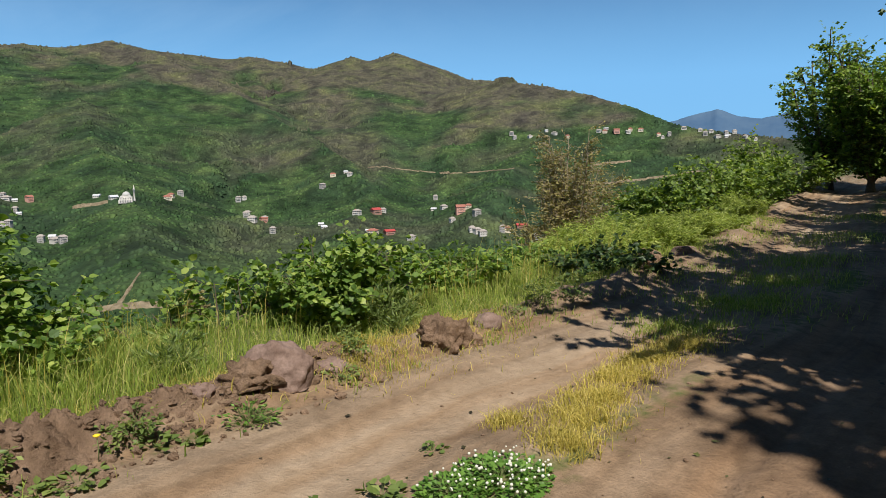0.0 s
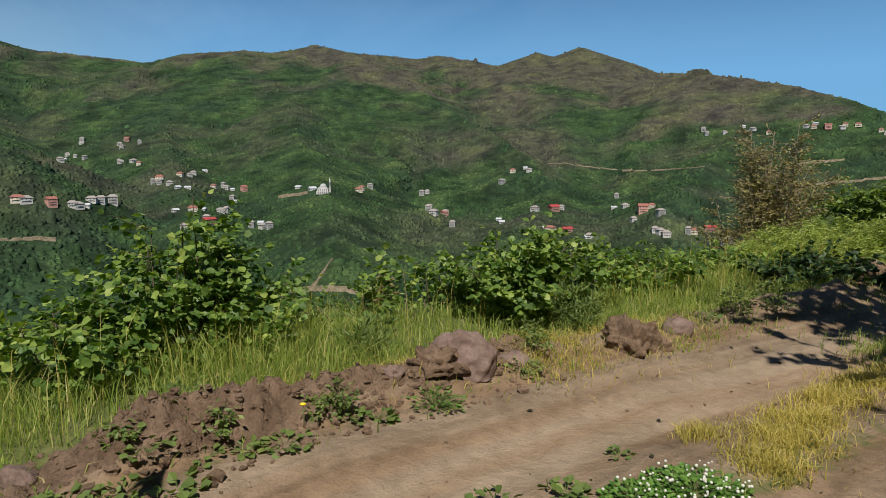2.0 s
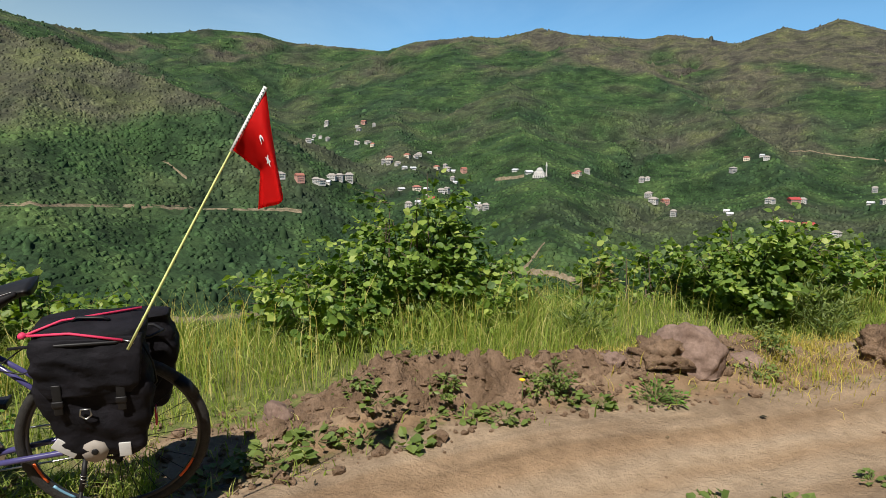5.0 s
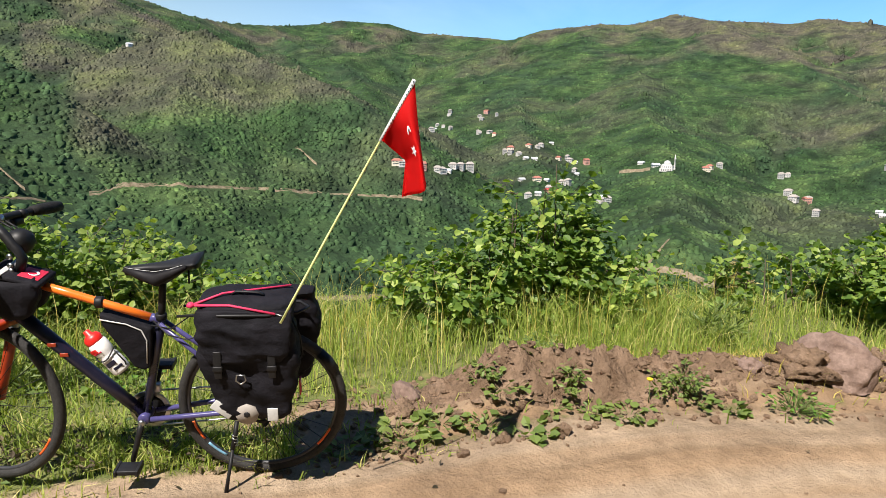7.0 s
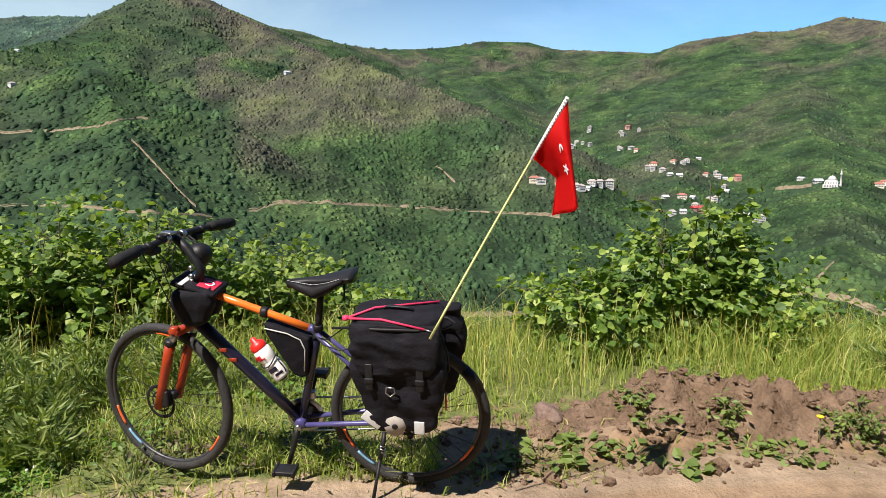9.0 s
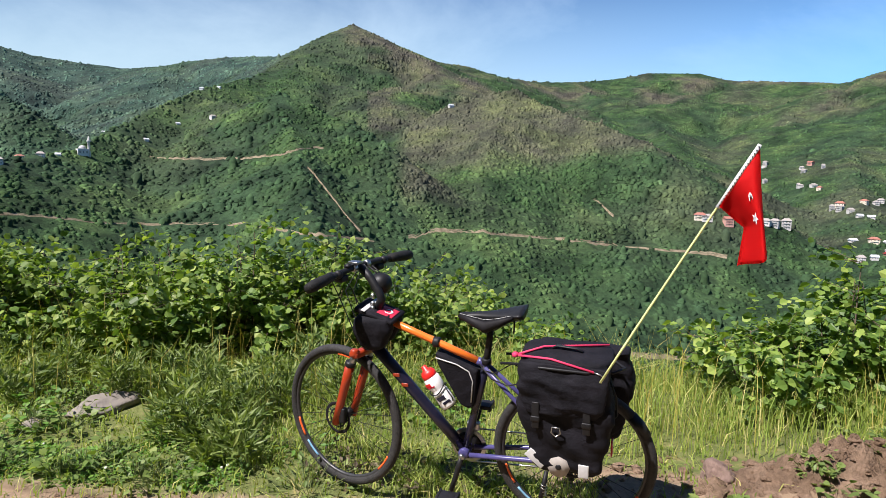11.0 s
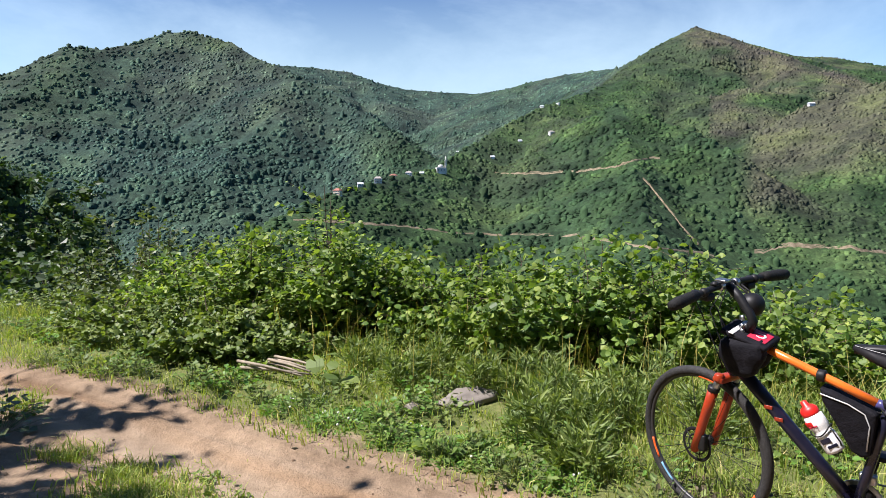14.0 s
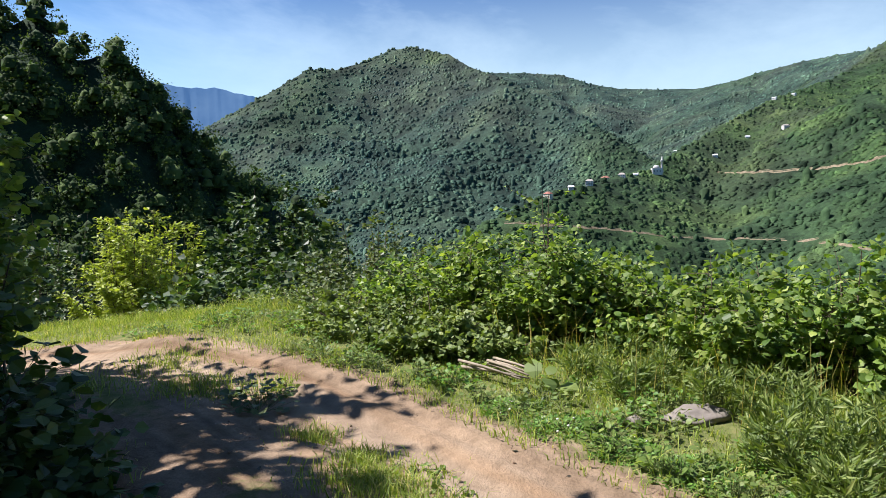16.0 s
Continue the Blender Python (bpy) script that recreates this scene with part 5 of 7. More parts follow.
def build_crumbled_earth():
    """Broken clods, too many to count, half sunk in the earth bank."""
    rng = np.random.default_rng(29)
    x, y, d, s = along_edge(rng, 950, -0.72, -0.14, 0.1, 3.35)
    size = 0.006 + 0.026 * rng.random(len(x)) ** 2.5
    bm = bmesh.new()
    bmesh.ops.create_icosphere(bm, subdivisions=2, radius=1.0)
    v0 = np.array([p.co[:] for p in bm.verts])
    f0 = np.array([[q.index for q in p.verts] for p in bm.faces])
    bm.free()
    n = len(x)
    ph = rng.uniform(0, 9, (n, 1))
    wob = 1 + 0.28 * np.sin(v0[None, :, 0] * 3.1 + ph) * np.cos(v0[None, :, 1] * 2.7 - ph) + 0.2 * np.sin(v0[None, :, 2] * 5.2 + 2 * ph) + rng.uniform(-0.16, 0.16, (n, len(v0)))
    a = rng.uniform(0, math.tau, (n, 1))
    v = v0[None] * wob[..., None] * np.array([1.15, 0.9, 0.8])
    v = np.stack([v[..., 0] * np.cos(a) - v[..., 1] * np.sin(a), v[..., 0] * np.sin(a) + v[..., 1] * np.cos(a), v[..., 2]], -1)
    z = height(x, y) - 0.035 + bank_lift(x, y, s, d) - 0.1 * size
    v = v * size[:, None, None] + np.stack([x, y, z], 1)[:, None]
    f = f0[None] + (np.arange(n) * len(v0))[:, None, None]
    tagged(new("crumbled_earth", mesh_from("crumbled_earth", v.reshape(-1, 3), f.reshape(-1, 3), EARTH, False)), "broken clods of red-brown earth on the bank", "clods", kind="stuff")


def build_earth_bank():
    """The lumpy ridge of dug earth along the road's edge, over the smoother ground."""
    q = resample(EDGE, 4000)
    s = np.r_[0, np.cumsum(np.hypot(*np.diff(q, axis=0).T))]
    s = s - s[np.argmin(np.hypot(q[:, 0] + 2.0, q[:, 1] - 2.0))]
    u, d = np.arange(-0.5, 3.55, 0.016), np.arange(-0.98, 0.12, 0.016)
    px, py = np.interp(u, s, q[:, 0]), np.interp(u, s, q[:, 1])
    # a smoothed run of the edge, so that rows across it do not cross
    k = np.hanning(61) / np.hanning(61).sum()
    px, py = (np.convolve(np.pad(p, 30, "edge"), k, "valid") for p in (px, py))
    tx, ty = np.gradient(px), np.gradient(py)
    tl = np.hypot(tx, ty) + 1e-9
    tx, ty = tx / tl, ty / tl
    x, y = px[:, None] + ty[:, None] * d[None], py[:, None] - tx[:, None] * d[None]
    U, D = np.meshgrid(u, d, indexing="ij")
    z = height(x, y) - 0.035 + bank_lift(x, y, U, D)
    n, m = x.shape
    i, j = np.meshgrid(np.arange(n - 1), np.arange(m - 1), indexing="ij")
    b = i * m + j
    f = np.stack([b, b + m, b + m + 1, b + 1], -1).reshape(-1, 4)[:, ::-1]
    me = mesh_from("earth_bank", np.stack([x, y, z], -1).reshape(-1, 3), f, EARTH, True)
    tagged(new("earth_bank", me), "pushed-up ridge of crumbly red-brown earth along the road", "earth bank", kind="stuff")


build_earth_bank()
build_crumbled_earth()


def weed(x, y, r, seed, leaf=0.07, n=28, mat=L_HERB, shape=HAZEL, tall=0.10, label="low broad-leaved weed on bare earth", group="weeds of the verge"):
    """A low rosette or tuft of leaves."""
    rng = np.random.default_rng(seed)
    a = rng.uniform(0, math.tau, n)
    q = r * np.sqrt(rng.random(n))
    p = np.stack([q * np.cos(a), q * np.sin(a), tall * rng.uniform(0.15, 1, n) * (1.1 - q / (r * 1.4))], 1)
    out = np.stack([np.cos(a), np.sin(a), rng.uniform(-0.1, 0.6, n)], 1) + rng.normal(0, 0.3, (n, 3))
    nor = np.stack([np.cos(a) * 0.4, np.sin(a) * 0.4, np.ones(n)], 1) + rng.normal(0, 0.25, (n, 3))
    ob = thing("weed", label, "weed", Matrix.Translation((x, y, ground_z(x, y) - 0.01)), group)
    stuff(part("foliage", leaf_mesh("foliage", p, out, nor, leaf * rng.uniform(0.5, 1.15, n), shape, mat), None, ob))
    feet = np.zeros((n, 3))
    feet[:, :2] = p[:, :2] * 0.25
    stuff(part("stemwork", stick_mesh("stemwork", shoots(rng, feet, p, 0.2, 2), 0.0022, 0.0012, STALK, 3), None, ob))
    return ob


WEEDS = [(-2.07, 2.21, 0.16, 0.09), (-1.97, 2.42, 0.12, 0.08), (-1.77, 2.51, 0.13, 0.07), (-1.82, 2.76, 0.14, 0.07), (-1.57, 2.88, 0.10, 0.06), (-1.57, 2.6, 0.10, 0.08),
         (-1.24, 3.08, 0.13, 0.07), (-0.99, 3.42, 0.10, 0.07), (-0.82, 3.50, 0.07, 0.08), (-0.18, 2.75, 0.10, 0.07), (0.14, 2.78, 0.10, 0.075),
         (-2.2, 1.98, 0.10, 0.08), (-1.38, 2.98, 0.09, 0.06), (0.44, 3.22, 0.07, 0.05), (-0.05, 4.42, 0.16, 0.05), (1.5, 5.75, 0.15, 0.06), (-4.9, -3.1, 0.16, 0.075), (-4.72, -3.3, 0.14, 0.07), (-3.75, -1.55, 0.10, 0.06), (-3.55, -1.35, 0.12, 0.05)]
for i, (x, y, r, lf) in enumerate(WEEDS):
    weed(x, y, r, 200 + i, lf * 0.72, int(14 + 190 * r), tall=0.03 + 0.35 * r)
weed(-0.56, 3.76, 0.17, 250, 0.042, 150, L_CLOVER, OVAL, 0.13, "dense bright green leafy weed at the road's edge")
weed(-5.2, -1.12, 0.16, 251, 0.20, 9, L_HERB, BROAD, 0.24, "large pale burdock leaves beside the brushwood")
weed(-4.55, -3.05, 0.26, 252, 0.075, 70, L_GREY, HAZEL, 0.30, "leafy grey-green weed on the strip between the wheel tracks")
_r = np.random.default_rng(45)
_x, _y, _d, _s = along_edge(_r, 100, -1.6, -0.08, -9.5, -1.0)
for i in range(100):
    weed(float(_x[i]), float(_y[i]), float(_r.uniform(0.10, 0.26)), 900 + i, 0.046, 60, (L_HERB, L_CLOVER, L_ROAD)[i % 3], (HAZEL, OVAL)[i % 2], 0.18, "leafy green weed in the verge grass", "weeds of the grassy verge")
# taller herbs on the earth bank
for i, (x, y, h) in enumerate(((-1.80, 3.18, 0.24), (-1.62, 3.05, 0.18), (-1.12, 3.45, 0.2), (0.05, 4.75, 0.25), (2.3, 6.25, 0.35), (1.9, 6.05, 0.3), (-1.98, 2.75, 0.14))):
    plant("herb", "bushy dark green herb growing from the earth bank", "herb", x, y, 300 + i, (L_HERB, STALK), h, h * 0.75, 12, 50, 0.04, 6, OVAL, 0.003, "herbs of the verge", twig_len=0.08, spread=0.03)
# long-leaved herbs
for i, (x, y, h) in enumerate(((0.22, 5.75, 0.55), (0.42, 5.6, 0.5), (-1.2, 4.75, 0.34), (-4.05, 0.35, 0.34), (-4.15, 0.65, 0.42), (-4.45, 0.5, 0.38), (-4.75, 0.45, 0.42), (-5.05, 0.1, 0.36),
                               (-5.2, 0.55, 0.4), (-5.2, -0.5, 0.34), (-5.5, -0.2, 0.36), (-5.6, -0.8, 0.34), (-4.3, 0.95, 0.42), (-4.0, 1.3, 0.4), (-4.6, 1.2, 0.45), (-3.7, 0.5, 0.28), (-6.0, -0.5, 0.4), (-6.2, -1.6, 0.3), (-3.9, 1.9, 0.36))):
    plant("tall_herb", "upright herb with long narrow green leaves", "herb", x, y, 330 + i, (L_HERB, STALK), h, h * 0.5, 18, 90, 0.085, 6, LANCE, 0.0035, "long-leaved herbs", twig_len=0.09, spread=0.07, up=0.35, droop=-0.75)


def clover(x, y, r, seed, n, flowers, label, mat=L_CLOVER):
    ob = weed(x, y, r, seed, 0.032, int(n * 1.8), mat, WIDE, 0.05, label, "")
    ob.name = "clover_patch"
    ob["category"] = "clover"
    if flowers:
        rng = np.random.default_rng(seed)
        bm = bmesh.new()
        for _ in range(flowers):
            a, q = rng.uniform(0, math.tau), r * math.sqrt(rng.random())
            bmesh.ops.create_icosphere(bm, subdivisions=1, radius=rng.uniform(0.005, 0.0095), matrix=Matrix.Translation((q * math.cos(a), q * math.sin(a), rng.uniform(0.035, 0.075))))
        stuff(part("blossom", bm, WHITE_FLOWER, ob, "small white flower heads"))


WHITE_FLOWER = plain("white_petals", (0.62, 0.61, 0.52), 0.7, vary=0.1)
YELLOW_FLOWER = plain("yellow_petals", (0.85, 0.62, 0.02), 0.6, vary=0.1)
clover(0.70, 2.80, 0.23, 401, 620, 85, "patch of white-flowering clover between the wheel tracks")
clover(0.45, 2.72, 0.16, 402, 260, 14, "patch of white-flowering clover between the wheel tracks")
clover(-3.95, -0.1, 0.26, 403, 620, 4, "dense bright green clover at the road's edge")
clover(-4.2, -0.5, 0.22, 404, 420, 3, "dense bright green clover at the road's edge")
clover(-4.1, 0.35, 0.22, 405, 360, 3, "dense bright green clover at the road's edge")
clover(-4.45, -0.85, 0.26, 406, 420, 6, "dense bright green clover at the road's edge")
clover(-3.6, 0.35, 0.2, 407, 320, 2, "dense bright green clover at the road's edge")
clover(-4.8, -1.2, 0.26, 408, 360, 8, "dense bright green clover at the road's edge")

dande = thing("dandelion", "single yellow dandelion flower on the earth bank", "flower", Matrix.Translation((-1.20, 3.24, ground_z(-1.20, 3.24))))
part("stalk", tube([(0, 0, 0), (0.004, 0, 0.06), (0, 0, 0.13)], 0.0025, 5), STALK, dande)
part("flower_head", lathe([(0.003, 0.125), (0.016, 0.135), (0.018, 0.14), (0.004, 0.144)], 12), YELLOW_FLOWER, dande)

sticks = thing("brushwood", "heap of pale cut sticks lying in the grass", "sticks", Matrix.Translation((-5.45, -1.5, ground_z(-5.45, -1.5) + 0.04)))
_r = np.random.default_rng(9)
for i in range(7):
    a = 0.9 + _r.normal(0, 0.22)
    l = _r.uniform(0.18, 0.34)
    o = _r.normal(0, 0.07, 2)
    dx, dy = math.cos(a) * l, math.sin(a) * l
    part("stick", tube([(o[0] - dx, o[1] - dy, 0.03 + 0.008 * i), (o[0], o[1], 0.045 + 0.008 * i), (o[0] + dx, o[1] + dy, 0.04 + 0.009 * i)], [0.013, 0.011, 0.007], 6), WOOD_PALE, sticks)


# ---------------------------------------------------------------- bushes and trees
def az_r(az, r):
    return -r * math.sin(radians(az)), r * math.cos(radians(az))


def hazel(az, r, top_el, radius, seed, twigs=150, leaf=0.085, stems=9, label="young hazel bush with large bright green leaves", mat=L_HAZEL, name="hazel_bush", **kw):
    x, y = az_r(az, r)
    z = ground_z(x, y)
    h = EYE_Z + r * math.tan(radians(top_el)) - z
    if r < 5.9:
        twigs, leaf = int(twigs * 1.35), leaf * 0.84
    return plant(name, label, "bush", x, y, seed, (mat, WOOD), max(0.3, h), radius, stems, twigs, leaf, 8, HAZEL if r < 5.6 else BROAD if r < 7.2 else WIDE, 0.011, **kw)


hazel(29.2, 5.3, -1.6, 0.30, 501, 210, 0.08, 9, low=0.1)
hazel(31.8, 5.2, -9.0, 0.36, 5011, 140, 0.08, 8)
hazel(27.0, 5.3, -6.6, 0.26, 5012, 120, 0.08, 8)
hazel(24.6, 5.4, -9.6, 0.34, 502, 160, 0.08, 8)
hazel(38.0, 5.0, -10.0, 0.42, 503, 130, 0.082, 8, "low spreading hazel bush with bright leaves")
hazel(34.8, 5.4, -10.4, 0.36, 504, 90, 0.08, 6)
hazel(0.8, 6.0, -5.4, 0.62, 505, 620, 0.065, 14, "dense rounded green bush on the verge", twig_len=0.22, low=0.03)
hazel(-3.4, 6.2, -5.6, 0.55, 506, 460, 0.06, 12, "dense rounded green bush on the verge", twig_len=0.2, low=0.03)
hazel(5.0, 6.4, -7.4, 0.42, 5061, 200, 0.065, 9, "dense rounded green bush on the verge", twig_len=0.2, low=0.03)
hazel(9.0, 6.2, -8.4, 0.35, 507, 70, 0.075, 6)
hazel(15.0, 6.0, -11.0, 0.4, 508, 60, 0.07, 6, "low green bush in the meadow grass")
hazel(-9.2, 7.4, -7.4, 0.55, 509, 200, 0.085, 8)
hazel(-13.8, 8.6, -8.6, 0.42, 510, 90, 0.085, 7)
hazel(-17.4, 9.2, -8.9, 0.5, 511, 110, 0.085, 8)
hazel(-23.0, 8.6, -7.6, 0.6, 512, 160, 0.085, 12, "dark leafy bush beside the road", L_DARK)
hazel(20.5, 6.5, -10.8, 0.4, 513, 60, 0.08, 6)
x, y = az_r(12.2, 7.2)
plant("dry_stalk", "dried brown dock stalk standing above the grass", "plant", x, y, 531, (L_BROWN, WOOD), EYE_Z + 7.2 * math.tan(radians(-8.6)) - ground_z(x, y), 0.12, 5, 90, 0.05, 8, OVAL, 0.006, twig_len=0.10, low=0.6, spread=0.03)
# yellow-green feathery herbs
for i, (az, r, el) in enumerate(((-19.3, 10, -6.8), (-21.3, 10.5, -5.0), (-23.6, 10.2, -5.9), (-25.2, 11, -4.3), (-27.7, 11.5, -5.4), (-29.5, 12.5, -4.0), (-31.3, 14, -4.6), (-33.3, 16, -2.9))):
    x, y = az_r(az, r)
    h = EYE_Z + r * math.tan(radians(el)) - ground_z(x, y)
    plant("feathery_herb", "tall yellow-green feathery herb in flower", "herb", x, y, 540 + i, (L_FENNEL, STALK), h, 0.5 + 0.06 * (i * 5 % 4), 34, 620, 0.09, 8, SLIM, 0.005, "feathery herbs beside the road", twig_len=0.16, up=0.5)
# leafless brown tree
x, y = az_r(-19.9, 14)
plant("budding_tree", "slender tree with bare pale twigs and few brown leaves", "tree", x, y, 560, (L_BROWN, WOOD_PALE), EYE_Z + 14 * math.tan(radians(3.0)) - ground_z(x, y), 0.85, 30, 1700, 0.065, 8, OVAL, 0.020, twig_len=0.34, low=0.06, spread=0.12, top_heavy=0.8)
x, y = az_r(-17.6, 13.5)
plant("budding_tree", "low shrub with brownish young leaves", "tree", x, y, 561, (L_BROWN, WOOD_PALE), 1.7, 0.7, 14, 520, 0.065, 8, OVAL, 0.014, twig_len=0.3, low=0.1)
# hazel shrubs and trees farther along the road
for i, (az, r, el, rad) in enumerate(((-24.3, 17, -4.6, 0.8), (-26.5, 17.5, -2.6, 1.0), (-28.5, 18, -1.2, 1.1), (-30.7, 18.5, -0.2, 1.1), (-32.8, 19.5, -0.4, 1.1), (-34.5, 22, 1.2, 1.2), (-36.3, 24, 0.4, 1.3), (-33.6, 23, 1.8, 0.6))):
    hazel(az, r, el, rad, 570 + i, 260, 0.13, 12, "tall dense hazel shrub beside the road", L_ROAD, "hazel_shrub", twig_len=0.5)


def tree(name, x, y, h, rad, seed, label, mat, trunk=0.09, twigs=420, leaf=0.14, per=8, stems=16, low=0.25, foot=None, lean=(0, 0), forked=0.32, reach=0.16):
    """A tree with a tapered trunk, limbs and a crown of single leaves."""
    rng = np.random.default_rng(seed)
    z = ground_z(x, y) - 0.05 if foot is None else foot
    ob = thing(name, label, "tree", Matrix.Translation((x, y, z)))
    fork = h * forked
    bend = np.array([(0, 0, 0), (0.10 * lean[0], 0.10 * lean[1], fork * 0.5), (0.3 * lean[0], 0.3 * lean[1], fork)])
    part("trunk", tube([tuple(p) for p in bend], [trunk * 1.3, trunk, trunk * 0.8], 9), WOOD, ob)
    main, tw, p, along, nor, size = bush_parts(rng, h - fork, rad, stems, twigs, leaf, per, 0.04, low, 0.1, 0.75, reach * h)
    off = np.array([0.3 * lean[0], 0.3 * lean[1], fork])
    shear = np.array([lean[0], lean[1], 0]) / h
    main, tw, p = main + off + main[..., 2:3] * shear, tw + off + tw[..., 2:3] * shear, p + off + p[..., 2:3] * shear
    stuff(part("limbwork", stick_mesh("limbwork", main, trunk * 0.5, trunk * 0.12, WOOD, 5), None, ob))
    stuff(part("twig_mass", stick_mesh("twig_mass", tw[::2, ::3], trunk * 0.1, 0.004, WOOD, 3), None, ob))
    stuff(part("crown", leaf_mesh("crown", p, along, nor, size, WIDE, mat), None, ob))
    return ob


x, y = az_r(-38.9, 26)
tree("road_tree", x, y, EYE_Z + 26 * math.tan(radians(9.6)) - ground_z(x, y), 1.9, 601, "tall green tree standing beside the road", L_HAZEL, 0.13, 1300, 0.13, 10, 17, 0.04, forked=0.08, reach=0.11)
x, y = az_r(-41.5, 25)
tree("road_tree", x, y, 5.0, 2.0, 602, "tall green tree standing beside the road", L_HAZEL, 0.13, 1300, 0.13, 10, 17, 0.04, forked=0.08, reach=0.11)
x, y = az_r(-44, 27)
tree("road_tree", x, y, 5.5, 2.0, 603, "tall green tree standing beside the road", L_HAZEL, 0.13, 1300, 0.14, 10, 18, 0.02, forked=0.08, reach=0.11)

# the hedge of hazels below the bicycle and the road
HEDGE = [(58, 6.0, -10.5, 0.55), (62, 6.3, -9.0, 0.6), (66, 6.0, -7.0, 0.6), (70, 6.2, -6.2, 0.6), (73.5, 5.9, -5.4, 0.6), (77, 6.3, -6.4, 0.6), (80, 6.0, -4.2, 0.55), (83.5, 6.3, -4.4, 0.65), (87, 6.1, -5.2, 0.6),
         (90.5, 6.6, -6.6, 0.6), (94, 6.8, -6.3, 0.65), (97.5, 7.0, -4.8, 0.65), (99.4, 7.2, 0.9, 0.34), (102, 7.1, -1.6, 0.6), (105, 7.4, -3.4, 0.7), (108, 8.0, -5.0, 0.8), (65, 7.6, -8.0, 0.7), (76, 7.6, -6.6, 0.7), (86, 7.6, -6.0, 0.7), (95, 8.2, -6.2, 0.8), (104, 8.8, -4.6, 0.8)]
for i, (az, r, el, rad) in enumerate(HEDGE):
    hazel(az, r, el, rad, 620 + i, 390 if rad > 0.5 else 150, 0.070, 12, "hazel bush in a dense hedge below the road", (L_HAZEL, L_ROAD, L_ROAD)[i % 3])
for i, (az, r, el, rad) in enumerate(((104, 6.6, -10.0, 0.45), (107, 6.5, -9.2, 0.5), (110, 6.8, -7.8, 0.6), (112.5, 7.4, -7.6, 0.6), (115, 8.2, -7.8, 0.6), (118, 9.2, -8.2, 0.6), (121, 10.4, -8.8, 0.6), (109, 6.5, -10.6, 0.4), (113, 6.9, -9.8, 0.45), (116.5, 7.6, -9.6, 0.4))):
    hazel(az, r, el, rad, 640 + i, 190, 0.06, 11, "low leafy bush on the verge below the road", L_HERB, "verge_bush", twig_len=0.2, low=0.05)
# grey-green shrubs, willow and dark bushes where the road goes down
for i, (az, r, el, rad) in enumerate(((107.5, 10, -5.2, 0.9), (110, 11, -4.2, 1.0), (113, 11.5, -1.4, 0.95), (115.5, 12, -3.8, 0.9), (111.5, 9.2, -6.6, 0.8), (116, 10, -8.4, 0.7), (119, 11.5, -9.2, 0.7))):
    hazel(az, r, el, rad, 650 + i, 330, 0.085, 13, "grey-green shrub on the slope below the road", L_GREY, "grey_shrub", twig_len=0.35)
hazel(143.0, 6.2, 8.5, 0.62, 665, 230, 0.085, 11, "hazel bush overhanging the road at the foot of the bank", L_ROAD, low=0.3)
x, y = az_r(130, 18)
plant("willow_bush", "rounded lime-green willow bush beside the road", "bush", x, y, 670, (L_LIME, WOOD), EYE_Z + 18 * math.tan(radians(-0.9)) - ground_z(x, y), 1.75, 52, 3600, 0.12, 9, OVAL, 0.02, twig_len=0.28, spread=0.3, low=0.08)
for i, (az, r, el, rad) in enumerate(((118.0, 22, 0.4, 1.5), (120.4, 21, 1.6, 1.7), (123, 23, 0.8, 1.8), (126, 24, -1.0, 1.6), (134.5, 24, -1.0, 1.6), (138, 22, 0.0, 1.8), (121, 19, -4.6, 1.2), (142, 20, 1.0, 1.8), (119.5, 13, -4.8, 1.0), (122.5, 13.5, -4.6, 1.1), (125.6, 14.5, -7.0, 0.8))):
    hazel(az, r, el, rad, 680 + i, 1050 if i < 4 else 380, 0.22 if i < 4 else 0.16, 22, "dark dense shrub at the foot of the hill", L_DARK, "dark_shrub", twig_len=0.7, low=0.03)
# trees on the bank above the road, which shade it
BANK = [(4.9, 1.9, 6.4, 1.9, -0.7, 0.9), (-1.6, -8.0, 5.6, 1.7, -0.9, 0.5), (17.5, 14.0, 6.5, 2.2, -0.6, 0.6), (21.0, 17.5, 6.8, 2.3, -0.6, 0.6), (14.4, 11.2, 6.5, 2.1, -0.6, 0.6), (4.5, -1.5, 5.4, 1.6, 0.1, 0.3), (-2.9, -6.9, 5.0, 1.4, -0.5, 0.3), (5.8, -0.4, 6.0, 1.8, 0.2, 0.6), (6.6, 2.2, 6.2, 1.9, -0.4, 1.0), (8.6, 3.6, 6.6, 2.1, -0.8, 0.6), (11.5, 6.5, 6.8, 2.2, -1.0, 0.6), (16.5, 9.0, 7.0, 2.3, -0.8, 0.4),
        (-1.0, -7.2, 6.0, 1.8, -0.6, 0.4), (-2.6, -8.2, 7.0, 1.9, -0.9, 0.4), (-3.4, -10.6, 7.2, 2.0, -1.0, 0.4), (-3.6, -14.0, 7.5, 2.2, -1.0, 0.3)]
for i, (x, y, h, rad, lx, ly) in enumerate(BANK):
    tree("bank_tree", x, y, h, rad, 700 + i, "leafy tree leaning out over the dirt road", L_TREE, 0.11, 480 if y < -6 or i < 1 else 760, 0.18, 11, 22, 0.10, None, (lx, ly))
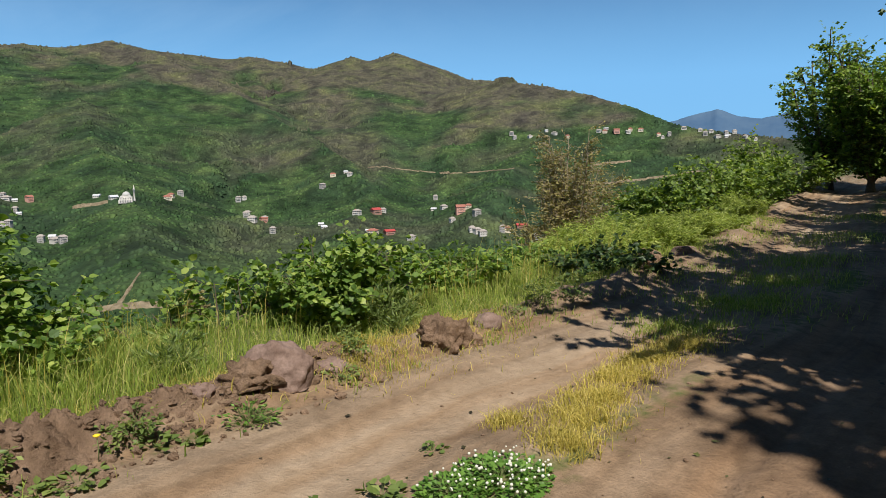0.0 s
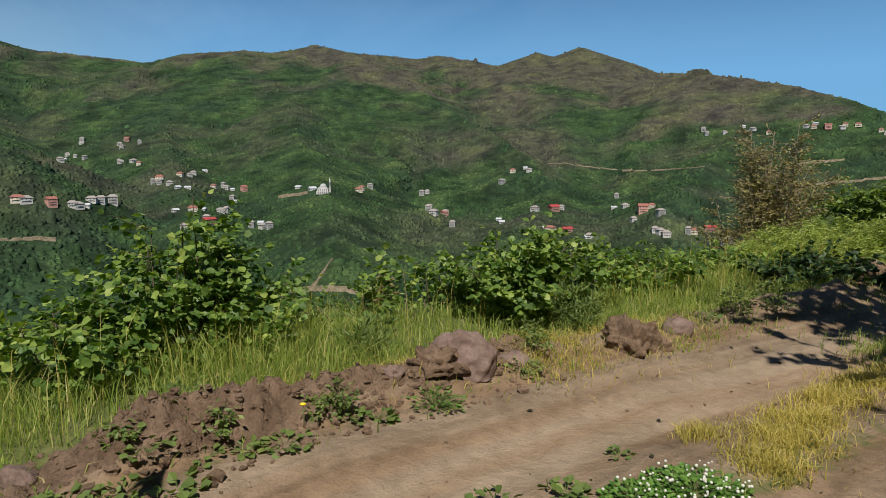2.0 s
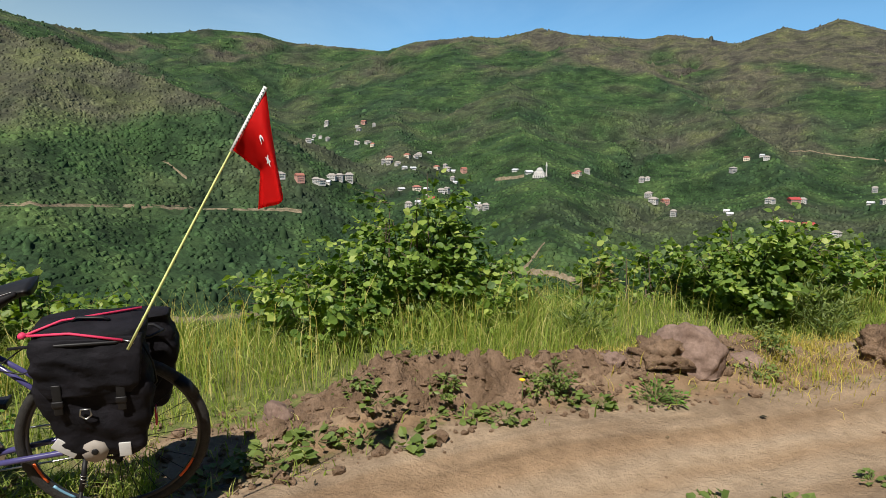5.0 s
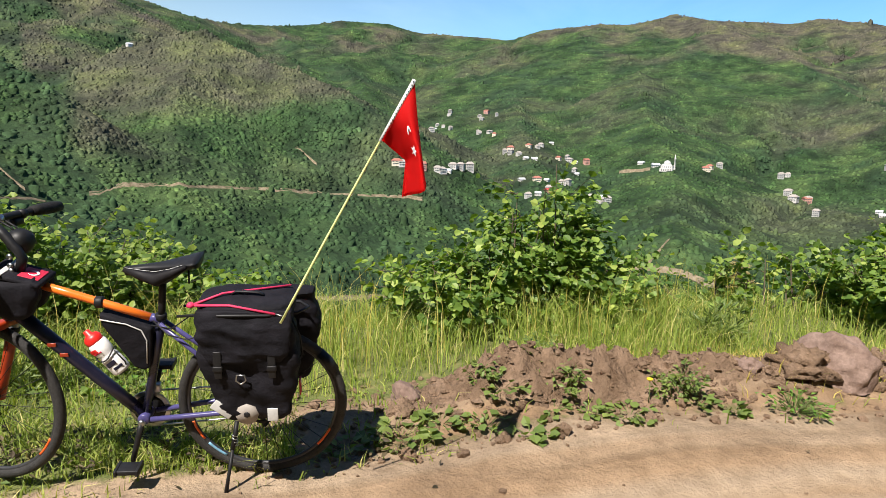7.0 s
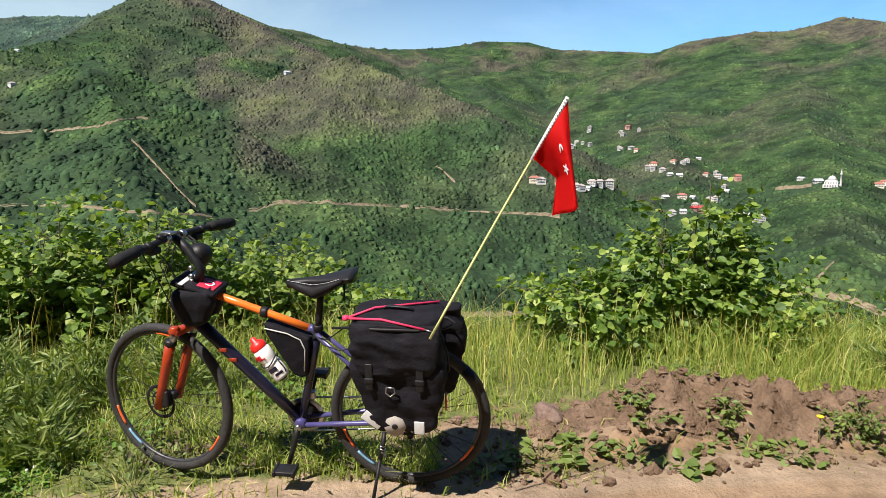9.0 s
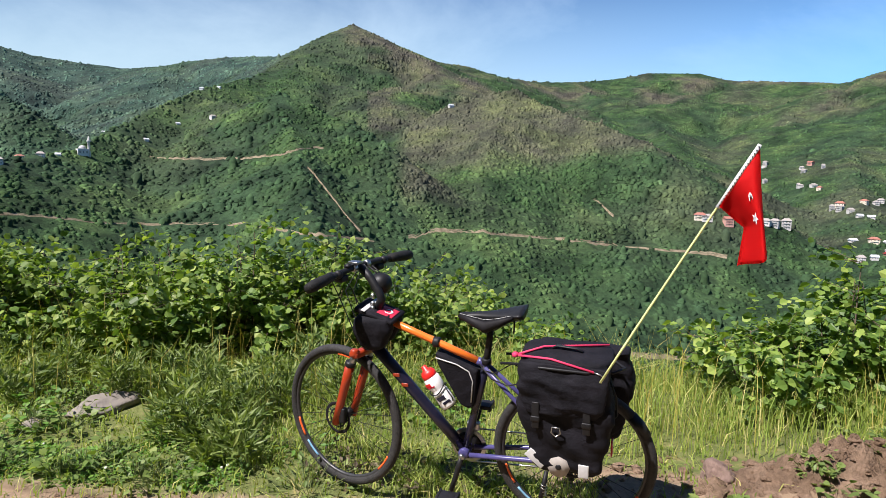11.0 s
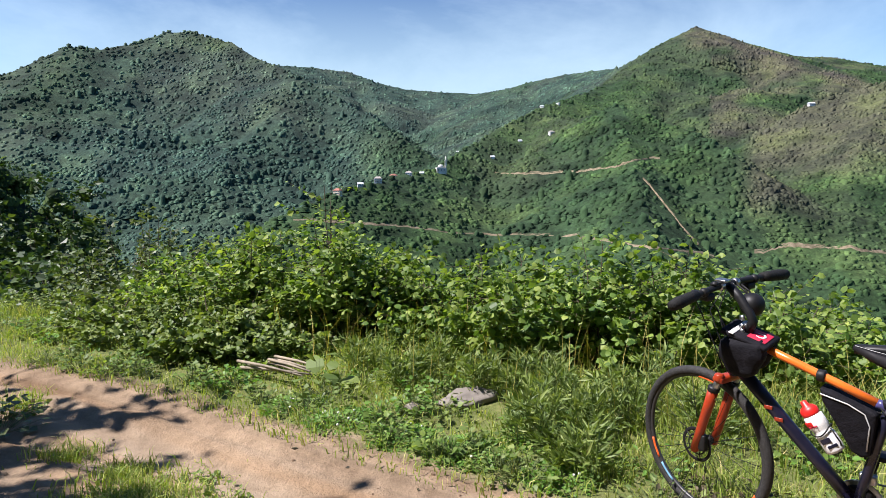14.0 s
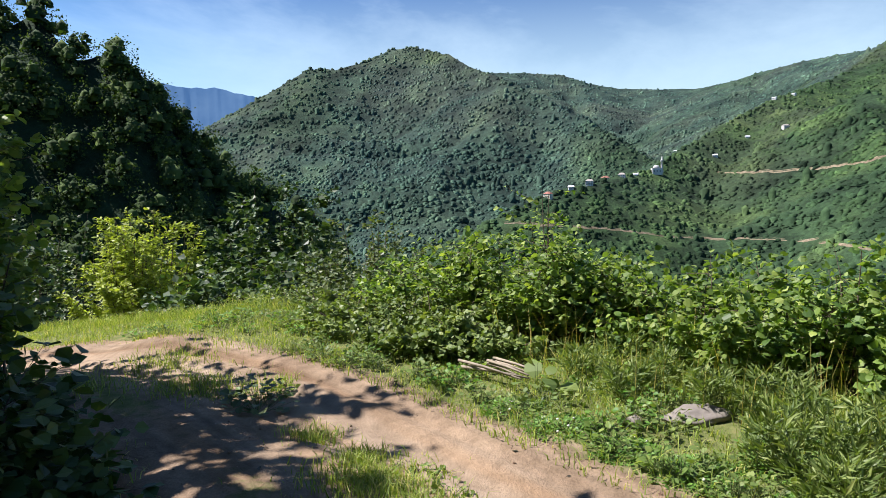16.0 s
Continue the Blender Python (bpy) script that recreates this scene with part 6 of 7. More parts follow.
# the last four low bushes are added to deepen the shade at the edge
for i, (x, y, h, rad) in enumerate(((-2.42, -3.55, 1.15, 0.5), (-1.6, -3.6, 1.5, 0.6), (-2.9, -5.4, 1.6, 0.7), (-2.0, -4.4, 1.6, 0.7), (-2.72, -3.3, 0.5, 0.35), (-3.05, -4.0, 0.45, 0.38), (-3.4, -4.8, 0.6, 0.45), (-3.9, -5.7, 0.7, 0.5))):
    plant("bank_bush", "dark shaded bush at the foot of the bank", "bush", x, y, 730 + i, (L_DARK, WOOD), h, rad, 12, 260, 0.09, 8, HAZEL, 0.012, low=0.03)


# unseen trees added on the slope above the road to hold off sky light
for i, (x, y, h, rad) in enumerate(((0.2, -6.1, 5.5, 1.7), (1.4, -5.0, 5.0, 1.7), (1.0, -6.6, 3.4, 1.8), (5.9, -5.0, 8.0, 2.0), (8.5, -1.5, 8.5, 2.4), (12.5, 2.0, 8.5, 2.8), (-0.2, -10.0, 4.5, 2.4), (-1.0, -14.0, 7.0, 2.8), (3.2, -10.0, 5.0, 2.6), (8.0, -6.5, 9.0, 3.0), (-2.2, -17.5, 8.5, 2.8), (13.5, -3.0, 9.0, 3.0))):
    tree("unseen_shade_tree", x, y, h, rad, 760 + i, "unseen tall leafy tree added above the road to deepen its shade", L_TREE, 0.15, 520 if i < 2 else 260, 0.2 if i < 2 else 0.5, 9, 16, 0.05, None, (0, 0.3))


# trees of the dark hillside where the road turns away
def build_hill_trees():
    """Dense trees: lumps of each crown, and leaf sprays that break their outline."""
    rng = np.random.default_rng(77)
    n, lumps, per = 620, 8, 190
    az = rng.uniform(113, 146, n)
    r = rng.uniform(60, 114, n)
    x, y = -r * np.sin(np.radians(az)), r * np.cos(np.radians(az))
    z = height(x, y)
    h = rng.uniform(2.6, 4.8, n)
    wid = h * rng.uniform(0.42, 0.62, n)
    mid = np.stack([x, y, z + h * 0.4], 1)
    ext = np.stack([wid, wid, h * 0.55], 1)
    c = mid[:, None] + unit(rng.normal(0, 1, (n, lumps, 3))) * rng.uniform(0.2, 0.7, (n, lumps, 1)) * ext[:, None]
    v0, f0 = crown([(0.95, -0.45), (0.85, 0.45)], 5)
    size = (wid[:, None] * rng.uniform(0.25, 0.48, (n, lumps))).reshape(-1, 1, 1)
    k = n * lumps
    v = v0[None] * rng.uniform(0.65, 1.3, (k, len(v0), 1)) * size + c.reshape(-1, 1, 3)
    f = f0[None] + (np.arange(k) * len(v0))[:, None, None]
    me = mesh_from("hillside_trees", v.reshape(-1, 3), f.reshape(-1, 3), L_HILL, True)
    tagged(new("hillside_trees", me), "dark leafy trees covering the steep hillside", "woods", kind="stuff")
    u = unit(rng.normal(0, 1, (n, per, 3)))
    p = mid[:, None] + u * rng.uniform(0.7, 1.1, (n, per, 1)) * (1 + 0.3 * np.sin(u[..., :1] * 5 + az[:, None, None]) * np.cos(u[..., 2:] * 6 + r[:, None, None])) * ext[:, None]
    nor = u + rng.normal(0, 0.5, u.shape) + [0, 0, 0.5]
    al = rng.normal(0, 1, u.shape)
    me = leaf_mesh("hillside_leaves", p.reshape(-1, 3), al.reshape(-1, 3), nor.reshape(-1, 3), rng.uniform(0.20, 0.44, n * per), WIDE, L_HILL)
    tagged(new("hillside_leaves", me), "leaf sprays on the dark hillside trees", "woods", kind="stuff")


build_hill_trees()


def build_litter():
    rng = np.random.default_rng(91)
    x, y, d, s = along_edge(rng, 150, 0.05, 3.4, -5, 6)
    n = len(x)
    p = np.stack([x, y, height(x, y) + 0.006], 1)
    al = rng.normal(0, 1, (n, 3)) * [1, 1, 0.15]
    nor = rng.normal(0, 0.35, (n, 3)) + [0, 0, 1]
    me = leaf_mesh("fallen_leaves", p, al, nor, rng.uniform(0.02, 0.055, n), OVAL, L_LITTER)
    tagged(new("fallen_leaves", me), "small dark fallen leaves on the dirt road", "leaves", kind="stuff")


def build_dead_leaves():
    """Dead stalks and leaves matted under the bicycle, partly standing in for its shadow."""
    rng = np.random.default_rng(93)
    n = 1100
    u, w = rng.uniform(0, 1, n), rng.normal(-0.20, 0.13, n)
    x = -3.35 + 1.5 * u + 0.66 * w * 1.0
    y = 0.72 + 1.35 * u - 0.75 * w
    keep = (fbm(x * 2.2, y * 2.2, 3, 95) > -0.2 + 0.5 * np.abs(w)) & (w < 0.02)
    x, y = x[keep], y[keep]
    n = len(x)
    p = np.stack([x, y, height(x, y) + rng.uniform(0.0, 0.05, n)], 1)
    al = rng.normal(0, 1, (n, 3)) * [1, 1, 0.35]
    nor = rng.normal(0, 0.6, (n, 3)) + [0, 0, 1]
    me = leaf_mesh("dead_leaves", p, al, nor, rng.uniform(0.02, 0.055, n), OVAL, L_DEAD)
    tagged(new("dead_leaves", me), "matted dead leaves darkening the ground as shadow under the parked bicycle", "leaves", kind="stuff")


L_DEAD = make_leaf("dead_brown_leaf", [(0.0, (0.05, 0.038, 0.022)), (0.7, (0.11, 0.085, 0.045)), (1.0, (0.17, 0.14, 0.07))], 0.1)
L_LITTER = make_leaf("fallen_leaf", [(0.0, (0.035, 0.028, 0.016)), (0.7, (0.06, 0.055, 0.02)), (1.0, (0.10, 0.12, 0.035))], 0.1)
build_litter()
build_dead_leaves()


# ---------------------------------------------------------------- the bicycle
B_ORANGE = plain("orange_lacquer", (0.74, 0.165, 0.02), 0.3, vary=0.06, scale=40)
B_FORK = plain("red_orange_lacquer", (0.30, 0.034, 0.010), 0.3, vary=0.08, scale=40)
B_NAVY = plain("dark_navy_lacquer", (0.010, 0.010, 0.024), 0.3, vary=0.15, scale=40)
B_BLUE = plain("blue_lacquer", (0.06, 0.055, 0.16), 0.3, vary=0.1, scale=40)
RUBBER = plain("dusty_black_rubber", (0.020, 0.019, 0.018), 0.8, vary=0.4, scale=60, bump=0.4)
RIM = plain("black_rim", (0.028, 0.028, 0.030), 0.4, vary=0.2, scale=60)
REFLEX = plain("orange_rim_sticker", (0.75, 0.12, 0.02), 0.4, vary=0.05)
STICK_BLUE = plain("pale_blue_rim_sticker", (0.15, 0.32, 0.45), 0.4, vary=0.05)
STEEL = plain("dull_steel", (0.45, 0.45, 0.44), 0.35, 1.0, vary=0.15, scale=80)
BLACK = plain("black_plastic", (0.012, 0.012, 0.013), 0.5, vary=0.25, scale=60, spec=0.25)
GRIP = plain("black_rubber_grip", (0.012, 0.012, 0.012), 0.75, vary=0.3, scale=90, bump=0.3, spec=0.25)
GREY = plain("dark_grey_saddle_cover", (0.011, 0.010, 0.011), 0.7, vary=0.2, scale=50, spec=0.2)
PIPING = plain("pale_reflective_piping", (0.50, 0.50, 0.49), 0.5, vary=0.1)
RED = plain("red_plastic", (0.70, 0.02, 0.015), 0.4, vary=0.1)
WHITE = plain("white_plastic", (0.78, 0.77, 0.76), 0.4, vary=0.06)
PINK = plain("pink_red_cord", (0.62, 0.03, 0.10), 0.7, vary=0.25, scale=300)
LIME = plain("yellow_green_pole", (0.66, 0.72, 0.28), 0.5, vary=0.15, scale=30)
CRIMSON = plain("crimson_patch", (0.45, 0.015, 0.045), 0.6, vary=0.12)


def make_fabric():
    m = Mat("black_nylon_fabric", 0.75, spec=0.13)
    n = m.noise(14.0, 5.0)
    m.color(m.ramp(n, (0.3, (0.006, 0.006, 0.008)), (0.7, (0.014, 0.013, 0.017))))
    m.bump(m.math("ADD", m.noise(26.0, 4.0), m.math("MULTIPLY", m.noise(420.0, 2.0), 0.2)), 0.4, 0.02)
    return m.m


FABRIC = make_fabric()


def make_flag():
    m = make_leaf("red_flag_cloth", [(0.0, (0.80, 0.012, 0.012)), (1.0, (0.80, 0.012, 0.012))], 0.28, 0.7, (1.0, 0.6, 0.6))
    return m


FLAG = make_flag()

_lean = radians(9)
_u, _l = Vector((-0.766, -0.643, 0)), Vector((0.643, -0.766, 0))
_zl = Vector((0, 0, 1)) * math.cos(_lean) + _l * math.sin(_lean)
_yl = _zl.cross(_u)
BIKE = Matrix.Translation((-2.345, 1.635, -0.01)) @ Matrix((_u, _yl, _zl)).transposed().to_4x4()
WHEEL_R = 0.345
REAR, FRONT, BB = Vector((0, 0, 0.345)), Vector((1.09, 0, 0.372)), Vector((0.48, 0, 0.29))
HEAD_LO, HEAD_HI = Vector((0.945, 0, 0.735)), Vector((0.875, 0, 0.925))
STEER = Matrix.Translation(HEAD_LO) @ Matrix.Rotation(radians(-15), 4, (HEAD_HI - HEAD_LO).normalized()) @ Matrix.Translation(-HEAD_LO)

bicycle = thing("bicycle", "orange and navy touring bicycle leaning on its kickstand", "bicycle", BIKE)


def bar(name, a, b, r, mat, parent, r2=None, sides=10, label="", flat=1.0):
    a, b = Vector(a), Vector(b)
    pts = [a.lerp(b, k / 3) for k in range(4)]
    rr = [r + ((r2 if r2 else r) - r) * k / 3 for k in range(4)]
    return part(name, tube(pts, rr, sides, flat=flat), mat, parent, label)


# frame
bar("top_tube", (0.84, 0, 0.885), (0.415, 0, 0.735), 0.0165, B_ORANGE, bicycle, label="glossy orange top tube")
bar("top_tube", (0.415, 0, 0.735), (0.372, 0, 0.72), 0.0175, B_BLUE, bicycle, label="blue end of the top tube")
bar("down_tube", (0.925, 0, 0.775), BB + Vector((0.01, 0, 0.01)), 0.029, B_NAVY, bicycle, 0.025)
bar("seat_tube", BB, (0.372, 0, 0.74), 0.018, B_NAVY, bicycle)
bar("head_tube", HEAD_LO, HEAD_HI, 0.023, B_NAVY, bicycle)
for s in (1, -1):
    bar("chain_stay", BB + Vector((-0.03, 0.035 * s, 0)), REAR + Vector((0.02, 0.062 * s, 0.0)), 0.0115, B_BLUE, bicycle)
    bar("seat_stay", (0.378, 0.02 * s, 0.715), REAR + Vector((0.005, 0.062 * s, 0.02)), 0.0095, B_BLUE, bicycle)
    part("dropout", box((0.03, 0.006, 0.05), REAR + Vector((0, 0.062 * s, 0.005)), 0.002), B_NAVY, bicycle)
part("bottom_bracket", lathe([(0.02, -0.04), (0.024, -0.036), (0.024, 0.036), (0.02, 0.04)], 14, "Y", BB), B_BLUE, bicycle)
# letters of the maker's mark become plain bars
for k in range(2):
    p = Vector((0.925, 0, 0.775)).lerp(BB, 0.30 + 0.09 * k)
    part("mark", box((0.032, 0.004, 0.016), p + Vector((0, 0.026, 0)), 0.001), B_FORK, bicycle, "small red mark")
# seat post and saddle
bar("seat_post", (0.376, 0, 0.725), (0.352, 0, 0.905), 0.0145, BLACK, bicycle)
part("seat_clamp", lathe([(0.0195, -0.013), (0.0225, -0.01), (0.0225, 0.01), (0.0195, 0.013)], 14, "Z", (0.376, 0, 0.738)), BLACK, bicycle)


def saddle_mesh():
    bm = bmesh.new()
    rows = []
    for i in range(15):
        t = i / 14
        x = 0.49 - 0.285 * t
        w = 0.022 + 0.066 * max(0.0, (t - 0.28) / 0.72) ** 1.3 * (1 if t < 0.93 else 0.9)
        top = 0.955 + 0.018 * math.sin((t - 0.2) * 2.0) + 0.045 * max(0, t - 0.45) ** 1.2
        dep = 0.035 + 0.052 * math.exp(-((t - 0.48) / 0.25) ** 2) + 0.01 * t
        row = []
        for k in range(10):
            a = math.pi * k / 9
            row.append(bm.verts.new((x, w * math.cos(a), top - 0.012 * (abs(math.cos(a)) ** 3))))
        for k in range(1, 9):
            a = math.pi * k / 9
            row.append(bm.verts.new((x, -w * math.cos(a) * 0.78, top - dep * math.sin(a) ** 0.5)))
        rows.append(row)
    for a, b in zip(rows, rows[1:]):
        n = len(a)
        for k in range(n):
            bm.faces.new((a[k], a[(k + 1) % n], b[(k + 1) % n], b[k]))
    bm.faces.new(rows[0][::-1])
    bm.faces.new(rows[-1])
    bmesh.ops.smooth_vert(bm, verts=bm.verts, factor=0.4, use_axis_x=True, use_axis_y=True, use_axis_z=True)
    return bm


saddle = part("saddle", saddle_mesh(), BLACK, bicycle)
part("saddle_skirt", tube([(0.485, 0.018, 0.945), (0.42, 0.034, 0.925), (0.36, 0.056, 0.915), (0.30, 0.070, 0.945), (0.24, 0.078, 0.975)], [0.012, 0.020, 0.026, 0.018, 0.008], 8, flat=1.0), GREY, saddle, "grey quilted side of the saddle")
part("saddle_piping", tube([(0.48, 0.026, 0.953), (0.42, 0.042, 0.950), (0.36, 0.066, 0.952), (0.30, 0.080, 0.968), (0.25, 0.084, 0.985)], 0.0009, 5), PIPING, saddle, "pale piping")
part("saddle_strap", tube([(0.245, 0.03, 0.96), (0.245, 0.032, 0.92), (0.248, 0.03, 0.89)], 0.004, 5), BLACK, saddle)
for s in (1, -1):
    part("saddle_rail", tube([(0.43, 0.02 * s, 0.93), (0.39, 0.022 * s, 0.912), (0.31, 0.022 * s, 0.912), (0.25, 0.03 * s, 0.95)], 0.0035, 6), STEEL, saddle)


# wheels
def wheel(center, rotor_side, spokes=28):
    c = Vector(center)
    n = 64
    ring = [(c.x + 0.306 * math.cos(k * math.tau / n), 0, c.z + 0.306 * math.sin(k * math.tau / n)) for k in range(n)]
    w = part("wheel", tube(ring, 0.0105, 8, closed=True, flat=1.0), RIM, bicycle)
    ring2 = [(c.x + 0.325 * math.cos(k * math.tau / n), 0, c.z + 0.325 * math.sin(k * math.tau / n)) for k in range(n)]
    part("tyre", tube(ring2, 0.0205, 12, closed=True), RUBBER, w, "dusty black tyre")
    part("hub", lathe([(0.008, -0.055), (0.02, -0.05), (0.024, -0.03), (0.013, -0.024), (0.013, 0.024), (0.024, 0.03), (0.02, 0.05), (0.008, 0.055)], 14, "Y", c), BLACK, w)
    part("axle", lathe([(0.009, -0.07), (0.009, 0.07)], 8, "Y", c), STEEL, w)
    part("brake_disc", tube([(c.x + 0.071 * math.cos(k * math.tau / 32), c.y + rotor_side * 0.043, c.z + 0.071 * math.sin(k * math.tau / 32)) for k in range(32)], 0.0075, 6, closed=True, flat=0.15), GREY, w)
    part("disc_carrier", tube([(c.x + 0.045 * math.cos(k * math.tau / 20), c.y + rotor_side * 0.043, c.z + 0.045 * math.sin(k * math.tau / 20)) for k in range(20)], 0.004, 5, closed=True, flat=0.3), BLACK, w)
    for k in range(5):
        a = k * math.tau / 5 + 0.3
        part("disc_arm", tube([(c.x + 0.02 * math.cos(a), c.y + rotor_side * 0.043, c.z + 0.02 * math.sin(a)), (c.x + 0.068 * math.cos(a + 0.35), c.y + rotor_side * 0.043, c.z + 0.068 * math.sin(a + 0.35))], 0.0035, 4), BLACK, w)
    me = None
    for k in range(spokes):
        a = k * math.tau / spokes
        if me is None:
            o = part("spoke", tube([(0.02, 0.026, 0.004), (0.302, 0.002, 0.0)], 0.0014, 4), BLACK, w)
            me = o.data
        else:
            o = new("spoke", me)
            o.parent = w
        o.matrix_basis = Matrix.Translation(c) @ Matrix.Rotation(a, 4, "Y") @ Matrix.Diagonal((1, -1 if k % 2 else 1, 1, 1))
    for a0, mat, nm in ((205, REFLEX, "rim_sticker"), (228, STICK_BLUE, "rim_sticker"), (325, REFLEX, "rim_sticker"), (85, REFLEX, "rim_sticker")):
        pts = [(c.x - 0.303 * math.cos(radians(a0 + q)), 0.0085, c.z + 0.303 * math.sin(radians(a0 + q))) for q in range(-9, 10, 3)]
        part(nm, tube(pts, 0.0055, 6), mat, w)
    return w


rear_wheel = wheel(REAR, 1)
front_wheel = wheel(FRONT, 1)
front_wheel.matrix_basis = STEER
part("mud_strap", tube([(-0.235, 0, 0.57), (-0.268, 0, 0.535), (-0.296, 0, 0.49)], [0.03, 0.031, 0.03], 8, flat=0.7), BLACK, bicycle, "black strap on the rear tyre")

# fork, stem and handlebar turn together
fork = part("fork", box((0.048, 0.15, 0.03), (0.965, 0, 0.712), 0.010), B_FORK, bicycle)
fork.matrix_basis = STEER
for s in (1, -1):
    bar("fork_leg", (0.990, 0.062 * s, 0.662), (1.087, 0.062 * s, 0.352), 0.0225, B_FORK, fork, 0.018, 12, "red-orange fork leg")
    bar("stanchion", (0.966, 0.062 * s, 0.715), (0.995, 0.062 * s, 0.62), 0.0145, STEEL, fork)
    part("fork_cap", lathe([(0.019, -0.02), (0.020, -0.012), (0.020, 0.008), (0.014, 0.013)], 12, "Z", (0.963, 0.062 * s, 0.727)), B_FORK, fork)
    bar("fork_collar", (0.986, 0.062 * s, 0.676), (0.991, 0.062 * s, 0.656), 0.025, BLACK, fork)
part("brake_caliper", box((0.035, 0.03, 0.075), (1.045, 0.055, 0.40), 0.008), BLACK, fork)
stem = part("stem", tube([HEAD_HI, HEAD_HI + Vector((-0.02, 0, 0.055)), (0.872, 0, 1.01), (0.92, 0, 1.065), (0.972, 0, 1.108)], [0.02, 0.019, 0.018, 0.019, 0.02], 10), BLACK, bicycle)
stem.matrix_basis = STEER
for z in (0.935, 0.955, 0.99):
    part("stem_bolt", lathe([(0.012, -0.004), (0.012, 0.004)], 8, "Y", (0.888, 0.024, z)), STEEL, stem)
hb = [(0.934, 0.335, 1.087), (0.942, 0.2, 1.098), (0.95, 0.08, 1.105), (0.952, 0, 1.106), (0.95, -0.08, 1.105), (0.942, -0.2, 1.098), (0.934, -0.335, 1.087)]
handlebar = part("handlebar", tube(hb, 0.0135, 10), BLACK, bicycle)
handlebar.matrix_basis = STEER @ Matrix.Translation((0.975, 0, 1.112)) @ Matrix.Rotation(radians(-3), 4, "X") @ Matrix.Translation((-0.95, 0, -1.104))
for s in (1, -1):
    part("grip", tube([(0.933, 0.352 * s, 1.086), (0.936, 0.31 * s, 1.09), (0.941, 0.24 * s, 1.096), (0.943, 0.20 * s, 1.099)], [0.020, 0.0255, 0.023, 0.020], 12), GRIP, handlebar)
    part("brake_lever", tube([(0.955, 0.16 * s, 1.09), (0.99, 0.19 * s, 1.08), (0.987, 0.27 * s, 1.068)], [0.008, 0.006, 0.005], 6), BLACK, handlebar)
    part("lever_clamp", lathe([(0.017, -0.014), (0.02, 0), (0.017, 0.014)], 10, "Y", (0.944, 0.155 * s, 1.10)), BLACK, handlebar)
    part("shifter", box((0.045, 0.05, 0.03), (0.955, 0.125 * s, 1.075), 0.009), BLACK, handlebar)
    part("brake_cable", tube([(0.98, 0.14 * s, 1.09), (1.04, 0.1 * s, 1.05), (1.045, 0.05 * s, 0.96), (0.99, 0.035 * s, 0.82), (0.96, 0.03 * s, 0.74)], 0.0028, 5), BLACK, handlebar)
for s in (1, -1):
    part("brake_cable", tube([(0.965, 0.10 * s, 1.085), (1.02, 0.05 * s, 1.06), (1.03, -0.02 * s, 0.98), (0.97, -0.03 * s, 0.86), (0.93, -0.02 * s, 0.78)], 0.0026, 5), BLACK, handlebar)
    part("bar_clamp", lathe([(0.016, -0.012), (0.0185, -0.008), (0.0185, 0.008), (0.016, 0.012)], 12, "Y", (0.951, 0.045 * s, 1.105)), STEEL, handlebar)
    part("lever_body", box((0.05, 0.03, 0.03), (0.968, 0.165 * s, 1.092), 0.008), BLACK, handlebar)
part("bell", lathe([(0.016, 0.0), (0.016, 0.006), (0.011, 0.013), (0.003, 0.016)], 12, "Z", (0.948, 0.085, 1.118)), BLACK, handlebar)
part("display", box((0.055, 0.038, 0.012), (0.95, 0.035, 1.128), 0.004), STEEL, handlebar, "small grey bicycle computer")
part("mount", box((0.03, 0.06, 0.02), (0.955, 0.06, 1.115), 0.004), BLACK, handlebar)
part("lamp_bracket", tube([(0.94, -0.035, 1.10), (0.895, -0.037, 1.075), (0.88, -0.037, 1.05)], 0.004, 6), BLACK, handlebar)
part("lamp_bracket", tube([(0.94, -0.055, 1.10), (0.895, -0.057, 1.075), (0.88, -0.057, 1.05)], 0.004, 6), BLACK, handlebar)
horn = part("horn", lathe([(0.004, -0.044), (0.026, -0.042), (0.044, -0.026), (0.050, 0.0), (0.046, 0.026), (0.032, 0.038), (0.006, 0.042)], 18, "X", (0.872, -0.045, 1.022)), BLACK, handlebar, "round black horn")
# drive
cr = part("crankset", lathe([(0.03, 0), (0.082, 0.0), (0.085, 0.003), (0.082, 0.006), (0.03, 0.006)], 32, "Y", BB + Vector((0, -0.052, 0))), STEEL, bicycle)
part("chainring", lathe([(0.05, 0), (0.066, 0.0), (0.066, 0.004), (0.05, 0.004)], 28, "Y", BB + Vector((0, -0.044, 0))), BLACK, cr)
for s, dirn in ((1, Vector((0.045, 0, -0.165))), (-1, Vector((-0.045, 0, 0.165)))):
    foot = BB + Vector((0, 0.062 * s, 0)) + dirn + Vector((0, 0.018 * s, 0))
    bar("crank_arm", BB + Vector((0, 0.058 * s, 0)), foot, 0.013, BLACK, cr, 0.011, 8)
    ped = part("pedal", box((0.085, 0.065, 0.020), foot + Vector((0, 0.052 * s, 0)), 0.004), BLACK, cr)
    for k in (-1, 1):
        part("pedal_cage", box((0.012, 0.075, 0.026), foot + Vector((0.042 * k, 0.052 * s, 0)), 0.003), BLACK, ped)
part("crank_bolt", lathe([(0.014, 0), (0.016, 0.006), (0.01, 0.014)], 12, "Y", BB + Vector((0, 0.056, 0))), STEEL, cr)
part("cassette", lathe([(0.055, -0.03), (0.05, -0.026), (0.042, -0.02), (0.036, -0.014), (0.028, -0.008)], 24, "Y", REAR + Vector((0, -0.015, 0))), STEEL, bicycle)
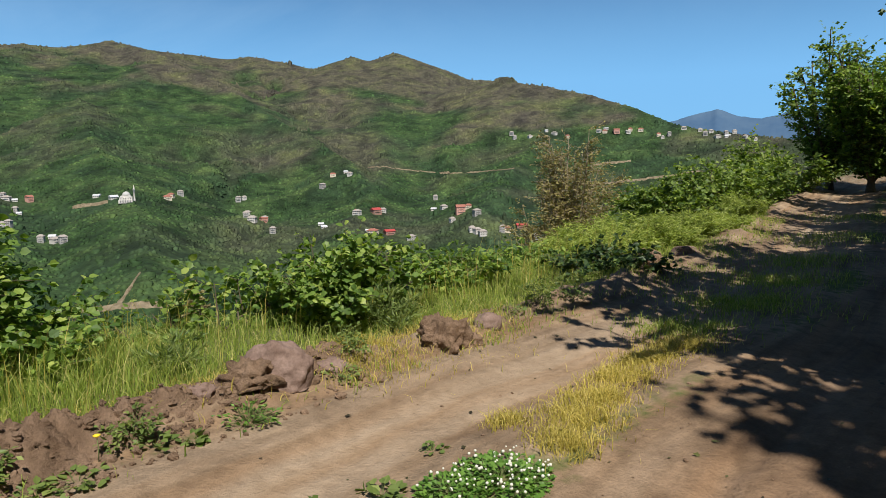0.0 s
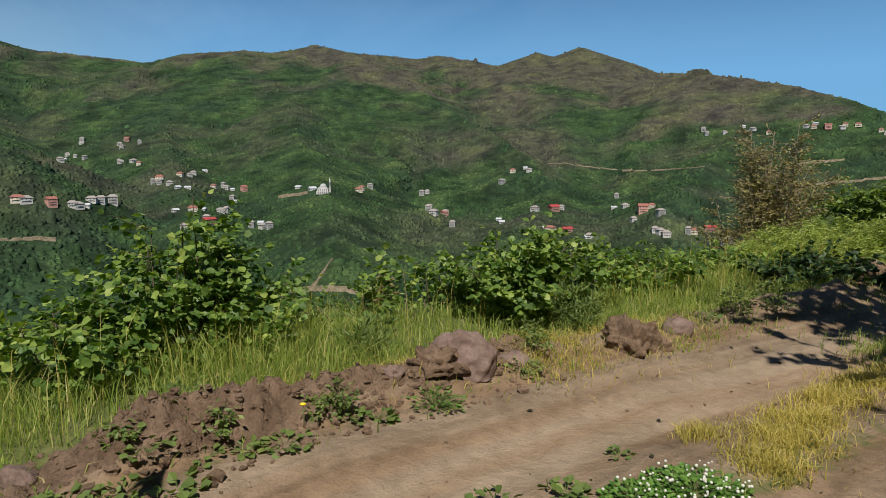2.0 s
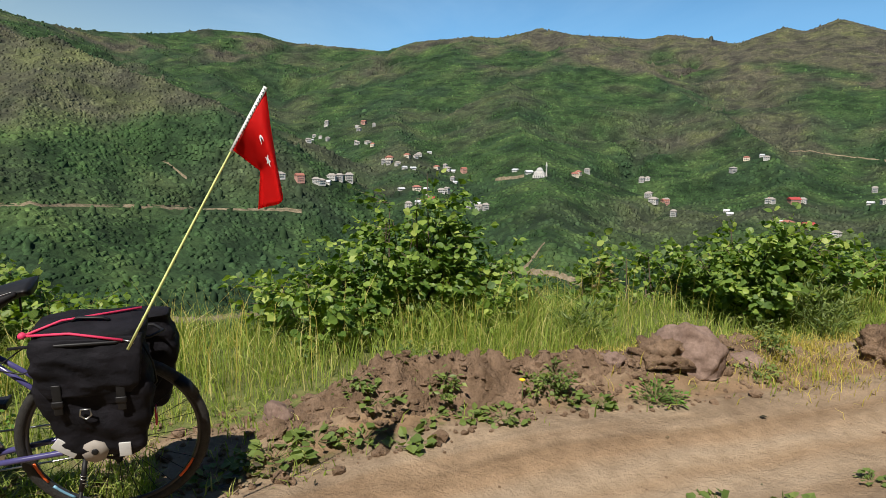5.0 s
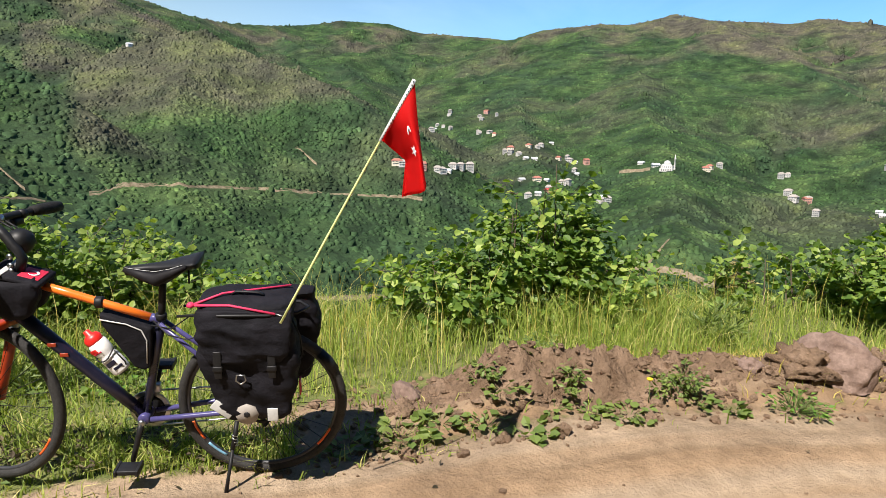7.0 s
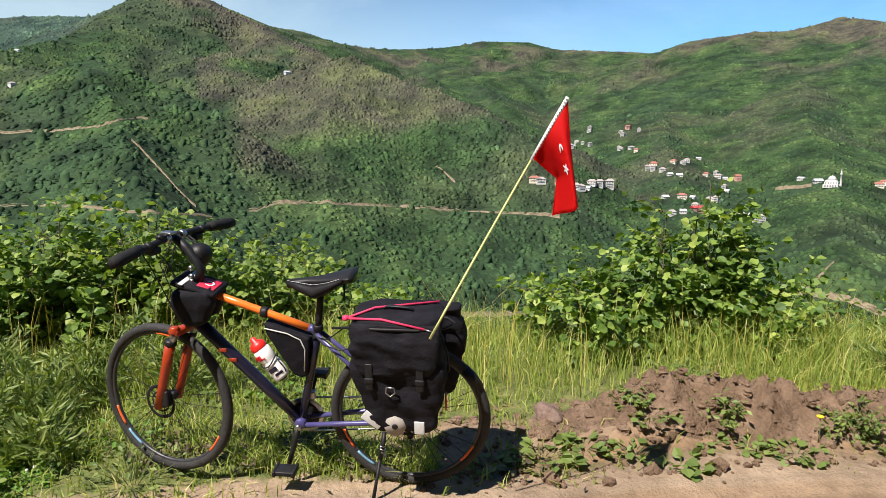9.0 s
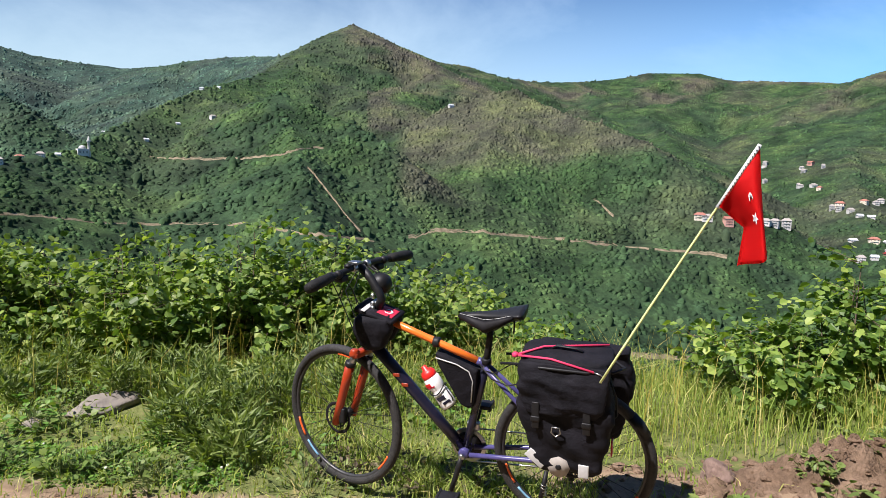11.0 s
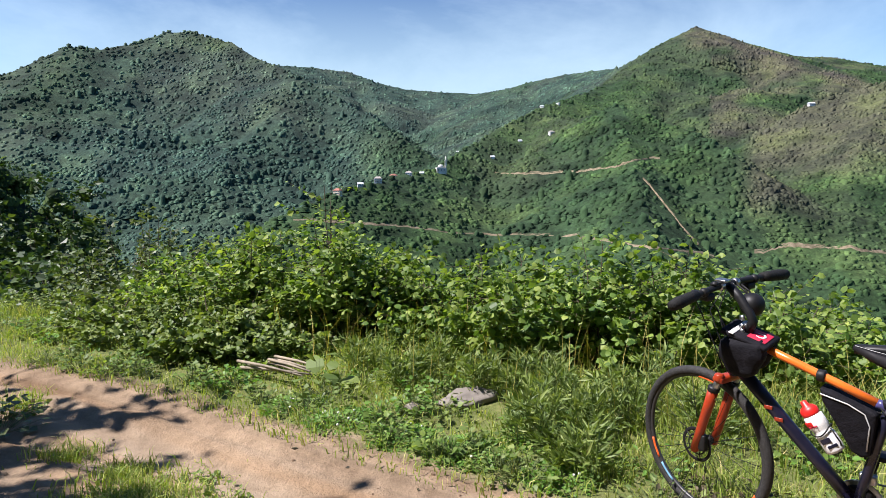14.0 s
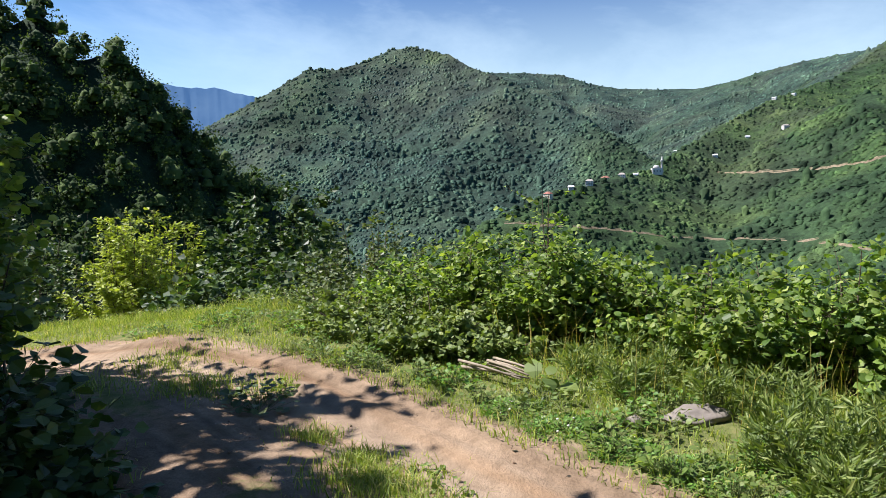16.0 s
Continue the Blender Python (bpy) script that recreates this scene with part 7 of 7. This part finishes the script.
part("chain", tube([(0.0, -0.05, 0.40), (0.48, -0.05, 0.375)], 0.004, 5), STEEL, bicycle)
part("chain_run", tube([(0.0, -0.05, 0.25), (0.25, -0.05, 0.225), (0.48, -0.05, 0.205)], 0.004, 5), STEEL, bicycle)
part("derailleur", tube([(0.01, -0.06, 0.31), (0.03, -0.06, 0.25), (0.01, -0.058, 0.19)], [0.014, 0.012, 0.014], 8), BLACK, bicycle)
part("front_derailleur", box((0.06, 0.03, 0.04), (0.45, -0.035, 0.40), 0.008), STEEL, bicycle)
# kickstand with a spring
ks = part("kickstand", tube([(0.10, 0.065, 0.295), (0.105, 0.085, 0.25), (0.115, 0.11, 0.19)], [0.009, 0.010, 0.010], 8), BLACK, bicycle)
part("kickstand_foot", tube([(0.115, 0.11, 0.19), (0.128, 0.15, 0.10), (0.138, 0.178, 0.032)], [0.0075, 0.007, 0.0085], 8), BLACK, ks)
part("spring", tube([(0.105 + 0.012 * math.cos(k), 0.092 + 0.006 * k / 24 + 0.012 * math.sin(k), 0.25 - 0.0022 * k) for k in range(25)], 0.002, 5), STEEL, ks)
# rack under the bags
rack = part("luggage_rack", tube([(0.30, 0.05, 0.76), (0.10, 0.055, 0.775), (-0.16, 0.055, 0.775), (-0.20, 0, 0.775), (-0.16, -0.055, 0.775), (0.10, -0.055, 0.775), (0.30, -0.05, 0.76)], 0.006, 8), BLACK, bicycle)
for s in (1, -1):
    for xx in (0.02, -0.12):
        part("rack_stay", tube([(0.0, 0.066 * s, 0.37), (xx, 0.066 * s, 0.60), (xx, 0.055 * s, 0.775)], 0.005, 6), BLACK, rack)
part("brake_hose", tube([(0.41, 0.022, 0.71), (0.33, 0.035, 0.70), (0.25, 0.04, 0.76), (0.17, 0.05, 0.72)], 0.003, 5), BLACK, bicycle)
part("brake_hose", tube([(0.40, 0.024, 0.73), (0.34, 0.05, 0.68), (0.27, 0.05, 0.66), (0.19, 0.06, 0.69)], 0.003, 5), BLACK, bicycle)


# ---------------------------------------------------------------- bags and what hangs on the bicycle
def soft_bag(rows, seed, fold=0.008, n=28, power=4.0):
    """A soft bag lofted from rows of (z, x centre, y centre, half length, half width), with folds."""
    bm = bmesh.new()
    rings = []
    off = Vector((seed * 2.3, seed, seed * 0.7))
    for z, cx, cy, hx, hy in rows:
        ring = []
        for k in range(n):
            a = k * math.tau / n
            c, s = math.cos(a), math.sin(a)
            m = (abs(c) ** power + abs(s) ** power) ** (-1 / power)
            p = Vector((cx + hx * c * m, cy + hy * s * m, z))
            f = noise.fractal(Vector((p.x * 7 + p.z * 5, p.y * 5, p.z * 12 - p.x * 5)) + off, 0.8, 2.0, 4)
            f -= 1.3 * abs(noise.noise(Vector((p.x * 6 - p.z * 7, p.y * 4, p.z * 11)) + off * 2))
            p += Vector((c, s, 0)) * fold * f + Vector((0, 0, fold * 0.6 * noise.noise(p * 9 + off)))
            ring.append(bm.verts.new(p))
        rings.append(ring)
    for a, b in zip(rings, rings[1:]):
        for k in range(n):
            bm.faces.new((a[k], a[(k + 1) % n], b[(k + 1) % n], b[k]))
    bm.faces.new(rings[0][::-1])
    bm.faces.new(rings[-1])
    return bm


def rows_between(keys, n):
    keys = np.array(keys, float)
    t = np.linspace(0, len(keys) - 1, n)
    return [tuple(float(np.interp(q, np.arange(len(keys)), keys[:, k])) for k in range(5)) for q in t]


panniers = thing("pannier_bags", "black nylon pannier bags hung over the rear wheel", "bag", BIKE)
LEFT_BAG = [(0.385, 0.0, 0.155, 0.06, 0.02), (0.392, -0.005, 0.155, 0.115, 0.058), (0.42, -0.005, 0.155, 0.138, 0.072), (0.52, 0.0, 0.158, 0.162, 0.078), (0.66, 0.005, 0.16, 0.19, 0.082), (0.78, 0.01, 0.16, 0.178, 0.078), (0.84, 0.012, 0.155, 0.172, 0.07), (0.86, 0.012, 0.14, 0.165, 0.06)]
part("side_bag", soft_bag(rows_between(LEFT_BAG, 60), 3, 0.012, 64, 6.0), FABRIC, panniers)
RIGHT_BAG = [(0.385 + (z - 0.385) * 0.86, cx - 0.03, -cy, hx + 0.02, hy) for z, cx, cy, hx, hy in LEFT_BAG]
part("side_bag", soft_bag(rows_between(RIGHT_BAG, 40), 5, 0.012, 48, 6.0), FABRIC, panniers)
part("lid", soft_bag(rows_between([(0.80, 0.012, 0.115, 0.165, 0.10), (0.855, 0.012, 0.112, 0.176, 0.118), (0.872, 0.012, 0.11, 0.172, 0.112), (0.880, 0.012, 0.10, 0.14, 0.08), (0.882, 0.012, 0.10, 0.02, 0.03)], 14), 7, 0.006, 36), FABRIC, panniers)
flap = part("flap", soft_bag(rows_between([(0.66, 0.01, 0.235, 0.13, 0.012), (0.70, 0.01, 0.24, 0.165, 0.018), (0.80, 0.012, 0.232, 0.172, 0.02), (0.86, 0.012, 0.215, 0.17, 0.016)], 36), 9, 0.011, 64, 6.0), FABRIC, panniers)
for xx in (0.11, -0.085):
    part("strap", box((0.028, 0.006, 0.11), (xx, 0.252, 0.655), 0.003), BLACK, panniers)
    part("buckle", box((0.036, 0.010, 0.022), (xx, 0.254, 0.64), 0.004), BLACK, panniers)
part("metal_ring", tube([(0.045, 0.25, 0.612), (0.015, 0.252, 0.612), (0.012, 0.252, 0.590), (0.030, 0.253, 0.575), (0.048, 0.252, 0.590)], 0.003, 6, closed=True), STEEL, panniers, "steel D-ring")
part("handle", tube([(0.07, 0.12, 0.884), (0.05, 0.12, 0.895), (-0.03, 0.13, 0.895), (-0.05, 0.13, 0.884)], 0.009, 8, flat=0.5), BLACK, panniers)
part("hem", tube([(0.18, 0.20, 0.848), (0.10, 0.235, 0.846), (-0.08, 0.235, 0.846), (-0.155, 0.20, 0.848)], 0.006, 6), BLACK, panniers)
part("reflector_patch", box((0.085, 0.006, 0.042), (0, 0, 0), 0.002), PIPING, panniers, "silver reflective patch").matrix_basis = pose(0.112, 0.226, 0.452, 0, -38, 0)
part("reflector_patch", box((0.04, 0.006, 0.055), (-0.075, 0.225, 0.425), 0.002), PIPING, panniers, "silver reflective patch")
part("reflector_patch", box((0.03, 0.006, 0.035), (-0.115, 0.216, 0.435), 0.002), PIPING, panniers, "silver reflective patch")
part("corner_patch", lathe([(0.004, 0.0), (0.045, 0.0), (0.045, 0.006), (0.004, 0.006)], 8, "Y", (0.022, 0.222, 0.428)), plain("grey_leather_patch", (0.30, 0.27, 0.24), 0.7), panniers, "grey octagonal leather patch")
part("rivet", lathe([(0.012, 0.0), (0.012, 0.003), (0.006, 0.004)], 10, "Y", (0.022, 0.2275, 0.428)), BLACK, panniers)
part("badge", box((0.006, 0.03, 0.07), (-0.172, 0.14, 0.50), 0.002), CRIMSON, panniers, "small red badge")
part("badge", box((0.0075, 0.022, 0.02), (-0.1725, 0.14, 0.522), 0.002), PIPING, panniers)
part("side_strap", tube([(-0.15, 0.20, 0.84), (-0.185, 0.19, 0.74), (-0.19, 0.18, 0.66), (-0.15, 0.22, 0.63)], 0.004, 6), BLACK, panniers)

cord = thing("bungee_cord", "pink-red elastic cord stretched over the bags", "cord", BIKE)
part("cord", tube([(0.20, 0.20, 0.872), (0.10, 0.13, 0.890), (-0.14, 0.04, 0.886)], 0.0048, 8), PINK, cord)
part("cord", tube([(0.20, 0.20, 0.872), (0.06, 0.215, 0.878), (-0.105, 0.235, 0.852)], 0.0048, 8), PINK, cord)
part("hook", tube([(-0.105, 0.235, 0.852), (-0.13, 0.238, 0.846), (-0.14, 0.236, 0.838), (-0.125, 0.232, 0.832)], 0.003, 6), STEEL, cord, "steel hook")
part("knot", blob(0.014, 4, 0.2, 2, (1, 1, 1), 2), PINK, cord).matrix_basis = Matrix.Translation((0.20, 0.20, 0.872))

bag1 = thing("top_tube_bag", "small black bag strapped behind the handlebar", "bag", BIKE)
part("pouch", soft_bag(rows_between([(0.755, 0.885, 0.052, 0.03, 0.012), (0.775, 0.885, 0.052, 0.06, 0.03), (0.84, 0.88, 0.054, 0.09, 0.036), (0.90, 0.875, 0.05, 0.088, 0.035), (0.915, 0.875, 0.045, 0.07, 0.028)], 18), 13, 0.006), FABRIC, bag1)
part("pouch", soft_bag(rows_between([(0.755, 0.885, -0.052, 0.03, 0.012), (0.775, 0.885, -0.052, 0.06, 0.03), (0.84, 0.88, -0.054, 0.09, 0.036), (0.90, 0.875, -0.05, 0.088, 0.035), (0.915, 0.875, -0.045, 0.07, 0.028)], 18), 14, 0.006), FABRIC, bag1)
lid1 = part("lid", box((0.19, 0.15, 0.022), (0, 0, 0), 0.009), FABRIC, bag1)
lid1.matrix_basis = pose(0.868, 0, 0.918, 0, -17, 0)
em = part("emblem", box((0.075, 0.09, 0.004), (-0.04, 0.0, 0.0125), 0.0015), CRIMSON, lid1, "crimson patch with a white crescent")
part("crescent", tube([(-0.04 + 0.018 * math.cos(a), 0.018 * math.sin(a), 0.0155) for a in np.linspace(0.6, 5.7, 14)], [0.001 + 0.0045 * math.sin(math.pi * k / 13) for k in range(14)], 6, flat=0.4), WHITE, em)
part("strap", box((0.02, 0.16, 0.004), (0.05, 0, 0.012), 0.001), PIPING, lid1, "pale strap")

bag2 = thing("frame_bag", "black triangular bag strapped under the top tube", "bag", BIKE)


def wedge(points, y, bevel):
    bm = bmesh.new()
    a = [bm.verts.new((p[0], -y, p[1])) for p in points]
    b = [bm.verts.new((p[0], y, p[1])) for p in points]
    n = len(points)
    bm.faces.new(a)
    bm.faces.new(b[::-1])
    for k in range(n):
        bm.faces.new((a[k], b[k], b[(k + 1) % n], a[(k + 1) % n]))
    bmesh.ops.bevel(bm, geom=list(bm.edges), offset=bevel, segments=3, affect="EDGES", profile=0.6)
    return bm


part("pouch", wedge([(0.60, 0.765), (0.405, 0.70), (0.425, 0.53), (0.455, 0.515), (0.49, 0.53), (0.59, 0.71)], 0.034, 0.012), FABRIC, bag2)
part("piping", tube([(0.595, 0.036, 0.742), (0.50, 0.036, 0.722), (0.445, 0.036, 0.695), (0.428, 0.036, 0.65), (0.438, 0.036, 0.55)], 0.0028, 5), PIPING, bag2, "pale reflective piping")
part("strap", lathe([(0.022, -0.014), (0.0235, -0.012), (0.0235, 0.012), (0.022, 0.014)], 14, "X", (0.60, 0, 0.80)), BLACK, bag2)

bottle = thing("water_bottle", "white sports bottle with a red cap in its cage", "bottle", BIKE @ Matrix.Translation((0.548, 0.0, 0.500)) @ Matrix.Rotation(radians(34.5), 4, "Y"))
part("body", lathe([(0.002, 0.0), (0.034, 0.002), (0.037, 0.012), (0.037, 0.075), (0.033, 0.085), (0.033, 0.098), (0.037, 0.108), (0.037, 0.150), (0.030, 0.160)], 20), WHITE, bottle)
part("cap", lathe([(0.033, 0.158), (0.034, 0.162), (0.034, 0.178), (0.026, 0.19), (0.014, 0.196), (0.012, 0.214), (0.004, 0.216)], 20), RED, bottle, "red screw cap")
for k, (zz, hh, mat) in enumerate(((0.13, 0.018, RED), (0.118, 0.006, CRIMSON), (0.055, 0.02, B_NAVY), (0.03, 0.012, B_NAVY))):
    part("print", box((0.004, 0.036, hh), (-0.012, 0.0, 0), 0.001), mat, bottle).matrix_basis = Matrix.Translation((0, 0.0, zz)) @ Matrix.Rotation(radians(90 + 18 * (k - 1.5)), 4, "Z") @ Matrix.Translation((0.048, 0, 0))
cage = thing("bottle_cage", "thin black wire bottle cage on the down tube", "cage", BIKE @ Matrix.Translation((0.548, 0.0, 0.500)) @ Matrix.Rotation(radians(34.5), 4, "Y"))
part("wire", tube([(0.042 * math.cos(a), 0.042 * math.sin(a), 0.09 + 0.01 * math.cos(2 * a)) for a in np.linspace(0, math.tau, 20)[:-1]], 0.003, 6, closed=True), BLACK, cage)
part("wire", tube([(-0.04, 0.012, 0.09), (-0.041, 0.012, 0.03), (-0.02, 0.01, -0.006), (0.02, 0.0, -0.006)], 0.003, 6), BLACK, cage)

# flag on its pole
pole_foot, pole_top = Vector((-1.915, 1.345, 0.80)), Vector((-1.565, 1.63, 1.625))
flag = thing("flag", "red flag with white crescent and star on a lime pole", "flag", Matrix.Translation(pole_foot))
axis = pole_top - pole_foot
pole = part("pole", tube([axis * (k / 6) + Vector((0, 0, 0.006 * math.sin(math.pi * k / 6))) for k in range(7)], [0.0044, 0.0042, 0.004, 0.0038, 0.0036, 0.0035, 0.0034], 8), LIME, flag, "thin yellow-green pole")
part("sleeve", tube([axis * 0.755, axis * 0.88, axis * 1.0], [0.0075, 0.0075, 0.0065], 8), WHITE, flag, "white sleeve at the hoist")
lacing = bmesh.new()
for k in range(19):
    bmesh.ops.create_icosphere(lacing, subdivisions=1, radius=0.0028, matrix=Matrix.Translation(axis * (0.765 + 0.0125 * k) + Vector((0.0055, -0.0050, 0.001))))
part("lacing", lacing, BLACK, flag, "dark lacing along the sleeve")
right = Vector((0.70, 0.714, 0))
front = Vector((0.714, -0.70, 0))
PX = 0.00183


def flag_point(s, t):
    """s runs down the hoist from the top, t along the fly, which hangs down in folds."""
    c0 = [(0, 0), (6, 65), (14, 125), (24, 190)]
    c5 = [(-29, 54), (-14, 88), (2, 135), (8, 203)]
    c1 = [(-58, 108), (-33, 128), (-11, 145), (-16, 215)]

    def along(c):
        q = t * 3
        k = min(int(q), 2)
        f = q - k
        return Vector((c[k][0] + (c[k + 1][0] - c[k][0]) * f, c[k][1] + (c[k + 1][1] - c[k][1]) * f))
    a, b, d = along(c0), along(c5), along(c1)
    p = a * (1 - s) * (1 - 2 * s) + b * 4 * s * (1 - s) + d * s * (2 * s - 1)
    depth = 0.055 * math.sin(s * math.pi * 1.6) * t ** 0.7 - 0.02 * s * t
    return axis + right * (p.x * PX) + Vector((0, 0, -p.y * PX)) + front * depth


def flag_mesh():
    bm = bmesh.new()
    ns, nt = 22, 26
    g = [[bm.verts.new(flag_point(i / (ns - 1), j / (nt - 1)) - front * 0.001) for j in range(nt)] for i in range(ns)]
    for i in range(ns - 1):
        for j in range(nt - 1):
            bm.faces.new((g[i][j], g[i + 1][j], g[i + 1][j + 1], g[i][j + 1]))
    bmesh.ops.solidify(bm, geom=list(bm.faces), thickness=0.001)
    return bm


cloth = part("cloth", flag_mesh(), FLAG, flag, "creased red cloth")


def on_cloth(name, pts, label):
    """A white figure laid on the cloth: pts are (s, t) round its outline."""
    bm = bmesh.new()
    mid = (sum(p[0] for p in pts) / len(pts), sum(p[1] for p in pts) / len(pts))
    c = bm.verts.new(flag_point(*mid) + front * 0.004)
    ring = [bm.verts.new(flag_point(*p) + front * 0.004) for p in pts]
    for k in range(len(ring)):
        bm.faces.new((c, ring[k], ring[(k + 1) % len(ring)]))
    bmesh.ops.solidify(bm, geom=list(bm.faces), thickness=0.0008)
    part(name, bm, WHITE, flag, label)


on_cloth("star", [(0.50 + (0.10 if k % 2 == 0 else 0.042) * math.cos(k * math.pi / 5 + 0.3), 0.60 + (0.075 if k % 2 == 0 else 0.032) * math.sin(k * math.pi / 5 + 0.3)) for k in range(10)], "white star")
on_cloth("crescent", [(0.46 + 0.055 * math.sin(a), 0.40 - 0.10 * math.cos(a)) for a in np.linspace(-1.3, 1.3, 9)] + [(0.46 + 0.045 * math.sin(a), 0.425 - 0.08 * math.cos(a)) for a in np.linspace(1.3, -1.3, 9)], "white crescent")
